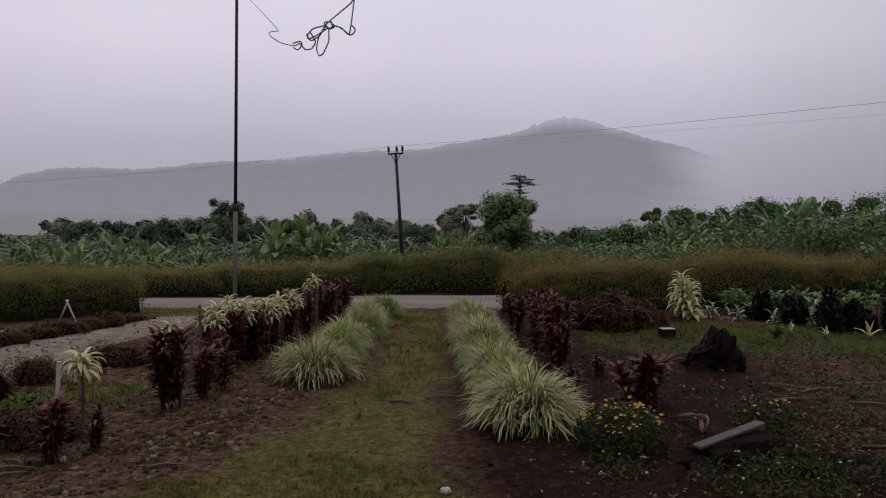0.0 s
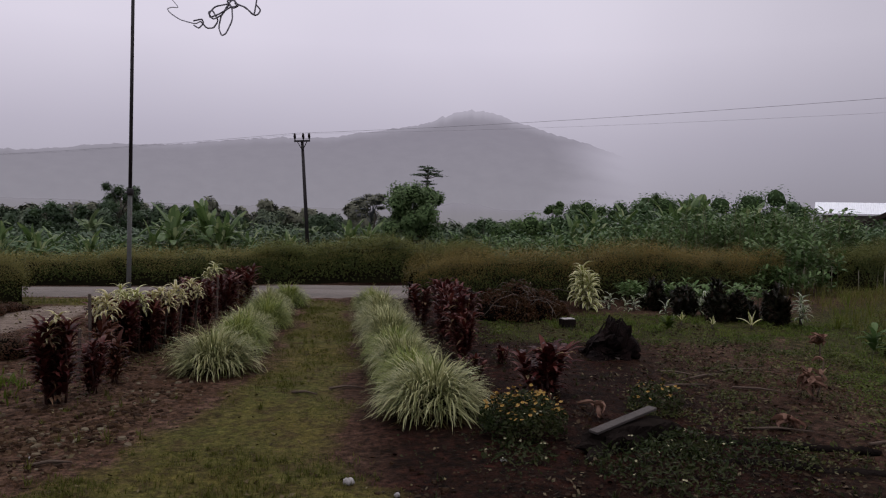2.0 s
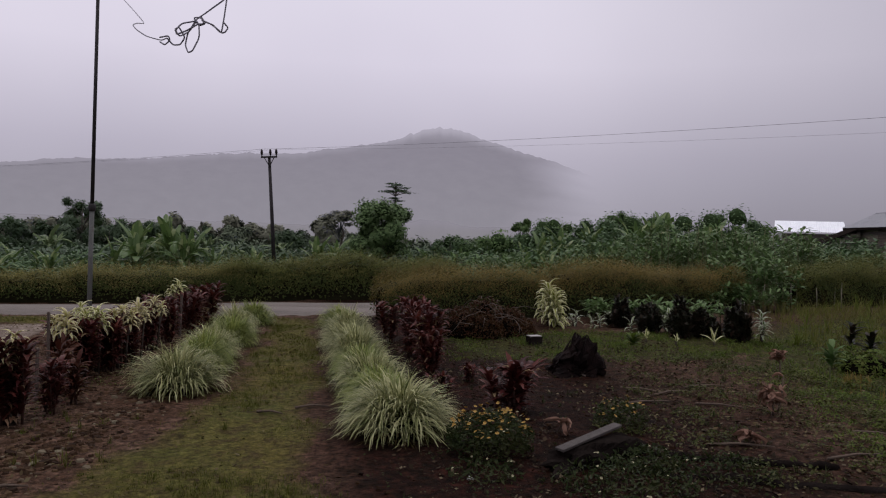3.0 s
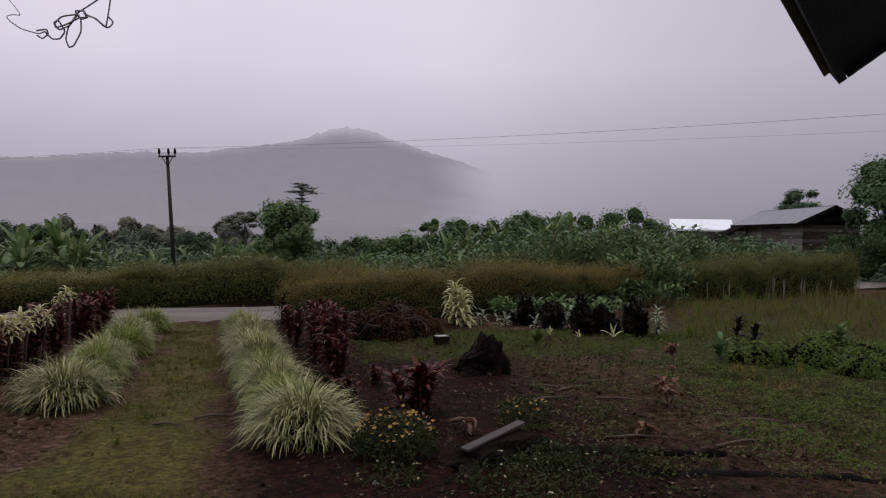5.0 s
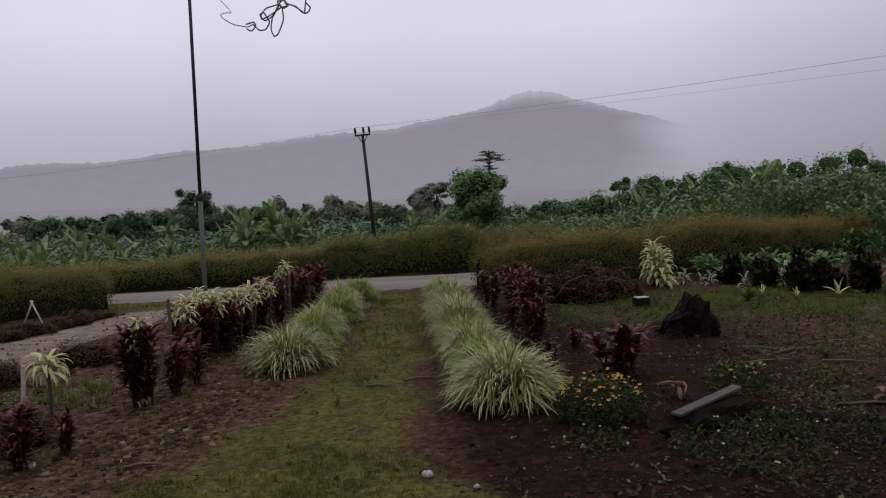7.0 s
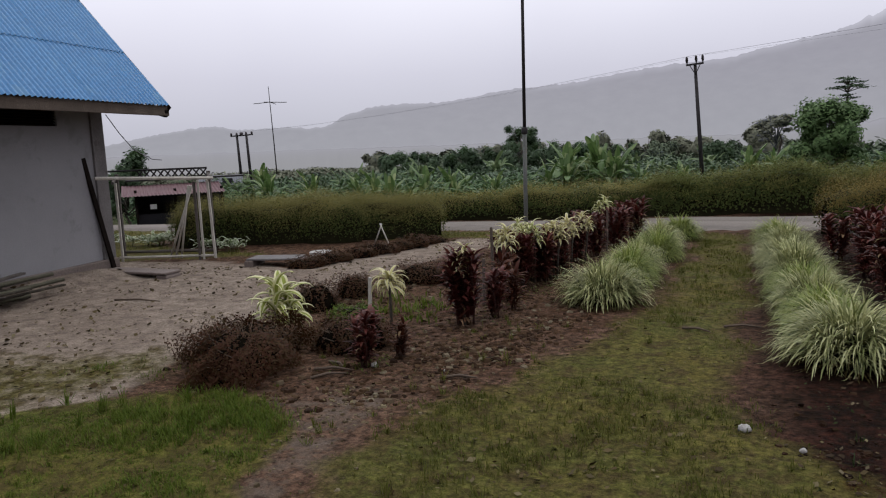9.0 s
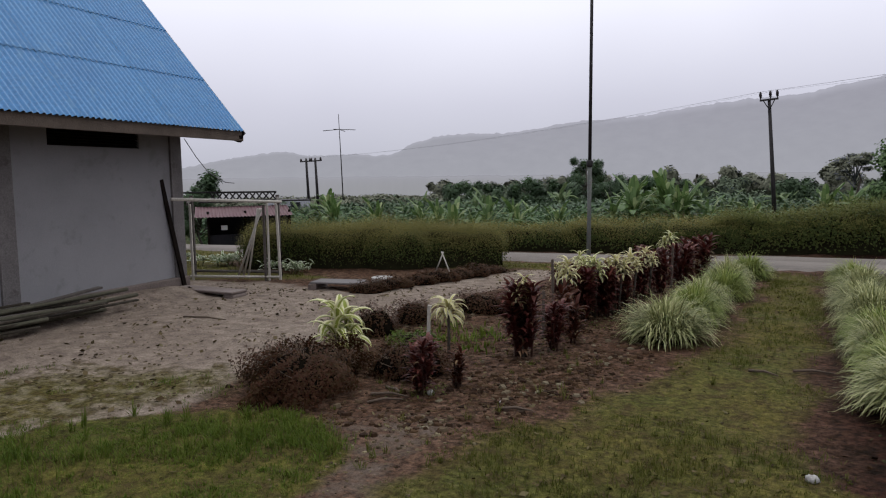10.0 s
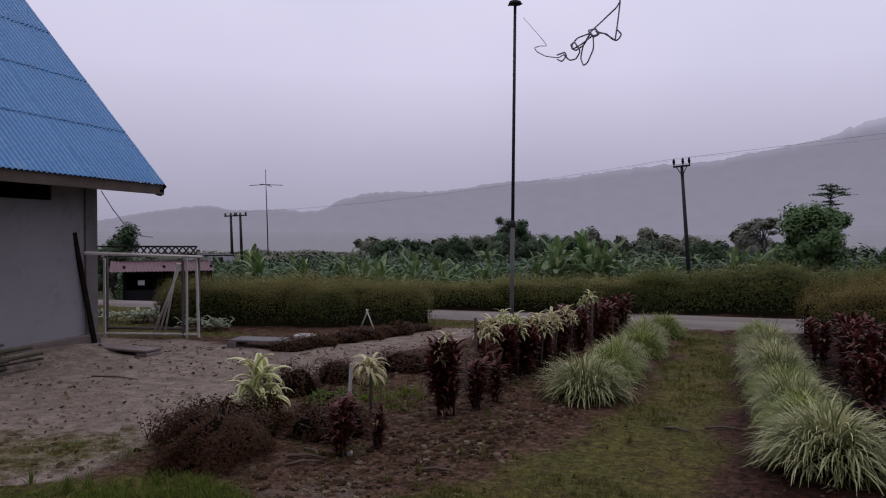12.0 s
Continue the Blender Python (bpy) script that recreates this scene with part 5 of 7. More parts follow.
ROWS = [(0.80, 6.72, 1.06, 0.94, 0), (0.70, 7.62, 0.82, 0.98, 1), (0.66, 8.40, 0.86, 1.10, 2), (0.58, 9.25, 0.78, 1.02, 1), (0.60, 10.2, 0.84, 1.22, 0), (0.50, 11.3, 0.80, 1.05, 2), (0.56, 12.4, 0.84, 1.2, 0), (0.46, 13.7, 0.76, 1.1, 1),
        (-1.52, 8.5, 0.98, 1.02, 2), (-1.40, 9.55, 0.80, 1.22, 1), (-1.42, 10.5, 0.80, 1.12, 0), (-1.26, 11.6, 0.80, 1.15, 1), (-1.36, 12.8, 0.82, 1.2, 2), (-1.15, 14.1, 0.76, 1.15, 1)]
used = set()
for k, (x, y, size, tall, which) in enumerate(ROWS):
    ob = clumps_of[which] if which not in used else copy_thing(clumps_of[which], pose(0, 0, 0))
    used.add(which)
    ob.matrix_basis = put(x, y, 67 * k, size) @ Matrix.Diagonal((1, 1, tall, 1))


# wine-red cordylines
def cordyline(seed, height, stems, material="red", leaf=0.26, per=34, label="wine-red cordyline with several leafy upright stems", group="red cordylines in the beds"):
    g = np.random.default_rng(seed)
    c = thing("cordyline", pose(0, 0, 0), label, "shrub", group)
    H, D = Heap(), Heap()
    for s in range(stems):
        a = g.uniform(0, 2 * np.pi)
        foot = np.array([np.cos(a), np.sin(a), 0]) * g.uniform(0.02, 0.09)
        tip = foot * 1.8 + np.array([g.normal(0, 0.04), g.normal(0, 0.04), height * g.uniform(0.7, 0.95)])
        k = np.linspace(0, 1, 6)[:, None]
        P = foot * (1 - k) + tip * k + np.stack([0.02 * np.sin(k[:, 0] * 4 + s), 0.02 * np.cos(k[:, 0] * 3 + s), 0 * k[:, 0]], -1)
        V, F = tube(P, np.linspace(0.014, 0.008, 6), 6)
        part("stem", mesh_of("stem", V, F), M["stem_red"], c)
        n = per
        h = np.sort(g.uniform(0.08, 1.0, n))
        base = foot * (1 - h[:, None]) + tip * h[:, None]
        V, F, L = strips(base, np.arange(n) * 2.4 + g.normal(0, 0.3, n), leaf * g.uniform(0.7, 1.15, n), leaf * g.uniform(0.20, 0.29, n), np.radians(g.uniform(30, 75, n)), np.radians(g.uniform(40, 120, n)), 4, 3, 0.2, 0.45)
        H.add(V, F, L)
        n = per // 11
        h = g.uniform(0.05, 1.0, n)
        base = foot * (1 - h[:, None]) + tip * h[:, None]
        D.add(*strips(base, g.uniform(0, 6.28, n), leaf * g.uniform(0.6, 1.0, n), leaf * g.uniform(0.12, 0.22, n), np.radians(g.uniform(0, 60, n)), np.radians(g.uniform(60, 160, n)), 4, 3, 0.3, 0.45))
    part("foliage", H.mesh("foliage"), M[material], c)
    part("faded_leaves", D.mesh("faded_leaves"), M["pinkpale"], c, "faded pinkish leaves")
    return c


cord_tall = cordyline(31, 0.80, 6, leaf=0.22, per=62)
cord_mid = cordyline(32, 0.70, 5, leaf=0.20, per=56)
cord_thin = cordyline(33, 0.62, 3, "redpale", 0.22, 26, "brick-red cordyline with thin upright stems")
cord_low = cordyline(34, 0.46, 6, "red", 0.24, 30, "low wine-red cordyline bush in dark soil")
sets = [(cord_tall, [(-2.72, 7.15, 1.0), (-2.72, 9.25, 0.86), (-2.55, 9.6, 0.84), (-2.85, 9.9, 0.88), (-2.4, 10.1, 0.84), (-2.65, 10.6, 0.86), (-2.45, 11.2, 0.84), (-2.95, 9.5, 0.84), (-2.78, 9.45, 0.82), (1.55, 9.75, 1.0), (1.40, 10.5, 1.0), (1.55, 11.3, 1.0), (1.75, 10.9, 0.95)]),
        (cord_mid, [(-2.52, 7.5, 0.75), (-3.0, 9.3, 0.95), (-2.25, 11.9, 0.95), (-2.5, 12.3, 1.0), (-2.1, 12.8, 1.0), (-2.3, 13.4, 1.05), (-1.9, 13.8, 1.1), (1.25, 12.0, 0.95), (1.6, 12.3, 1.0), (-3.06, 5.55, 0.72), (1.50, 9.2, 0.85)]),
        (cord_thin, [(-2.62, 8.3, 0.95), (-2.72, 8.7, 1.0), (-2.45, 7.95, 0.85), (-2.84, 5.82, 0.62), (-2.0, 13.2, 1.0)]),
        (cord_low, [(2.03, 7.25, 1.1), (2.16, 7.5, 0.7), (1.45, 8.0, 0.55), (1.95, 8.9, 0.45)])]
for src, spots in sets:
    for k, (x, y, s) in enumerate(spots):
        if k == 0:
            src.matrix_basis = put(x, y, 20, s)
        else:
            placed(src, x, y, 83 * k + 11, s)


# dracaenas: broad cream-edged leaves in rosettes
def leaf_meshes(name, length, width, variants, seed):
    g = np.random.default_rng(seed)
    out = []
    for lift, bend in variants:
        V, F, L = strips([(0, 0, 0)], [0.0], [length], [width], np.radians([lift]), np.radians([bend]), 7, 3, 0.22, 0.4, wave=0.05)
        out.append(mesh_of(name, V, F, L))
    return out


def rosette(parent, at, count, meshes, material, seed, size=1.0, spread_z=0.0):
    g = np.random.default_rng(seed)
    for k in range(count):
        me = meshes[int(k / count * len(meshes))]
        s = size * g.uniform(0.8, 1.12)
        z = at[2] - spread_z * k / count + g.normal(0, 0.008)
        part("leaf", me, material, parent, "", pose(at[0] + g.normal(0, 0.008), at[1] + g.normal(0, 0.008), z, g.normal(0, 5), g.normal(0, 5), k * 137.5 + g.normal(0, 9)) @ Matrix.Scale(s, 4))


def dracaena(x, y, stems, leaf_len, leaf_w, count, material, seed, label, spread_z=0.12, name="dracaena", variants=((82, 50), (70, 80), (55, 100), (35, 105), (12, 95))):
    d = thing(name, put(x, y, seed * 37), label, "shrub")
    me = leaf_meshes("leaf", leaf_len, leaf_w, variants, seed)
    g = np.random.default_rng(seed)
    for sx, sy, h, s in stems:
        P = [(sx * 0.4, sy * 0.4, -0.05), (sx * 0.7 + 0.01, sy * 0.7, h * 0.5), (sx, sy, h)]
        V, F = tube(P, [0.018, 0.015, 0.012], 7)
        part("stem", mesh_of("stem", V, F), M["bark"], d)
        rosette(d, (sx, sy, h), count, me, M[material], seed + int(abs(sx) * 100), s, spread_z)
    return d


dracaena(-3.40, 6.75, [(0, 0, 0.55, 1.0), (0.06, 0.05, 0.50, 0.8)], 0.27, 0.038, 34, "creamy", 41, "slender dracaena with drooping cream-yellow leaves", 0.08, variants=((62, 120), (48, 140), (34, 140), (18, 125)))
dracaena(-4.45, 6.25, [(0, 0, 0.46, 1.0), (0.14, -0.06, 0.38, 0.95), (-0.13, 0.0, 0.28, 0.9), (0.02, -0.12, 0.22, 0.85)], 0.38, 0.085, 17, "creamy2", 42, "bushy dracaena with broad cream-edged green leaves", 0.12, variants=((74, 105), (58, 125), (40, 125), (22, 110), (2, 80)))
for k, (x, y, h, s) in enumerate([(-2.42, 13.5, 0.78, 1.0), (-2.70, 7.16, 0.80, 0.72), (-2.86, 9.05, 0.76, 1.0), (-2.66, 9.5, 0.75, 1.0), (-2.46, 9.9, 0.74, 0.95), (-2.38, 10.4, 0.73, 0.9), (-2.92, 9.75, 0.76, 0.9), (-2.35, 11.2, 0.72, 0.85)]):
    dracaena(x, y, [(0, 0, h, s), (0.10, 0.07, h * 0.92, s * 0.85), (-0.10, 0.03, h * 0.90, s * 0.85)], 0.21, 0.042, 26, "creamy" if k % 3 else "creamy2", 50 + k, "tall thin dracaena topped with drooping pale cream leaves", 0.12, variants=((72, 110), (55, 135), (38, 140), (18, 125), (0, 95)))
dracaena(4.74, 14.2, [(0, 0, 0.74, 1.0), (0.20, -0.06, 0.60, 1.0), (-0.20, -0.05, 0.60, 1.0), (0.02, -0.18, 0.50, 1.0)], 0.36, 0.080, 42, "creamy2", 61, "large rounded dracaena bush with drooping yellow-striped leaves", 0.50, variants=((78, 120), (64, 135), (52, 135), (40, 130), (28, 120), (14, 105)))
for k, (x, y, h, n) in enumerate([(5.35, 14.2, 0.25, 12), (5.75, 13.9, 0.2, 10), (6.28, 14.3, 0.3, 12), (6.95, 13.3, 0.40, 14), (8.1, 12.0, 0.46, 26), (7.3, 13.4, 0.3, 12), (6.2, 13.4, 0.15, 8)]):
    dracaena(x, y, [(0, 0, h, 0.8), (0.15, 0.1, h * 0.7, 0.7)], 0.27, 0.055, n, "white", 70 + k, "white-striped broadleaf shrub between dark shrubs", 0.18, variants=((68, 80), (48, 100), (28, 100), (8, 80)))
for k, (x, y) in enumerate([(7.02, 11.75), (6.30, 11.75), (5.9, 12.1)]):
    dracaena(x, y, [(0, 0, 0.08, 1.0)], 0.27 if k == 0 else 0.16, 0.042, 6, "creamy2" if k == 0 else "cream", 80 + k, "small pale-leaved sprout in bare soil", 0.02, "sprout", ((88, 20), (72, 40), (45, 60)))
stake = part("stake", box(0.035, 0.03, 0.62, (0, 0, 0.28), 0.004), M["wood_pale"], None, "", pose(-3.58, 6.62, float(gz(-3.58, 6.62)), 3, 4, 10))
tagged(stake, "pale wooden stake propping a dracaena", "stake", "stakes in the beds")
for k, (x, y, h) in enumerate([(-2.95, 8.75, 0.85), (-2.85, 8.1, 0.55), (-2.2, 12.5, 0.7)]):
    st = part("stake", box(0.03, 0.03, h + 0.1, (0, 0, h / 2 - 0.05), 0.004), M["wood_brown"], None, "", pose(x, y, float(gz(x, y)), 2 - k, k, 30 * k))
    tagged(st, "weathered wooden stake standing among red plants", "stake", "stakes in the beds")

# white crossed stakes at the bed by the drive
tri = thing("crossed_stakes", put(-6.80, 13.0, -10), "two short white stakes crossed into a trestle", "stakes")
for s in (-1, 1):
    V, F = bar((s * 0.20, 0, -0.05), (-s * 0.04 + 0.0, 0.02 * s, 0.40), 0.014, 6)
    part("stick", mesh_of("stick", V, F), M["wood_pale"], tri)


# small-leaved bushes
def bush(x, y, rx, ry, h, material, seed, label, n=2600, size=0.035, name="bush", twigs=14, group="", core=True, up=0.3):
    g = np.random.default_rng(seed)
    b = thing(name, put(x, y, g.uniform(0, 360)), label, "bush", group)
    a, c = g.uniform(0, 2 * np.pi, n), g.uniform(0.0, 1, n)
    el = np.arcsin(c)
    r = (0.72 + 0.28 * g.uniform(0, 1, n) ** 0.5) * (1 + 0.03 * g.normal(size=n)) * (1 + 0.55 * fbm(np.cos(a) * 2 + seed, np.sin(a) * 2 + el, 1.6, 3, seed))
    P = np.stack([rx * r * np.cos(a) * np.cos(el) ** 0.7, ry * r * np.sin(a) * np.cos(el) ** 0.7, h * r * np.sin(el) * 1.02 * (1 + 0.05 * g.normal(size=n)) + 0.02], -1)
    part("foliage", Heap().add(*leaves(P, size, g, 0.5, up, P * (1, 1, 1.6) + (0, 0, 0.05), 0.5)).mesh("foliage"), M[material], b)
    H = Heap()
    for k in range(twigs):
        a, e = g.uniform(0, 2 * np.pi), np.radians(g.uniform(25, 85))
        tip = np.array([rx * np.cos(a) * np.cos(e), ry * np.sin(a) * np.cos(e), h * np.sin(e)]) * g.uniform(0.9, 1.18)
        H.add(*tube([(0, 0, -0.02), tip * 0.5 + g.normal(0, 0.02, 3), tip], [0.012, 0.007, 0.003], 5))
    part("branchwork", H.mesh("branchwork"), M["twig"], b)
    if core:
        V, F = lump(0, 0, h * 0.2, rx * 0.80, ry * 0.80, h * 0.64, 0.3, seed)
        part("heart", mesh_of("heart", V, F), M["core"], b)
    return b


RB = "low maroon bush with small dense leaves in the bed"
bush(-4.15, 5.35, 0.84, 0.48, 0.33, "redbush", 91, "broad low maroon bush at the corner of the bed", 15000, 0.031, twigs=60)
bush(-3.45, 6.05, 0.40, 0.32, 0.30, "redbush", 92, RB, 4600, 0.030, twigs=30)
bush(-4.75, 7.45, 0.30, 0.26, 0.33, "redbush", 93, RB, 2600, 0.032)
bush(-4.73, 8.27, 0.27, 0.25, 0.26, "redbush", 94, RB, 2200, 0.032)
bush(-4.17, 9.30, 0.44, 0.28, 0.27, "redbush", 95, RB, 3000, 0.032)
bush(-3.95, 7.0, 0.32, 0.28, 0.16, "weed", 98, "small green weedy bush among red plants", 1500, 0.04)
for k in range(9):
    u = k / 8
    bush(-6.75 + 1.0 * u, 10.2 + 2.9 * u, 0.20, 0.36, 0.17 + 0.04 * math.sin(k * 2.1), "redbush", 100 + k, "low clipped maroon edging along the drive", 1500, 0.034, "edging_bush", 5, "edging along the drive")


def brush_heap(x, y, seed):
    """Cut branches thrown on a heap: arching twigs in all directions over clumps of dead leaves."""
    g = np.random.default_rng(seed)
    b = thing("brush_heap", put(x, y, 8), "heap of dry brown brushwood and leaves", "brushwood")
    H, C, K = Heap(), Heap(), Heap()
    for cx, cy, r, h in ((-0.45, 0.05, 0.42, 0.50), (0.05, 0.1, 0.45, 0.66), (0.45, -0.05, 0.40, 0.50), (0.75, 0.0, 0.25, 0.28), (-0.1, -0.2, 0.4, 0.40)):
        V, F = lump(cx, cy, 0, r * 0.8, r * 0.7, h * 0.8, 0.5, seed + int(cx * 10))
        K.add(V, F)
        n = 1500
        d = g.normal(size=(n, 3))
        d /= np.linalg.norm(d, axis=1)[:, None]
        d[:, 2] = np.abs(d[:, 2])
        P = np.array([cx, cy, 0.02]) + d * (r, r * 0.9, h) * g.uniform(0.75, 1.08, (n, 1))
        C.add(*leaves(P, 0.055, g, 0.45, 0.2))
        for k in range(8):
            a, q = g.uniform(0, 6.28), g.uniform(0.1, 0.9)
            s = np.array([cx + r * q * math.cos(a), cy + r * q * math.sin(a), h * (1.02 - 0.6 * q * q)])
            t2 = a + g.normal(0, 1.1)
            n2 = g.uniform(0.25, 0.7)
            u = np.linspace(0, 1, 6)[:, None]
            P = s + u * n2 * np.array([math.cos(t2), math.sin(t2), 0]) + np.array([0, 0, 1]) * (u * g.uniform(0.05, 0.35) - u * u * g.uniform(0.2, 0.6)) + g.normal(0, 0.012, (6, 3))
            P[:, 2] = np.maximum(P[:, 2], 0.01)
            H.add(*tube(P, np.linspace(0.007, 0.0025, 6), 4))
    part("heart", K.mesh("heart"), M["core"], b)
    part("foliage", C.mesh("foliage"), M["redbush"], b)
    part("branchwork", H.mesh("branchwork"), M["wood_brown"], b)


brush_heap(3.05, 12.75, 120)
for k, (x, y, h, r) in enumerate([(6.28, 14.1, 0.72, 0.20), (6.62, 13.55, 0.80, 0.30), (6.88, 12.75, 0.82, 0.24), (7.32, 12.72, 0.76, 0.20), (7.70, 12.15, 0.80, 0.26)]):
    g = np.random.default_rng(130 + k)
    b = thing("dark_shrub", put(x, y), "blackish-green upright shrub with dense leaves", "shrub", "dark shrubs beyond the stump")
    H = Heap()
    for s in range(11):
        fx, fy = g.normal(0, r * 0.62, 2)
        n = 80
        hh = h * g.uniform(0.55, 1.08) * max(0.35, 1 - 0.5 * math.hypot(fx, fy) / (r * 0.9))
        z = g.uniform(0.03, 1, n) ** 0.8 * hh
        V, F, L = strips(np.stack([np.full(n, fx), np.full(n, fy), z], -1), g.uniform(0, 6.28, n), g.uniform(0.10, 0.19, n), 0.05, np.radians(g.uniform(25, 80, n)), np.radians(g.uniform(10, 70, n)), 2, 3, 0.2, 0.5)
        H.add(V, F, L)
        part("stem", mesh_of("stem", *tube([(fx * 0.6, fy * 0.6, -0.03), (fx, fy, hh)], [0.012, 0.006], 5)), M["stem_red"], b)
    n = 700
    d = g.normal(size=(n, 3))
    d /= np.linalg.norm(d, axis=1)[:, None]
    d *= (1 + 0.22 * fbm(d[:, 0] * 2 + k, d[:, 1] * 2 + d[:, 2], 2.0, 2, k))[:, None] * g.uniform(0.8, 1.05, (n, 1))
    P = np.array([0, 0, h * 0.34]) + d * (r * 0.7 + 0.03, r * 0.7 + 0.03, h * 0.36)
    H.add(*leaves(P, 0.10, g, 0.45, 0.2))
    part("foliage", H.mesh("foliage"), M["dark"], b)


for k, (x, y, rx, h) in enumerate([(8.0, 9.3, 0.5, 0.30), (8.9, 9.1, 0.65, 0.34), (9.8, 8.8, 0.7, 0.36), (9.0, 8.2, 0.55, 0.26), (10.7, 8.8, 0.7, 0.34), (9.9, 9.8, 0.6, 0.32)]):
    bush(x, y, rx, rx * 0.7, h, "weed", 170 + k, "low spreading clump of leafy green weeds", 1700, 0.055, "weed_clump", 4, "weed clumps on the plot")

# yellow and white flowers by the plank
def flower_bush(x, y, r, h, n_leaf, n_y, n_w, seed, label, leafage="weed_dark"):
    g = np.random.default_rng(seed)
    b = thing("flower_bush", put(x, y), label, "flowers")
    n = n_leaf
    a, q = g.uniform(0, 6.28, n), np.sqrt(g.uniform(0, 1, n))
    P = np.stack([r * q * np.cos(a), r * q * np.sin(a), h * g.uniform(0.05, 1, n) * (1 - 0.5 * q ** 2)], -1)
    V, F, L = leaves(P, 0.05, g, 0.35)
    part("foliage", mesh_of("foliage", V, F, L), M[leafage], b)
    for cnt, m, nm in ((n_y, "flower_y", "yellow_flower"), (n_w, "flower_w", "white_flower")):
        if not cnt:
            continue
        a, q = g.uniform(0, 6.28, cnt), np.sqrt(g.uniform(0, 1, cnt))
        hh = h * (1.06 - 0.45 * q ** 2) * g.uniform(0.75, 1.05, cnt)
        C = np.stack([r * q * np.cos(a), r * q * np.sin(a), hh], -1)
        pet, big = 9, 1.0 if nm == "yellow_flower" else 0.62
        V, F, L = strips(np.zeros((pet, 3)), np.arange(pet) * 6.283 / pet, 0.021 * big, 0.013 * big, np.radians(25), np.radians(20), 2, 2)
        me = mesh_of(nm, V, F, L)
        for c in C:
            part(nm, me, M[m], b, "", pose(*c, g.normal(20, 15), g.normal(0, 15), g.uniform(0, 360)))
    return b


flower_bush(1.52, 6.0, 0.38, 0.36, 2400, 120, 16, 141, "bushy marigold-like plant with orange-yellow flowers")
flower_bush(3.05, 6.75, 0.28, 0.30, 800, 26, 4, 142, "small yellow-flowered bush behind the plank")
flower_bush(2.35, 5.10, 0.55, 0.15, 1100, 0, 14, 143, "low weeds dotted with small white flowers")
flower_bush(2.75, 5.55, 0.30, 0.17, 620, 0, 8, 147, "low weeds dotted with small white flowers")
flower_bush(1.35, 5.45, 0.3, 0.08, 300, 0, 9, 144, "low weeds dotted with small white flowers")
flower_bush(3.3, 5.3, 0.4, 0.14, 500, 0, 9, 145, "low weeds dotted with small white flowers")

# plank on its shade lump, charred stump, log, small block, stone
pl = part("propped_plank", box(0.90, 0.085, 0.024, (0, 0, 0), 0.005), M["plank_grey"], None, "", pose(2.33, 5.75, 0.195, 3, -3, 36))
tagged(pl, "weathered grey plank lying on a dark lump", "plank")
# dark body added to fill in the black shade beneath the plank
V, F = lump(0.02, 0.0, 0.02, 0.54, 0.22, 0.17, 0.6, 9, 36, 18)
V[:, 2] = np.minimum(V[:, 2], 0.175)
bl = part("plank_shade_lump", mesh_of("plank_shade_lump", V, F, smooth=False), M["wood_dark"], None, "", pose(2.32, 5.70, -0.01, 0, 0, 36))
tagged(bl, "dark lump added for the shade under the plank", "timber")


def build_stump():
    s = thing("charred_stump", put(3.55, 9.4, 8, 0.84), "charred black tree root heaped into a wedge", "stump")
    V, F = lump(0, 0, 0.0, 0.50, 0.34, 0.36, 0.9, 5, 56, 32)
    V += 0.085 * np.stack([fbm(V[:, 0] + 3, V[:, 2] + V[:, 1], 12, 3, 4), fbm(V[:, 1], V[:, 2] - V[:, 0], 12, 3, 5), fbm(V[:, 0] - V[:, 1], V[:, 2], 12, 3, 6)], -1)
    V[:, 2] = np.maximum(V[:, 2], 0)
    x = V[:, 0]
    V[:, 2] *= 0.55 + 1.0 * np.clip(1 - np.abs(x - 0.12) / 0.55, 0, 1)
    part("root_mass", mesh_of("root_mass", V, F, smooth=False), M["charred"], s)
    g = np.random.default_rng(6)
    for k in range(26):
        a = g.uniform(0, 6.28)
        tip = np.array([0.46 * np.cos(a), 0.30 * np.sin(a), g.uniform(0.0, 0.10)])
        top = np.array([0.1 + g.normal(0, 0.08), g.normal(0, 0.06), g.uniform(0.3, 0.66)])
        V, F = tube([tip, tip * 0.65 + top * 0.35 + g.normal(0, 0.03, 3), top], [0.015, 0.024, 0.012], 6)
        part("root", mesh_of("root", V, F), M["charred"], s)
    for k in range(80):
        u, z = g.uniform(-1, 1), g.uniform(0.03, 0.95)
        w = (1 - z) * 0.50 + 0.05
        cx, cz = 0.12 * z + u * w * 0.7, z * 0.58
        n = g.uniform(0.10, 0.26)
        front = -0.34 * (1 - z * 0.75) * math.sqrt(max(0.1, 1 - u * u * 0.7))
        a = g.normal(0, 0.35) + (0.5 if u < 0 else -0.8) * (z - 0.2)
        P = [(cx - n / 2 * math.cos(a), front + 0.03, cz - n / 2 * math.sin(a)), (cx, front - 0.015, cz + g.normal(0, 0.01)), (cx + n / 2 * math.cos(a), front + 0.03, cz + n / 2 * math.sin(a))]
        V, F = tube(P, [0.006, g.uniform(0.008, 0.020), 0.005], 5)
        V[:, 2] = np.maximum(V[:, 2], 0)
        part("splinter", mesh_of("splinter", V, F, smooth=False), M["charred" if k % 3 else ("wood_dark" if k % 2 else "wood_brown")], s)


build_stump()


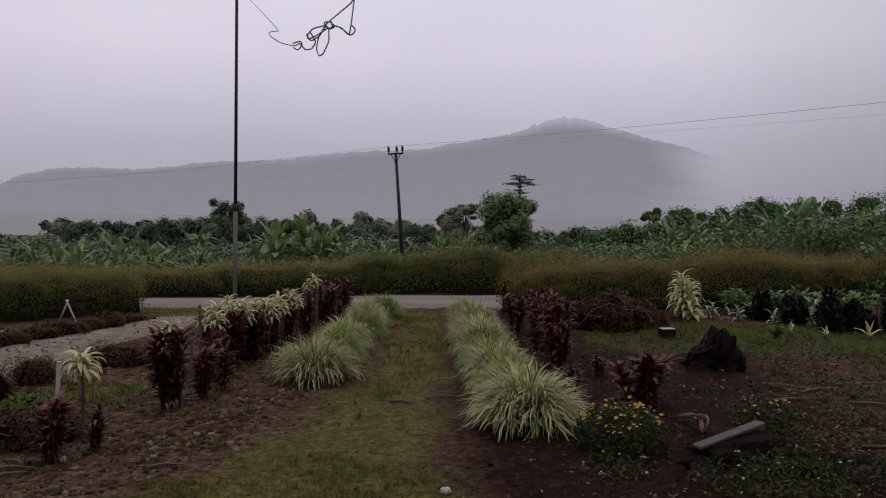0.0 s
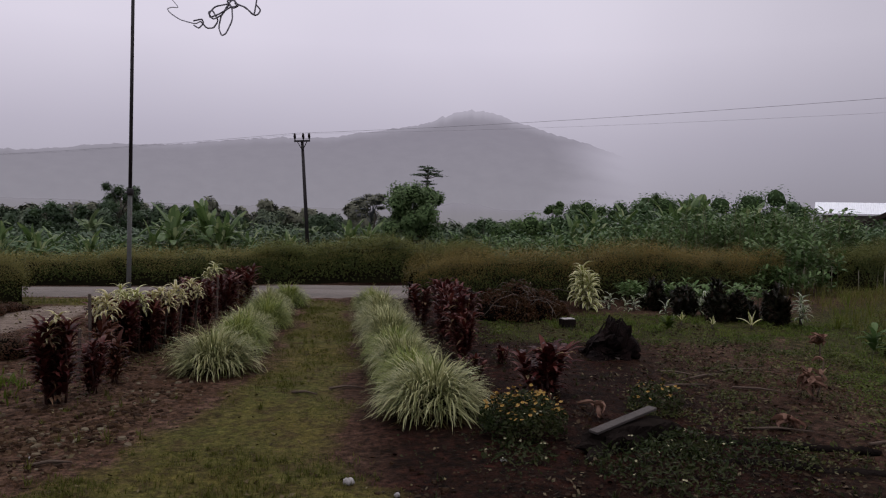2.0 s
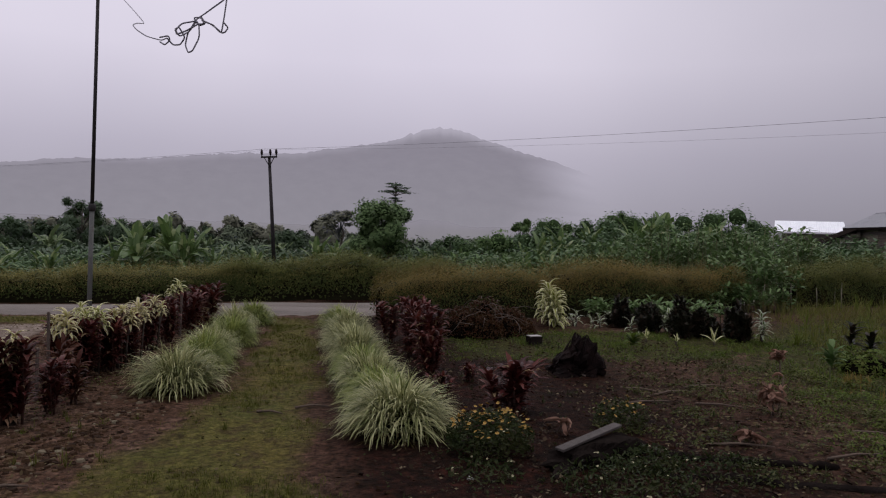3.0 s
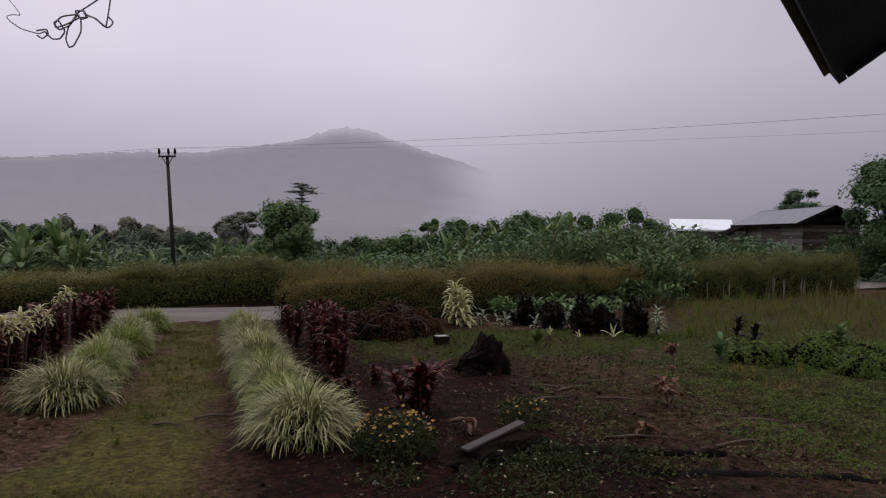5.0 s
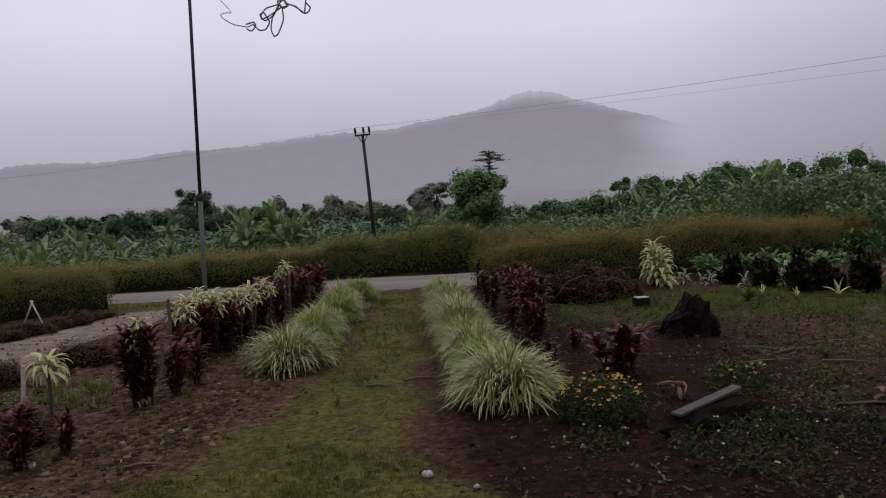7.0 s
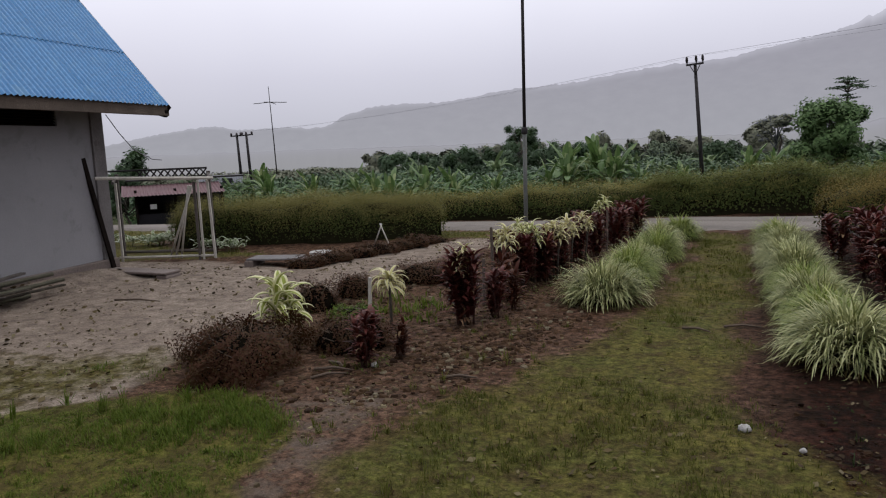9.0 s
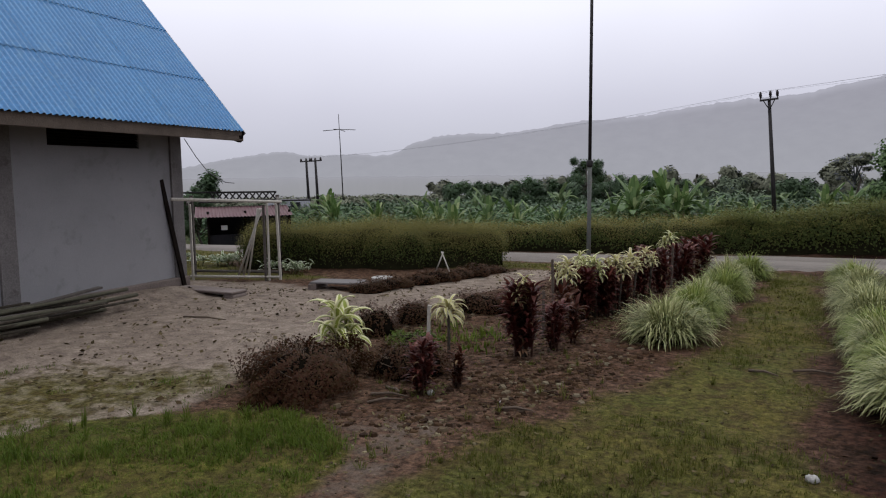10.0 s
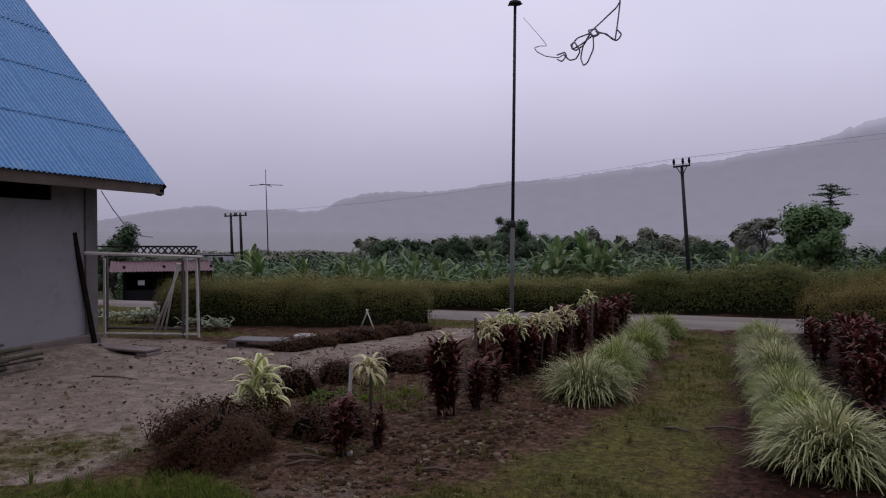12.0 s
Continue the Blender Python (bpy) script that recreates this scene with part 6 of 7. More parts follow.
def log_of(a, b, r, label):
    g = np.random.default_rng(int(abs(a[0]) * 100))
    k = np.linspace(0, 1, 14)[:, None]
    P = np.asarray(a) * (1 - k) + np.asarray(b) * k + np.concatenate([g.normal(0, 0.022, (14, 2)), g.normal(0, 0.012, (14, 1))], 1)
    V, F = tube(P, r * (1 + 0.15 * g.normal(size=14)), 10)
    tagged(part("log", mesh_of("log", V, F), M["wood_dark"]), label, "log")


log_of((2.75, 5.30, -0.008), (4.2, 4.85, -0.012), 0.045, "dark wet log lying in weeds")
log_of((3.6, 5.05, -0.01), (5.6, 4.35, -0.012), 0.04, "dark wet log lying in weeds")
log_of((2.9, 5.75, 0.012), (4.4, 5.35, 0.01), 0.035, "thin dark branch lying in weeds")
for k, (x, y, n, a) in enumerate([(-7.5, 7.3, 0.75, 5), (0.0, 7.6, 0.35, 8), (-0.42, 7.4, 0.28, -20), (4.3, 8.1, 0.6, 20), (4.0, 8.3, 0.5, -35), (-3.2, 5.2, 0.3, 40), (-2.1, 5.4, 0.3, 15), (5.6, 6.3, 0.5, -30), (3.7, 7.6, 0.7, 12), (4.6, 7.5, 0.55, -28), (3.3, 7.0, 0.45, 50), (4.9, 8.4, 0.6, 8), (-3.25, 5.35, 0.35, 12), (-3.3, 5.5, 0.3, -30), (3.9, 6.0, 0.6, -12), (4.8, 5.6, 0.7, 6)]):
    V, F = tube([(-n / 2, 0, 0), (0, 0.03, 0.012), (n / 2, -0.01, 0.004)], [0.013, 0.012, 0.006], 6)
    tagged(part("stick", mesh_of("stick", V, F), M["twig"], None, "", pose(x, y, float(gz(x, y)) + 0.015, 0, 0, a)), "short dead stick lying on the ground", "stick", "sticks on the ground")
tagged(part("concrete_block", box(0.24, 0.18, 0.15, (0, 0, 0.06), 0.015), M["wood_dark"], None, "", put(3.72, 11.85, 12)), "small square block with a pale top set on grass", "block")
# the block's top made pale with a thin slab
tagged(part("block_top", box(0.22, 0.15, 0.012, (0, 0, 0), 0.003), M["stone"], None, "", pose(3.72, 11.85, float(gz(3.72, 11.85)) + 0.143, 0, 0, 12)), "thin pale slab covering the block's top", "stone")
for k, (x, y, r) in enumerate([(0.03, 4.92, 0.034), (-2.3, 5.6, 0.018), (-2.95, 5.55, 0.03), (0.35, 4.7, 0.02), (1.2, 5.3, 0.022)]):
    V, F = lump(0, 0, r * 0.5, r * 1.2, r, r * 0.9, 0.3, k, 12, 8)
    tagged(part("stone", mesh_of("stone", V, F), M["stone"], None, "", put(x, y, 40 * k)), "small pale stone lying on the soil", "stone", "stones on the ground")


# withered young plants on the right-hand plot
def withered(x, y, h, seed, n=16, droop=True):
    g = np.random.default_rng(seed)
    w = thing("withered_plant", put(x, y), "withered young plant with drooping pinkish-brown leaves", "plant", "withered plants on the plot")
    tip = np.array([g.normal(0, 0.05), g.normal(0, 0.05), h])
    part("stem", mesh_of("stem", *tube([(0, 0, -0.03), tip * 0.5 + (0.02, 0, 0), tip], [0.012, 0.009, 0.006], 6)), M["twig"], w)
    base = tip * g.uniform(0.6, 1.0, n)[:, None]
    V, F, L = strips(base, g.uniform(0, 6.28, n), g.uniform(0.10, 0.21, n), g.uniform(0.04, 0.075, n), np.radians(g.uniform(-20, 50, n)), np.radians(g.uniform(70, 190, n)), 5, 3, 0.6, 0.5, wave=0.5)
    V[:, 2] = np.maximum(V[:, 2], 0.01)
    part("foliage", mesh_of("foliage", V, F, L), M["dead"], w)


withered(4.95, 7.05, 0.30, 151, 26)
withered(6.25, 8.8, 0.40, 152, 18)
withered(3.98, 6.05, 0.12, 153, 14)
withered(5.1, 7.2, 0.42, 154, 3)
withered(2.30, 6.52, 0.16, 155, 6)
for k, (x, y, h, m) in enumerate([(6.8, 8.54, 0.50, "cassava"), (8.1, 9.75, 0.62, "dark"), (8.3, 9.6, 0.5, "dark"), (9.6, 9.2, 0.5, "cassava"), (5.2, 11.2, 0.22, "weed")]):
    g = np.random.default_rng(160 + k)
    w = thing("sapling", put(x, y), "young broadleaf sapling on a thin stem", "sapling", "saplings on the plot")
    part("stem", mesh_of("stem", *tube([(0, 0, -0.03), (0.01, 0, h / 2), (0.03, 0.01, h)], [0.011, 0.009, 0.006], 6)), M["stalk"], w)
    n = 26
    V, F, L = strips(np.stack([np.full(n, 0.02), np.zeros(n), g.uniform(0.45, 1, n) * h], -1), g.uniform(0, 6.28, n), g.uniform(0.14, 0.26, n), 0.07, np.radians(g.uniform(20, 75, n)), np.radians(g.uniform(30, 100, n)), 4, 3, 0.2, 0.45)
    part("foliage", mesh_of("foliage", V, F, L), M[m], w)


# ---- hedges ----
def hedge(name, line, width, height, seed, shoots, label, density=1500, size=0.055, shoot_share=0.45, lumpy=1.0):
    """A clipped hedge along a line of the plan: dark leaves low down, coloured shoots on top, a heart coloured as inner
    shade.
    """
    g = np.random.default_rng(seed)
    P = np.asarray(line, float)
    seg = np.linalg.norm(np.diff(P, axis=0), axis=1)
    cum = np.concatenate([[0], np.cumsum(seg)])
    total = cum[-1]
    n = int(total * (2 * height + width) * density * 1.25)
    h = thing(name, pose(0, 0, 0), label, "hedge", "hedges along the road")

    def at(s):
        return np.stack([np.interp(s, cum, P[:, 0]), np.interp(s, cum, P[:, 1])], -1)

    def body(s, q):
        wv = width * (1 + 0.26 * fbm(s, s * 0 + seed, 0.55, 3, seed) + 0.10 * fbm(s, q * 3, 2.2, 2, seed + 1))
        hv = height * (1 + 0.20 * lumpy * fbm(s, s * 0 + seed + 5, 0.6, 3, seed + 2) + 0.12 * lumpy * fbm(s, q * 2, 2.5, 3, seed + 3))
        end = np.clip(np.minimum(s, total - s) / (0.32 * width), 0, 1) ** 0.5
        return wv * (0.55 + 0.45 * end), hv * (0.6 + 0.4 * end)
    s = g.uniform(0, total, n)
    q = g.uniform(0, np.pi, n)
    wv, hv = body(s, q)
    pocket = sstep(0.0, 0.45, fbm(s * 1.0, q * 1.6 + seed, 2.4, 3, seed + 7))
    depth = 1 - 0.14 * pocket * np.clip(g.normal(1, 0.25, n), 0, 1.4) - 0.22 * g.uniform(0, 1, n) ** 1.8 + 0.05 * g.normal(size=n)
    cx, cz = np.cos(q), np.sin(q)
    ex = np.sign(cx) * np.abs(cx) ** 0.4 * wv / 2 * depth
    ez = np.abs(cz) ** 0.38 * hv * depth
    c = at(s)
    e = at(np.minimum(s + 0.05, total)) - at(np.maximum(s - 0.05, 0))
    e /= np.linalg.norm(e, axis=1)[:, None] + 1e-9
    nx = np.stack([-e[:, 1], e[:, 0]], -1)
    xy = c + nx * ex[:, None] + e * g.normal(0, 0.05, n)[:, None]
    Q = np.stack([xy[:, 0], xy[:, 1], gz(xy[:, 0], xy[:, 1]) + 0.02 + ez], -1)
    capped = np.clip((np.abs(s - total / 2) - (total / 2 - 0.3)) / 0.3, 0, 1) * np.sign(s - total / 2)
    way = np.concatenate([nx * cx[:, None] + e * capped[:, None], (cz * 0.9 + 0.15)[:, None]], 1)
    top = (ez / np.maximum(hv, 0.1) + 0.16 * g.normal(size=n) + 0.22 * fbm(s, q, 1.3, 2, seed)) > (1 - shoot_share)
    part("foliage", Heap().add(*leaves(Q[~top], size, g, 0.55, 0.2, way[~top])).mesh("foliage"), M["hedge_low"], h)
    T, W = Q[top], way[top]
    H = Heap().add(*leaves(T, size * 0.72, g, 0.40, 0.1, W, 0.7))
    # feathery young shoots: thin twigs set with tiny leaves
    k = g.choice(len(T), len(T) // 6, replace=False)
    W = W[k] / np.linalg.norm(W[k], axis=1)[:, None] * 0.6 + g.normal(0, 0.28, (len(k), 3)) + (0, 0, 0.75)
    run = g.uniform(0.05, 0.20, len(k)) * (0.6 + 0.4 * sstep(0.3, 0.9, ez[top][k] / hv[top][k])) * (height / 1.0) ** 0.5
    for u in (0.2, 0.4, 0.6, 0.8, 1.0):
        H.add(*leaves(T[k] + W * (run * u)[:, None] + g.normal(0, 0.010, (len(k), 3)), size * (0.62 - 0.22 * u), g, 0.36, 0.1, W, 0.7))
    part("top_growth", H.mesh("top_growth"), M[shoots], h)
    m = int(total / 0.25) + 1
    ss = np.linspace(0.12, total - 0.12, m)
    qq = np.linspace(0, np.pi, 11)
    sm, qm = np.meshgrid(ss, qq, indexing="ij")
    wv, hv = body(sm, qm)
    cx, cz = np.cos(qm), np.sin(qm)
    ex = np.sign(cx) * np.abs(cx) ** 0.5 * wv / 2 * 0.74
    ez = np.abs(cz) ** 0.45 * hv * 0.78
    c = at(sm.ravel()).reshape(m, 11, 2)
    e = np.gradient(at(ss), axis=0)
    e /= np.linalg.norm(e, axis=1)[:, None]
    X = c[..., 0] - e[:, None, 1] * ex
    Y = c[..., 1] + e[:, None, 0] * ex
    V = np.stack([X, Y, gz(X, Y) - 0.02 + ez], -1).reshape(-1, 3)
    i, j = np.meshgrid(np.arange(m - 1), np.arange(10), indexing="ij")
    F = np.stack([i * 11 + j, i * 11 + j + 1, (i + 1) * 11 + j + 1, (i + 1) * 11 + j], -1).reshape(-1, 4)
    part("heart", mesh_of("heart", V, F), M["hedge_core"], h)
    return h


hedge("hedge", [(1.25, 14.75), (3.2, 15.35), (5.2, 16.0)], 1.1, 1.08, 201, "hedge_brown", "clipped hedge with rusty brown young shoots", 1900, 0.045, 0.46)
hedge("hedge", [(5.3, 16.1), (8.5, 17.2), (11.4, 18.3)], 1.2, 1.12, 202, "hedge_brown", "clipped hedge with rusty brown young shoots", 1700, 0.05, 0.46, 1.4)
hedge("hedge", [(13.7, 19.2), (17.5, 20.0), (21.8, 20.7)], 1.5, 1.5, 203, "hedge_green", "overgrown olive hedge above bare stems", 1100, 0.065, 0.5, 2.2)
LH = "tall clipped hedge with feathery olive tips beside the drive"
hedge("hedge", [(-5.95, 14.3), (-6.7, 14.1), (-8.0, 13.6)], 1.0, 0.97, 204, "hedge_olive", LH, 2300, 0.040, 0.52, 0.9)
hedge("hedge", [(-7.4, 13.6), (-8.0, 13.35), (-8.7, 13.05)], 0.95, 0.88, 209, "hedge_olive", LH, 2300, 0.040, 0.50, 1.2)
hedge("hedge", [(-8.0, 13.5), (-9.8, 12.75), (-11.3, 12.05)], 0.95, 0.94, 205, "hedge_olive", LH, 2300, 0.040, 0.52, 1.2)
hedge("hedge", [(-14, 17.6), (-9.5, 17.5), (-5.4, 17.9)], 1.2, 0.64, 206, "hedge_olive", "low clipped hedge along the far side of the road", 1200, 0.060, 0.42)
hedge("hedge", [(-5.9, 17.85), (-4.0, 18.25), (-1.6, 18.75)], 1.3, 0.86, 207, "hedge_olive", "low clipped hedge along the far side of the road", 1200, 0.060, 0.40, 1.2)
hedge("hedge", [(-2.6, 18.6), (-0.4, 19.1), (1.6, 19.7), (4.0, 20.6)], 1.4, 1.0, 208, "hedge_green", "dark green leafy hedge along the far side of the road", 1200, 0.075, 0.42, 1.2)

# ---- bananas, trees and fields behind the hedge ----
def banana_leaf(H, foot, az, length, width, lift, bend, g, n=13):
    """A banana leaf: an arching rib with a torn blade hanging off both sides of it."""
    k = np.linspace(0, 1, n + 1)
    el = lift - bend * k ** 1.3
    hz = np.concatenate([[0], np.cumsum(np.cos(el[:-1]))]) * length / n
    vt = np.concatenate([[0], np.cumsum(np.sin(el[:-1]))]) * length / n
    fw, side = np.array([np.sin(az), np.cos(az), 0]), np.array([np.cos(az), -np.sin(az), 0])
    C = foot + hz[:, None] * fw + vt[:, None] * (0, 0, 1)
    T = np.cos(el)[:, None] * fw + np.sin(el)[:, None] * (0, 0, 1)
    up = -np.sin(el)[:, None] * fw + np.cos(el)[:, None] * (0, 0, 1)
    w = width * (0.05 + 0.95 * sstep(0.08, 0.30, k)) * np.sqrt(np.clip(1 - np.clip((k - 0.55) / 0.47, 0, 1) ** 2, 0.01, 1)) / 2
    for sg in (-1, 1):
        i = 1
        while i < n:
            m = min(n, i + int(g.integers(2, 6)))
            droop = g.uniform(-0.25, 0.75)
            j = np.arange(i, m + 1)
            way = sg * side * math.cos(droop) - up[j] * math.sin(droop) + 0.35 * T[j]
            trim = 1 - 0.20 * (j == m) * g.uniform(0, 1)
            mid = C[j] + way * (w[j] * 0.55)[:, None] + up[j] * (w[j] * 0.10)[:, None]
            tip = C[j] + way * (w[j] * trim)[:, None]
            V = np.stack([C[j], mid, tip], 1)
            q = np.arange(len(j) * 3).reshape(len(j), 3)
            F = np.stack([q[:-1, :-1], q[:-1, 1:], q[1:, 1:], q[1:, :-1]], -1).reshape(-1, 4)
            H.add(V.reshape(-1, 3), F)
            i = m
    H.add(*tube(C, np.linspace(0.022, 0.006, n + 1), 4))


def banana(seed, h, n_leaf, material, label):
    g = np.random.default_rng(seed)
    b = thing("banana_plant", pose(0, 0, 0), label, "banana plant", "bananas behind the hedge")
    for q in range(3):
        x, y = g.normal(0, 0.30, 2) if q else (0, 0)
        tall = h * (1.0 if q == 0 else g.uniform(0.6, 0.9))
        V, F = tube([(x, y, -0.3), (x + 0.02, y, tall * 0.25), (x, y + 0.02, tall * 0.48)], [0.12, 0.09, 0.05], 9)
        part("trunk", mesh_of("trunk", V, F), M["stalk"], b)
        m = n_leaf // 2
        for k in range(m):
            u = k / m
            H = Heap()
            banana_leaf(H, np.array([x, y, tall * g.uniform(0.30, 0.5)]), k * 2.4 + q + g.normal(0, 0.3), tall * g.uniform(0.5, 0.78), tall * g.uniform(0.10, 0.15),
                        math.radians(86 - 46 * u + g.normal(0, 9)), math.radians(28 + 105 * u + g.normal(0, 18)), g)
            part("leaf", H.mesh("leaf"), M[material], b)
    return b


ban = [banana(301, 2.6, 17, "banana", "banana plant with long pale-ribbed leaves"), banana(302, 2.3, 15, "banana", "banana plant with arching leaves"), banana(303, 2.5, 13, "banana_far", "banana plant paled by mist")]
spots = [[(-7.6, 33, 1.15), (-6.4, 34, 1.2), (-8.2, 35, 1.1), (-5.6, 33.5, 1.05), (-7.0, 36, 1.25), (-13.0, 29, 0.85), (-12.2, 30, 0.8), (0.0, 36, 0.95), (0.9, 37, 0.9), (11.5, 36, 1.0), (13.0, 37, 1.0), (-15.5, 29, 0.8), (9.0, 30, 0.8), (19.5, 40, 1.3), (21.0, 41, 1.35)],
         [(-14.2, 28, 0.85), (-17.0, 30, 0.8), (-19.0, 29, 0.85), (-10.5, 31, 0.75), (-4.6, 34.5, 0.8), (-2.9, 36, 0.75), (2.3, 37, 0.75), (4.6, 35, 0.65), (7.6, 33, 0.7), (10.2, 31, 0.8), (15.0, 38, 1.1), (17.0, 37, 1.2), (-21.5, 29, 0.9), (-24, 32, 1.0), (22.5, 38, 1.2), (28.4, 24.0, 0.8), (29.6, 24.2, 0.9), (-11.5, 33, 0.62), (-9.4, 31, 0.55), (-3.6, 32, 0.5), (-1.4, 33, 0.52), (3.0, 31, 0.48), (-16.5, 33, 0.6), (-20, 35, 0.7), (6.0, 30, 0.5), (12.2, 31, 0.62), (-13.8, 36, 0.7)],
         [(-26, 46, 0.9), (-22, 48, 1.0), (-29, 44, 0.75), (-17, 50, 1.1), (-12, 52, 1.1), (-33, 42, 0.65), (-8, 55, 1.1), (-3, 54, 1.0), (2, 56, 1.0), (-36, 46, 0.7), (-20, 42, 0.9), (-31, 38, 0.7), (-24, 40, 0.8), (-9, 44, 0.9), (-5, 46, 0.9)]]
for src, sp in zip(ban, spots):
    for k, (x, y, s) in enumerate(sp):
        if k == 0:
            src.matrix_basis = put(x, y, 0, s)
        else:
            placed(src, x, y, 71 * k + 13, s)


def tree(x, y, h, r, seed, material, label, n=5200, size=0.16, trunk=0.4, flat=0.75, name="tree", group="", clumps=16, base=None):
    """A trunk with limbs and a crown of leafy clumps round the limb ends."""
    g = np.random.default_rng(seed)
    z0 = float(gz(x, y)) if base is None else base
    T = thing(name, pose(x, y, z0), label, "tree", group)
    V, F = tube([(0, 0, -0.3), (g.normal(0, 0.03) * h, 0, h * trunk * 0.5), (g.normal(0, 0.03) * h, 0, h * trunk), (0, 0, h * 0.8)], [0.035 * h * 0.6, 0.028 * h * 0.6, 0.022 * h * 0.6, 0.006 * h], 8)
    part("trunk", mesh_of("trunk", V, F), M["bark"], T)
    H, C, K = Heap(), Heap(), Heap()
    per = n // clumps
    for k in range(clumps):
        a = k * 2.4 + g.normal(0, 0.4)
        e = g.uniform(0, 1)
        z = h * (trunk + (1 - trunk) * e * 0.9)
        rr = r * math.sqrt(max(0.05, 1 - (e * 1.05 - 0.35) ** 2 / 0.75)) * g.uniform(0.35, 0.95)
        c = np.array([rr * math.cos(a), rr * math.sin(a), z])
        st = np.array([0, 0, h * (trunk * 0.8 + 0.35 * e * (1 - trunk))])
        H.add(*tube([st, st * 0.4 + c * 0.6 + (0, 0, 0.04 * h), c], [0.012 * h * 0.6, 0.007 * h * 0.6, 0.002 * h], 5))
        cr = r * g.uniform(0.22, 0.46)
        d = g.normal(size=(per, 3))
        d /= np.linalg.norm(d, axis=1)[:, None]
        d *= (g.uniform(0.35, 1, per) ** 0.6)[:, None] * (1 + 0.08 * g.normal(size=per))[:, None]
        P = c + d * cr * (1, 1, flat)
        C.add(*leaves(P, size * g.uniform(0.7, 1.2), g, 0.5, 0.4, d * 0.7 + (c - (0, 0, h * 0.55)) * (0.5 / r) + (0, 0, 0.25), 0.88 if "mist" in material else 0.72))
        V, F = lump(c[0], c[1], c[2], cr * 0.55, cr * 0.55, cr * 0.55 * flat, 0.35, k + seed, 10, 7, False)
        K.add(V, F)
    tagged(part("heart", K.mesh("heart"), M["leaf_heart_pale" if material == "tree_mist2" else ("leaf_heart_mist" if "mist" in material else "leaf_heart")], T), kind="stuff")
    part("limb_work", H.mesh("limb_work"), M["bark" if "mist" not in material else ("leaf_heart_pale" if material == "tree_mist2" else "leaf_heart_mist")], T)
    part("crown", C.mesh("crown"), M[material], T)
    return T


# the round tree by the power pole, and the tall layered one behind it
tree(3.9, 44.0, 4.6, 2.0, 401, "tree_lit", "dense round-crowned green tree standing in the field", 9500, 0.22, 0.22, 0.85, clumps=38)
tree(1.4, 47.0, 4.2, 1.3, 405, "tree_mist2", "thin pale flat-crowned tree", 2200, 0.15, 0.6, 0.4)
um = thing("layered_tree", pose(7.6, 72.0, -1.0), "tall slender tree with flat layered branches", "tree")
part("trunk", mesh_of("trunk", *tube([(0, 0, -0.3), (0.1, 0, 4), (0, 0, 7.6)], [0.14, 0.10, 0.04], 7)), M["bark"], um)
g = np.random.default_rng(402)
H, C = Heap(), Heap()
for z, reach, arms, shift in ((7.35, 1.15, 6, 0.1), (6.75, 1.65, 7, 0.0), (5.9, 0.95, 4, -0.5), (5.15, 1.45, 5, 0.2)):
    for k in range(arms):
        a = k * 6.283 / arms + g.normal(0, 0.25)
        rr = reach * g.uniform(0.55, 1.0)
        c = np.array([rr * math.cos(a) + shift * 0.3, rr * math.sin(a), z + g.normal(0, 0.10) - 0.10 * rr])
        H.add(*tube([(0, 0, z - 0.55), c * (0.5, 0.5, 1) - (0, 0, 0.08), c], [0.05, 0.03, 0.01], 5))
        for u in (0.7, 1.0):
            m = c * (u, u, 1) + (0, 0, 0.08 * (1 - u))
            d = g.normal(size=(46, 3)) * (0.24, 0.24, 0.045)
            C.add(*leaves(m + d, 0.20, g, 0.5, 1.2))
part("limb_work", H.mesh("limb_work"), M["bark"], um)
part("crown", C.mesh("crown"), M["tree_dark"], um)

TL = "dark bushy tree in the valley field"
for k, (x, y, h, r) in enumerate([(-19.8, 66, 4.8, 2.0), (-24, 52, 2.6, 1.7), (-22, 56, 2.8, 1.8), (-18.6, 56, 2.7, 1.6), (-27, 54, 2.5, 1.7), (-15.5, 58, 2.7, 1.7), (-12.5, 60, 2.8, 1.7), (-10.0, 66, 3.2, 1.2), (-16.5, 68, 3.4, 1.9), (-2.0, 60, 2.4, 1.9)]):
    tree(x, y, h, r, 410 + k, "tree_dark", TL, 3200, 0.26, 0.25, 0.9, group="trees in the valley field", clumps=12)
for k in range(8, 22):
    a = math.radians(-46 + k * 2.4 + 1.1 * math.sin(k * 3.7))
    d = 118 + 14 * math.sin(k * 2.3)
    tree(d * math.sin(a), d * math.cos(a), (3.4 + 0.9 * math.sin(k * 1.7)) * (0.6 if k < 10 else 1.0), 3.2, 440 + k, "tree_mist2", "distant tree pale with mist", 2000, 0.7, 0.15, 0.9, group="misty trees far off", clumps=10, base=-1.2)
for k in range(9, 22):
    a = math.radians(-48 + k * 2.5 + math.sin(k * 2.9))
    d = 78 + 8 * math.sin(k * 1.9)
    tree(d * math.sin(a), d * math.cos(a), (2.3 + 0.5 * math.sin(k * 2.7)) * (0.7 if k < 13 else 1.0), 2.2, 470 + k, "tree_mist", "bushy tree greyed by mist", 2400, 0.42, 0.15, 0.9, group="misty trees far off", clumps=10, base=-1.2)
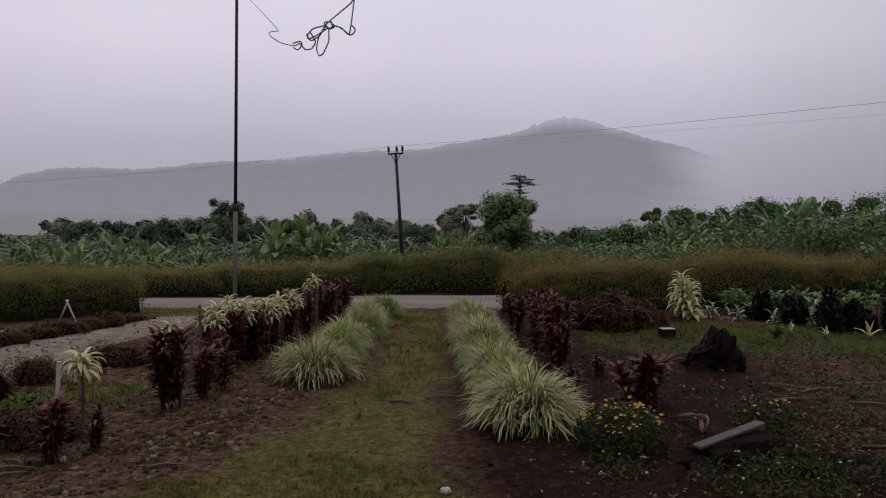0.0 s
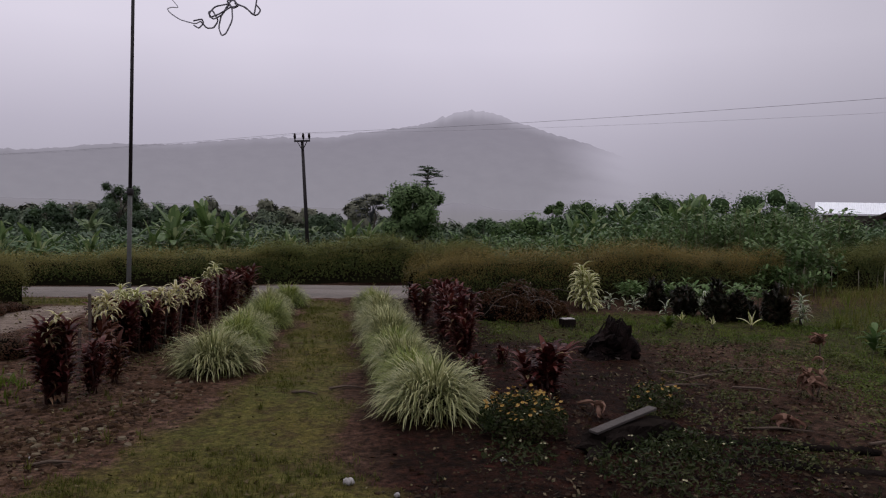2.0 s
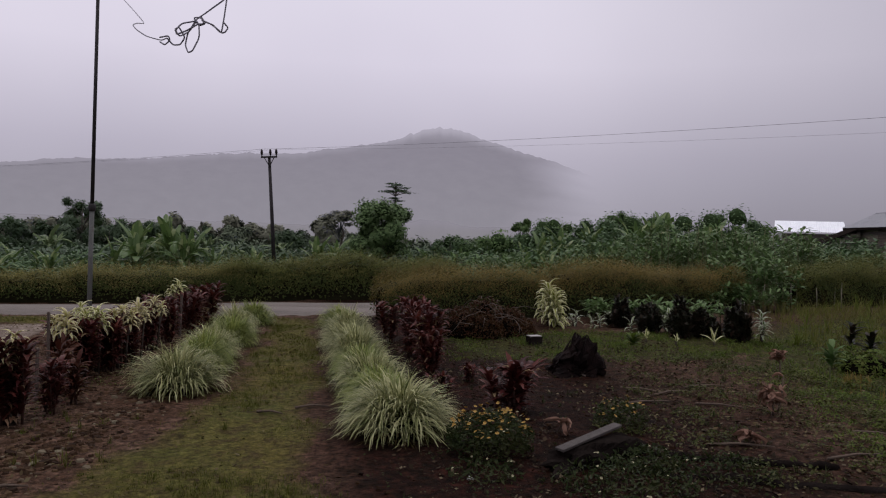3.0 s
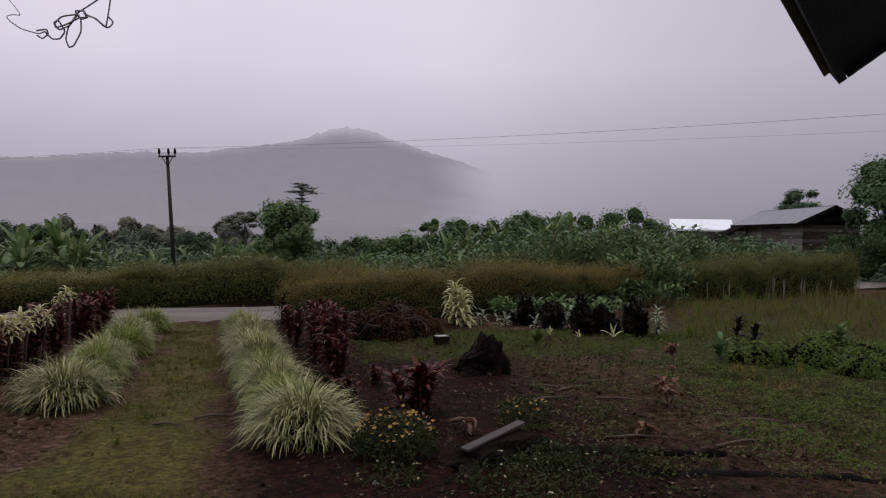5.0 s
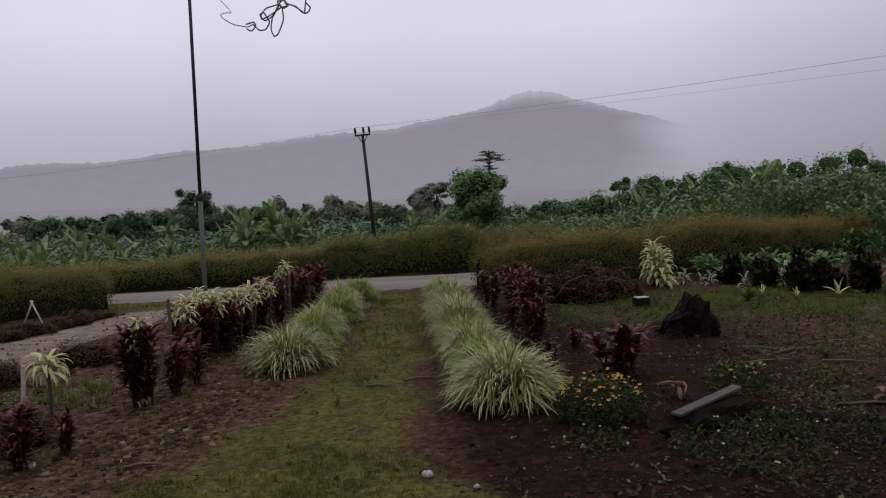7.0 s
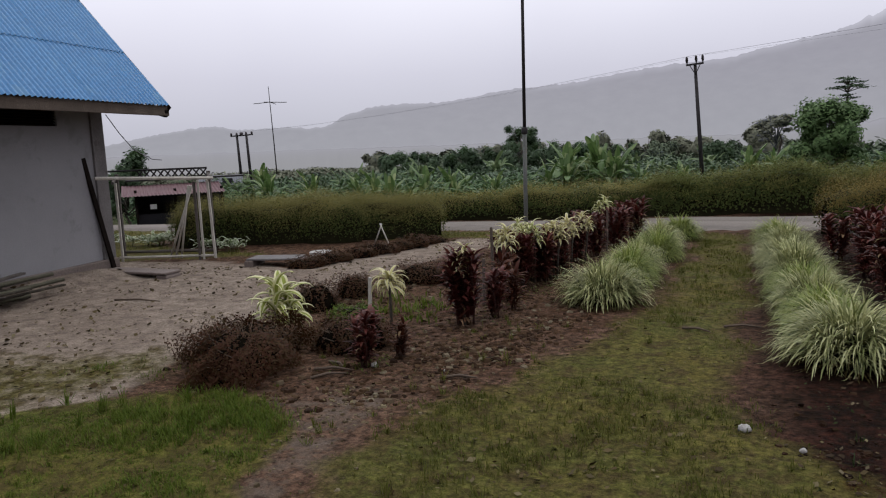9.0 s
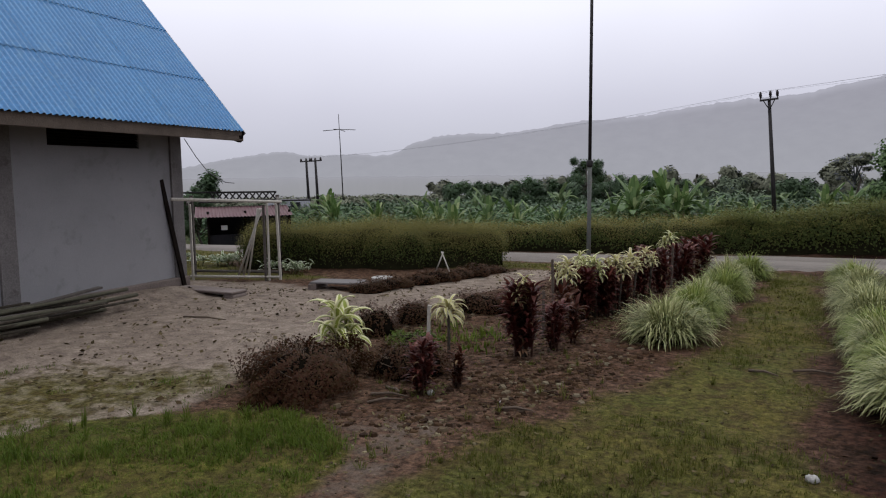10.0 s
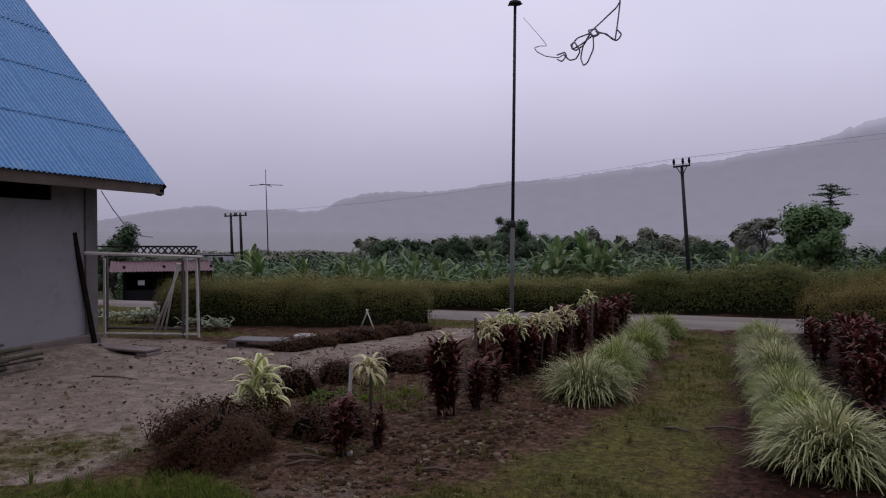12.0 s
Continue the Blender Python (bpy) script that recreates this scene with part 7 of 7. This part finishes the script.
# the thicket on the right
for k, (x, y, h, r, m) in enumerate([(10.5, 42, 2.4, 1.8, "cassava"), (12.8, 41, 2.3, 1.9, "tree"), (14.5, 43, 2.6, 2.0, "cassava"), (16.5, 40, 2.8, 2.0, "tree"), (18.5, 42, 3.0, 2.2, "cassava"), (20.5, 43, 3.0, 2.1, "tree"), (22.6, 40, 3.0, 2.3, "tree"), (24.5, 40, 3.7, 2.1, "tree"),
                                     (26.6, 41, 3.4, 1.8, "tree"), (8.2, 44, 2.3, 1.4, "tree"), (17.6, 41, 3.8, 0.9, "cassava"), (13.2, 46, 3.0, 0.9, "cassava")]):
    tree(x, y, h, r, 500 + k, m, "leafy green tree in the thicket beyond the road", 3600, 0.19, 0.15, 0.9, group="trees of the thicket", clumps=16, base=0.0 if x > 12 else -0.6)
tree(30.5, 26.5, 6.6, 2.6, 520, "tree", "tall leafy tree beside the barn", 18000, 0.18, 0.10, 0.8, clumps=40, base=0)
tree(-23.3, 22.2, 3.35, 1.15, 523, "tree_dark", "dark leafy tree beside the kiosk", 5200, 0.15, 0.2, 0.9, clumps=20)
tree(36.0, 28.5, 4.0, 2.2, 522, "cassava", "leafy green tree in the thicket beyond the road", 3000, 0.2, 0.15, 0.95, base=0)
tree(39.2, 41.2, 5.6, 1.75, 521, "tree_dark", "dark round tree behind the barn", 5200, 0.2, 0.58, 0.55, base=0, clumps=28)


def thicket(name, count, area, seed, high, wide, per, leaf, material, label):
    """Bushy field plants standing close together: each a rounded crown of leaves down to the ground."""
    g = np.random.default_rng(seed)
    x, y = g.uniform(area[0], area[1], count), g.uniform(area[2], area[3], count)
    h, r = g.uniform(*high, count) * (1 + 0.25 * fbm(x, y, 0.15, 2, seed)), g.uniform(*wide, count)
    d = g.normal(size=(count, per, 3))
    d /= np.linalg.norm(d, axis=2)[..., None]
    q = d * (g.uniform(0.3, 1, (count, per)) ** 0.5)[..., None] * (1 + 0.16 * g.normal(size=(count, per)))[..., None]
    C = np.stack([x, y, gz(x, y) + 0.5 * h], -1)
    P = C[:, None] + q * np.stack([r, r, 0.55 * h], -1)[:, None]
    low = gz(P[..., 0], P[..., 1])
    P[..., 2] = np.maximum(P[..., 2], low + 0.03)
    V = Heap().add(*leaves(P.reshape(-1, 3), leaf, g, 0.5, 0.4, (d + (0, 0, 0.35)).reshape(-1, 3), 0.9 if "mist" in material else 0.65))
    tagged(part(name, V.mesh(name), M[material]), label, "field plants", "", "stuff")


thicket("field_bushes", 420, (-27, 7, 24.5, 39), 621, (0.9, 1.45), (0.5, 0.9), 80, 0.24, "tree", "close rows of leafy bushes in the field")
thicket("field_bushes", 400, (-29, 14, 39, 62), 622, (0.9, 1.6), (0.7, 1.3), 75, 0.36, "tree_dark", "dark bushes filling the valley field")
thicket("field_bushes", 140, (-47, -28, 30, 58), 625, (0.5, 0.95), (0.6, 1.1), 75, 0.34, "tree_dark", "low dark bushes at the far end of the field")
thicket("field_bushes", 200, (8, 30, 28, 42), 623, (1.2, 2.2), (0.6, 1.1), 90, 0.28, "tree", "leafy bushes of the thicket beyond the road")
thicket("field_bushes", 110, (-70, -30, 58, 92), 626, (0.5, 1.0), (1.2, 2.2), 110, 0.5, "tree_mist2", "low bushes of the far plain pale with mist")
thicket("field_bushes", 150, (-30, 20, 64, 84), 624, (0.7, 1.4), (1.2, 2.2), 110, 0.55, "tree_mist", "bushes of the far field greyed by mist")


def cassava_patch(name, cx, cy, rx, ry, count, seed, height, material, label, leaf=1.0):
    """A patch of thin-stemmed field plants with leafy tops."""
    g = np.random.default_rng(seed)
    H, S = Heap(), Heap()
    for k in range(count):
        a, q = g.uniform(0, 6.28), math.sqrt(g.uniform(0, 1))
        x, y = cx + rx * q * math.cos(a), cy + ry * q * math.sin(a)
        z = float(gz(x, y))
        h = height * g.uniform(0.6, 1.15)
        S.add(*tube([(x, y, z - 0.05), (x + g.normal(0, 0.05), y, z + h * 0.6), (x + g.normal(0, 0.1), y, z + h)], [0.016, 0.012, 0.008], 4))
        n = 20
        base = np.stack([x + g.normal(0, 0.10, n), y + g.normal(0, 0.10, n), z + h * g.uniform(0.45, 1.05, n)], -1)
        V, F, L = strips(base, g.uniform(0, 6.28, n), leaf * g.uniform(0.18, 0.34, n), leaf * g.uniform(0.07, 0.13, n), np.radians(g.uniform(0, 55, n)), np.radians(g.uniform(20, 80, n)), 3, 3, 0.2, 0.5)
        H.add(V, F, L)
    p = thing(name, pose(0, 0, 0), label, "field plants", "", "stuff")
    part("stem_mass", S.mesh("stem_mass"), M["stalk"], p)
    part("foliage", H.mesh("foliage"), M[material], p)


cassava_patch("cassava_patch", 14.7, 23.8, 3.7, 1.7, 140, 601, 2.1, "cassava", "patch of pale green cassava plants behind the hedge")
cassava_patch("cassava_patch", 11.9, 18.3, 1.5, 0.7, 34, 613, 1.35, "cassava", "pale green cassava plants in the gap of the hedge")
cassava_patch("leafy_plants", 11.0, 17.5, 1.7, 0.5, 50, 617, 0.6, "cassava", "low grey-green leafy plants at the hedge end", 0.7)
cassava_patch("leafy_plants", 7.5, 15.0, 1.7, 0.5, 46, 614, 0.44, "cassava", "grey-green leafy plants behind the dark shrubs", 0.7)
cassava_patch("field_plants", 13.0, 30.5, 9.0, 3.0, 190, 615, 1.7, "cassava", "dense leafy field plants behind the hedge", 1.2)
cassava_patch("field_plants", 21.0, 34.0, 8.0, 4.0, 170, 616, 1.9, "tree", "dense leafy field plants behind the hedge", 1.3)
cassava_patch("field_plants", 19.5, 25.5, 7.0, 3.0, 90, 602, 1.2, "tree", "rows of leafy field plants behind the hedge")
cassava_patch("field_plants", 2.0, 28.0, 9.0, 4.0, 260, 603, 1.0, "tree", "rows of leafy field plants behind the hedge")
cassava_patch("field_plants", -14.0, 26.0, 9.0, 4.5, 260, 604, 0.95, "tree", "rows of leafy field plants behind the hedge")
cassava_patch("field_plants", -22.0, 38.0, 16.0, 7.0, 220, 605, 1.35, "tree_dark", "far rows of leafy field plants")
cassava_patch("field_plants", 6.0, 40.0, 14.0, 6.0, 220, 606, 1.35, "tree_dark", "far rows of leafy field plants")
cassava_patch("field_plants", 27.0, 30.5, 9.0, 4.0, 140, 607, 1.3, "tree", "far rows of leafy field plants")

# ---- lawn, weeds, litter ----
def blades(name, count, area, polys, seed, hgt, wid, material, label, thin=None, n_per=3):
    g = np.random.default_rng(seed)
    x, y = g.uniform(area[0], area[1], count), g.uniform(area[2], area[3], count)
    d = np.max([inside(x, y, p) for p in polys], axis=0) + 0.16 * fbm(x, y, 1.6, 4, 11)
    keep = g.uniform(0, 1, count) < sstep(-0.15, 0.3, d)
    keep &= g.uniform(0, 1, count) < 0.22 + 0.78 * sstep(-0.12, 0.30, fbm(x, y, 4.6, 3, seed + 3))
    if thin is not None:
        keep &= g.uniform(0, 1, count) < thin(x, y)
    x, y = x[keep], y[keep]
    x, y = np.repeat(x, n_per) + g.normal(0, 0.012, len(x) * n_per), np.repeat(y, n_per) + g.normal(0, 0.012, len(y) * n_per)
    n = len(x)
    tall = 0.30 + 1.25 * sstep(-0.4, 0.4, fbm(x, y, 1.3, 4, seed))
    V, F, L = strips(np.stack([x, y, gz(x, y) - 0.004], -1), g.uniform(0, 6.28, n), hgt * tall * g.uniform(0.5, 1.4, n), wid * g.uniform(0.7, 1.3, n), np.radians(g.uniform(35, 88, n)), np.radians(g.uniform(0, 70, n)), 2, 2)
    ob = part(name, mesh_of(name, V, F, L), M[material])
    tagged(ob, label, "grass", "", "stuff")


blades("lawn_grass", 30000, (-6.6, -2.4, 1.8, 4.9), [LAWN_A], 701, 0.055, 0.006, "lush", "short lush green lawn grass")
blades("path_grass", 52000, (-2.5, 1.0, 2.5, 15.2), [LAWN_B], 702, 0.035, 0.006, "grass", "worn yellowish grass on the garden path", lambda x, y: sstep(-0.35, 0.35, fbm(x, y, 1.3, 4, 21)) * 0.8 + 0.2)
blades("verge_grass", 9000, (-10, -0.5, 12.8, 15.4), [VERGE], 703, 0.07, 0.008, "grass", "rough grass between drive and road")
blades("stall_grass", 5000, (-15.5, -8.2, 9.4, 15), [LAWN_C], 710, 0.06, 0.008, "grass", "rough grass under the stall frame")
blades("patch_grass", 24000, (1.7, 9.0, 9.8, 13.8), [PATCH], 704, 0.05, 0.008, "weed", "patchy green grass round the stump", lambda x, y: sstep(-0.3, 0.3, fbm(x, y, 0.9, 4, 22)))
blades("plot_weeds", 60000, (2.0, 14.0, 2.0, 14.5), [FIELD, NEAR_R], 705, 0.05, 0.011, "weed", "low creeping green weeds on the plot", lambda x, y: sstep(-0.25, 0.45, fbm(x, y, 0.8, 4, 23)) * 0.9 + 0.06)
DRY = [(6.2, 7.6), (7.2, 8.9), (8.5, 8.8), (7.2, 7.2)]
blades("dry_weeds", 2600, (6.0, 8.8, 6.8, 9.2), [DRY], 709, 0.13, 0.012, "hedge_brown", "patch of brownish half-dry weeds", lambda x, y: sstep(-0.3, 0.3, fbm(x, y, 1.3, 3, 51)))
TALL = [(8.9, 9.6), (8.7, 12.0), (10.2, 14.8), (11.2, 17.6), (14.0, 18.7), (22.0, 20.2), (30.0, 14.0), (22.0, 6.0), (12.0, 6.5)]
blades("tall_grass", 26000, (8, 24, 6, 20), [TALL], 706, 0.32, 0.010, "tallgrass", "tall yellow-green grass before the hedge", lambda x, y: 0.25 + 0.75 * sstep(-0.4, 0.3, fbm(x, y, 0.7, 3, 41)), 3)
blades("tall_grass", 420, (8, 20, 7, 19.5), [TALL], 711, 0.36, 0.012, "lush", "bright green tufts rising from the tall grass", lambda x, y: sstep(-0.2, 0.4, fbm(x, y, 0.6, 3, 43)), 22)
blades("tall_grass", 260, (8, 20, 7, 19.5), [TALL], 712, 0.42, 0.010, "clump_old", "withered brown tufts in the tall grass", lambda x, y: sstep(0.0, 0.4, fbm(x, y, 0.7, 3, 44)), 14)
blades("yard_tufts", 16000, (-10.2, -4.3, 1.2, 5.6), [FRINGE], 707, 0.035, 0.006, "lush", "thin grass tufts at the edge of the yard", lambda x, y: 0.85 * sstep(-0.1, 0.45, fbm(x, y, 1.5, 4, 71)))
GREENB = [(-4.5, 7.0), (-3.2, 6.9), (-3.0, 8.4), (-3.6, 9.3), (-4.4, 8.6)]
blades("bed_weeds", 1600, (-4.8, -2.8, 6.6, 9.6), [GREENB], 708, 0.07, 0.02, "lush", "patch of bright green weeds in the bed", lambda x, y: sstep(-0.3, 0.2, fbm(x, y, 1.2, 3, 31)), 2)


def scatter(name, count, area, poly, seed, size, material, label, category, stones=False, power=1.0):
    g = np.random.default_rng(seed)
    x, y = g.uniform(area[0], area[1], count), g.uniform(area[2], area[3], count)
    keep = g.uniform(0, 1, count) < sstep(-0.2, 0.3, inside(x, y, poly)) * (0.12 + 0.88 * sstep(-0.1, 0.45, fbm(x, y, 1.5, 4, seed)))
    x, y = x[keep], y[keep]
    n = len(x)
    s = np.minimum(size * g.lognormal(0, 0.5, n), size * 2.0)
    z = gz(x, y)
    if stones:
        a = np.arange(6) * np.pi / 3
        ring = np.stack([np.cos(a), np.sin(a)], -1)[None] * s[:, None, None] * g.uniform(0.7, 1.2, (n, 6, 1))
        C = np.stack([x, y], -1)[:, None]
        low = np.concatenate([C + ring, np.broadcast_to((z - 0.004)[:, None, None], (n, 6, 1))], -1)
        mid = np.concatenate([C + ring * 0.72, (z + s * g.uniform(0.2, 0.6, n))[:, None, None] + s[:, None, None] * g.normal(0, 0.12, (n, 6, 1))], -1)
        V = np.concatenate([low, mid], 1)
        base = (np.arange(n) * 12)[:, None]
        Fs = [base + np.array([[k, (k + 1) % 6, 6 + (k + 1) % 6, 6 + k]]) for k in range(6)]
        Fs += [base + np.array([[6, 7, 8, 9]]), base + np.array([[6, 9, 10, 11]])]
        me = mesh_of(name, V.reshape(-1, 3), np.concatenate(Fs), smooth=False)
    else:
        V, F, L = leaves(np.stack([x, y, z + 0.012 + s * 0.12], -1), s, g, 0.6, 1.6)
        me = mesh_of(name, V, F, L)
    tagged(part(name, me, M[material]), label, category, "", "stuff")


BED_L = [(-4.9, 5.0), (-2.9, 4.4), (-2.3, 4.7), (-1.4, 6.7), (-1.8, 9.0), (-2.0, 14.0), (-4.1, 13.5), (-4.7, 8.0)]
BED_R = [(0.2, 4.6), (1.2, 3.0), (2.6, 3.0), (5.2, 5.0), (6.5, 10.0), (6.0, 13.5), (1.0, 13.5), (0.9, 8.0)]
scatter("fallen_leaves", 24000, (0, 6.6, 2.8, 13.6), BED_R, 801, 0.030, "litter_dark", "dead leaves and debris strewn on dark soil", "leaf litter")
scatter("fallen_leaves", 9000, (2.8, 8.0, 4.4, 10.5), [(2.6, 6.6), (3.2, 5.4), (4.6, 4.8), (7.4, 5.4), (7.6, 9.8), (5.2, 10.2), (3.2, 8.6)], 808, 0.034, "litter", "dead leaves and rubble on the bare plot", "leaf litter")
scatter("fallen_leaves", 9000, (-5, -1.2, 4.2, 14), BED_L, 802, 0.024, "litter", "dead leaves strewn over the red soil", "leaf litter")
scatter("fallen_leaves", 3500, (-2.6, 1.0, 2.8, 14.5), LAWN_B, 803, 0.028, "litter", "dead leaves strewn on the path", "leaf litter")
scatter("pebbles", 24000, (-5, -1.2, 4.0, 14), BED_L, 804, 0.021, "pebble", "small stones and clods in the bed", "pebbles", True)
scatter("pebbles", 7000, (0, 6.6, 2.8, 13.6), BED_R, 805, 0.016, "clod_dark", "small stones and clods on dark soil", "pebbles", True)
scatter("pebbles", 5500, (-10, -4.2, 2.0, 14), YARD, 806, 0.013, "clod", "gravel and clods on the trodden yard", "pebbles", True)
scatter("pebbles", 3200, (-5.2, -1.8, 2.0, 5.6), TRODDEN, 811, 0.012, "clod", "gravel and clods on the trodden strip", "pebbles", True)
scatter("yard_litter", 5000, (-10, -4.2, 2.0, 14), YARD, 809, 0.040, "litter", "dead leaves and dark scraps on the trodden yard", "leaf litter")
scatter("lawn_debris", 2200, (-6.5, 1.0, 2.0, 5.6), [(-6, 2), (-4, 4.4), (1.0, 5.2), (1.2, 2.0)], 807, 0.022, "litter", "bits of dead leaf in the grass", "leaf litter")


def ground_cover(name, count, area, polys, seed, size, material, label, amount):
    """Small leaves lying close over the soil in drifts."""
    g = np.random.default_rng(seed)
    x, y = g.uniform(area[0], area[1], count), g.uniform(area[2], area[3], count)
    d = np.max([inside(x, y, p) for p in polys], axis=0) + 1.1 * fbm(x, y, 0.9, 4, 5)
    clump = fbm(x, y, 3.4, 3, seed + 1)
    keep = g.uniform(0, 1, count) < sstep(-0.6, 0.6, d) * sstep(amount - 0.3, amount + 0.3, fbm(x, y, 0.7, 4, seed)) * (0.08 + 0.92 * sstep(-0.05, 0.30, clump))
    x, y, clump = x[keep], y[keep], clump[keep]
    z = gz(x, y) + 0.01 + g.uniform(0.1, 1.0, len(x)) * 0.11 * sstep(-0.05, 0.6, clump)
    V, F, L = leaves(np.stack([x, y, z], -1), size * g.uniform(0.6, 1.25, len(x)), g, 0.5, 0.8)
    tagged(part(name, mesh_of(name, V, F, L), M[material]), label, "weeds", "", "stuff")


ground_cover("creeping_weeds", 110000, (2.0, 13.0, 2.0, 13.0), [FIELD], 901, 0.036, "weed", "creeping small-leaved weeds over the plot", -0.05)
PLOT = [(2.9, 5.2), (3.3, 7.0), (4.0, 8.4), (4.8, 9.6), (6.5, 10.6), (8.0, 9.4), (8.0, 4.4), (3.6, 4.4)]
ground_cover("creeping_weeds", 70000, (2.6, 8.2, 4.2, 10.8), [PLOT], 906, 0.036, "weed_mid", "dull creeping weeds over the bare plot", -0.15)
ground_cover("creeping_weeds", 30000, (1.8, 6.4, 9.4, 13.4), [PATCH], 907, 0.030, "weed", "creeping weeds round the stump", -0.05)
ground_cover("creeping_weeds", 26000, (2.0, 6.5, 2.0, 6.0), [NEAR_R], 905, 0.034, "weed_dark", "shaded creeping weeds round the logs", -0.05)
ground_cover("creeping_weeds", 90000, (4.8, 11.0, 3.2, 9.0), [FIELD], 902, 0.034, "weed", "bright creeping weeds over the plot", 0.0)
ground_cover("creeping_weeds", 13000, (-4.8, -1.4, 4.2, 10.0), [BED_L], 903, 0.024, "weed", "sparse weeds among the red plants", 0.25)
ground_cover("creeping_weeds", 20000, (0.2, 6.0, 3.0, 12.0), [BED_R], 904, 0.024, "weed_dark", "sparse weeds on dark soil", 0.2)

cassava_patch("field_plants", -36.0, 40.0, 10.0, 6.0, 130, 610, 0.9, "tree_dark", "far rows of leafy field plants")
cassava_patch("flowering_border", -12.6, 12.35, 1.0, 0.3, 13, 611, 0.22, "white", "low border of pale-leaved plants by the road", 0.6)
cassava_patch("flowering_border", -9.75, 11.72, 0.5, 0.14, 9, 612, 0.2, "white", "low border of pale-leaved plants before the hedge", 0.5)

# bare stalks standing in the tall grass before the far hedge
g = np.random.default_rng(950)
stalk_me = mesh_of("stalk", *tube([(0, 0, -0.05), (0.01, 0, 0.3), (0.03, 0.01, 0.62)], [0.014, 0.012, 0.008], 5))
for k in range(24):
    u = g.uniform(0, 1)
    x, y = 11.5 + 8.5 * u + g.normal(0, 0.3), 17.4 + 1.6 * u + g.normal(0, 0.35)
    st = part("stalk", stalk_me, M["bamboo"], None, "", put(x, y, g.uniform(0, 360), g.uniform(0.5, 1.25)))
    tagged(st, "dry bare stalk standing in tall grass", "stalk", "dry stalks before the hedge")

blades("grass_tufts", 420, (-6.4, -2.4, 2.0, 4.9), [LAWN_A], 960, 0.085, 0.007, "lush", "taller tufts standing in the lush lawn", None, 22)
blades("grass_tufts", 240, (-2.6, 1.0, 2.6, 14.5), [LAWN_B], 961, 0.06, 0.007, "grass", "darker tufts standing in the worn path grass", None, 18)
blades("grass_tufts", 260, (-5.2, -1.4, 3.6, 7.5), [BED_L, [(-3.0, 3.0), (-2.0, 3.0), (-2.0, 5.2), (-3.0, 5.2)]], 962, 0.07, 0.007, "grass", "thin grass tufts sprouting in the bed", None, 12)
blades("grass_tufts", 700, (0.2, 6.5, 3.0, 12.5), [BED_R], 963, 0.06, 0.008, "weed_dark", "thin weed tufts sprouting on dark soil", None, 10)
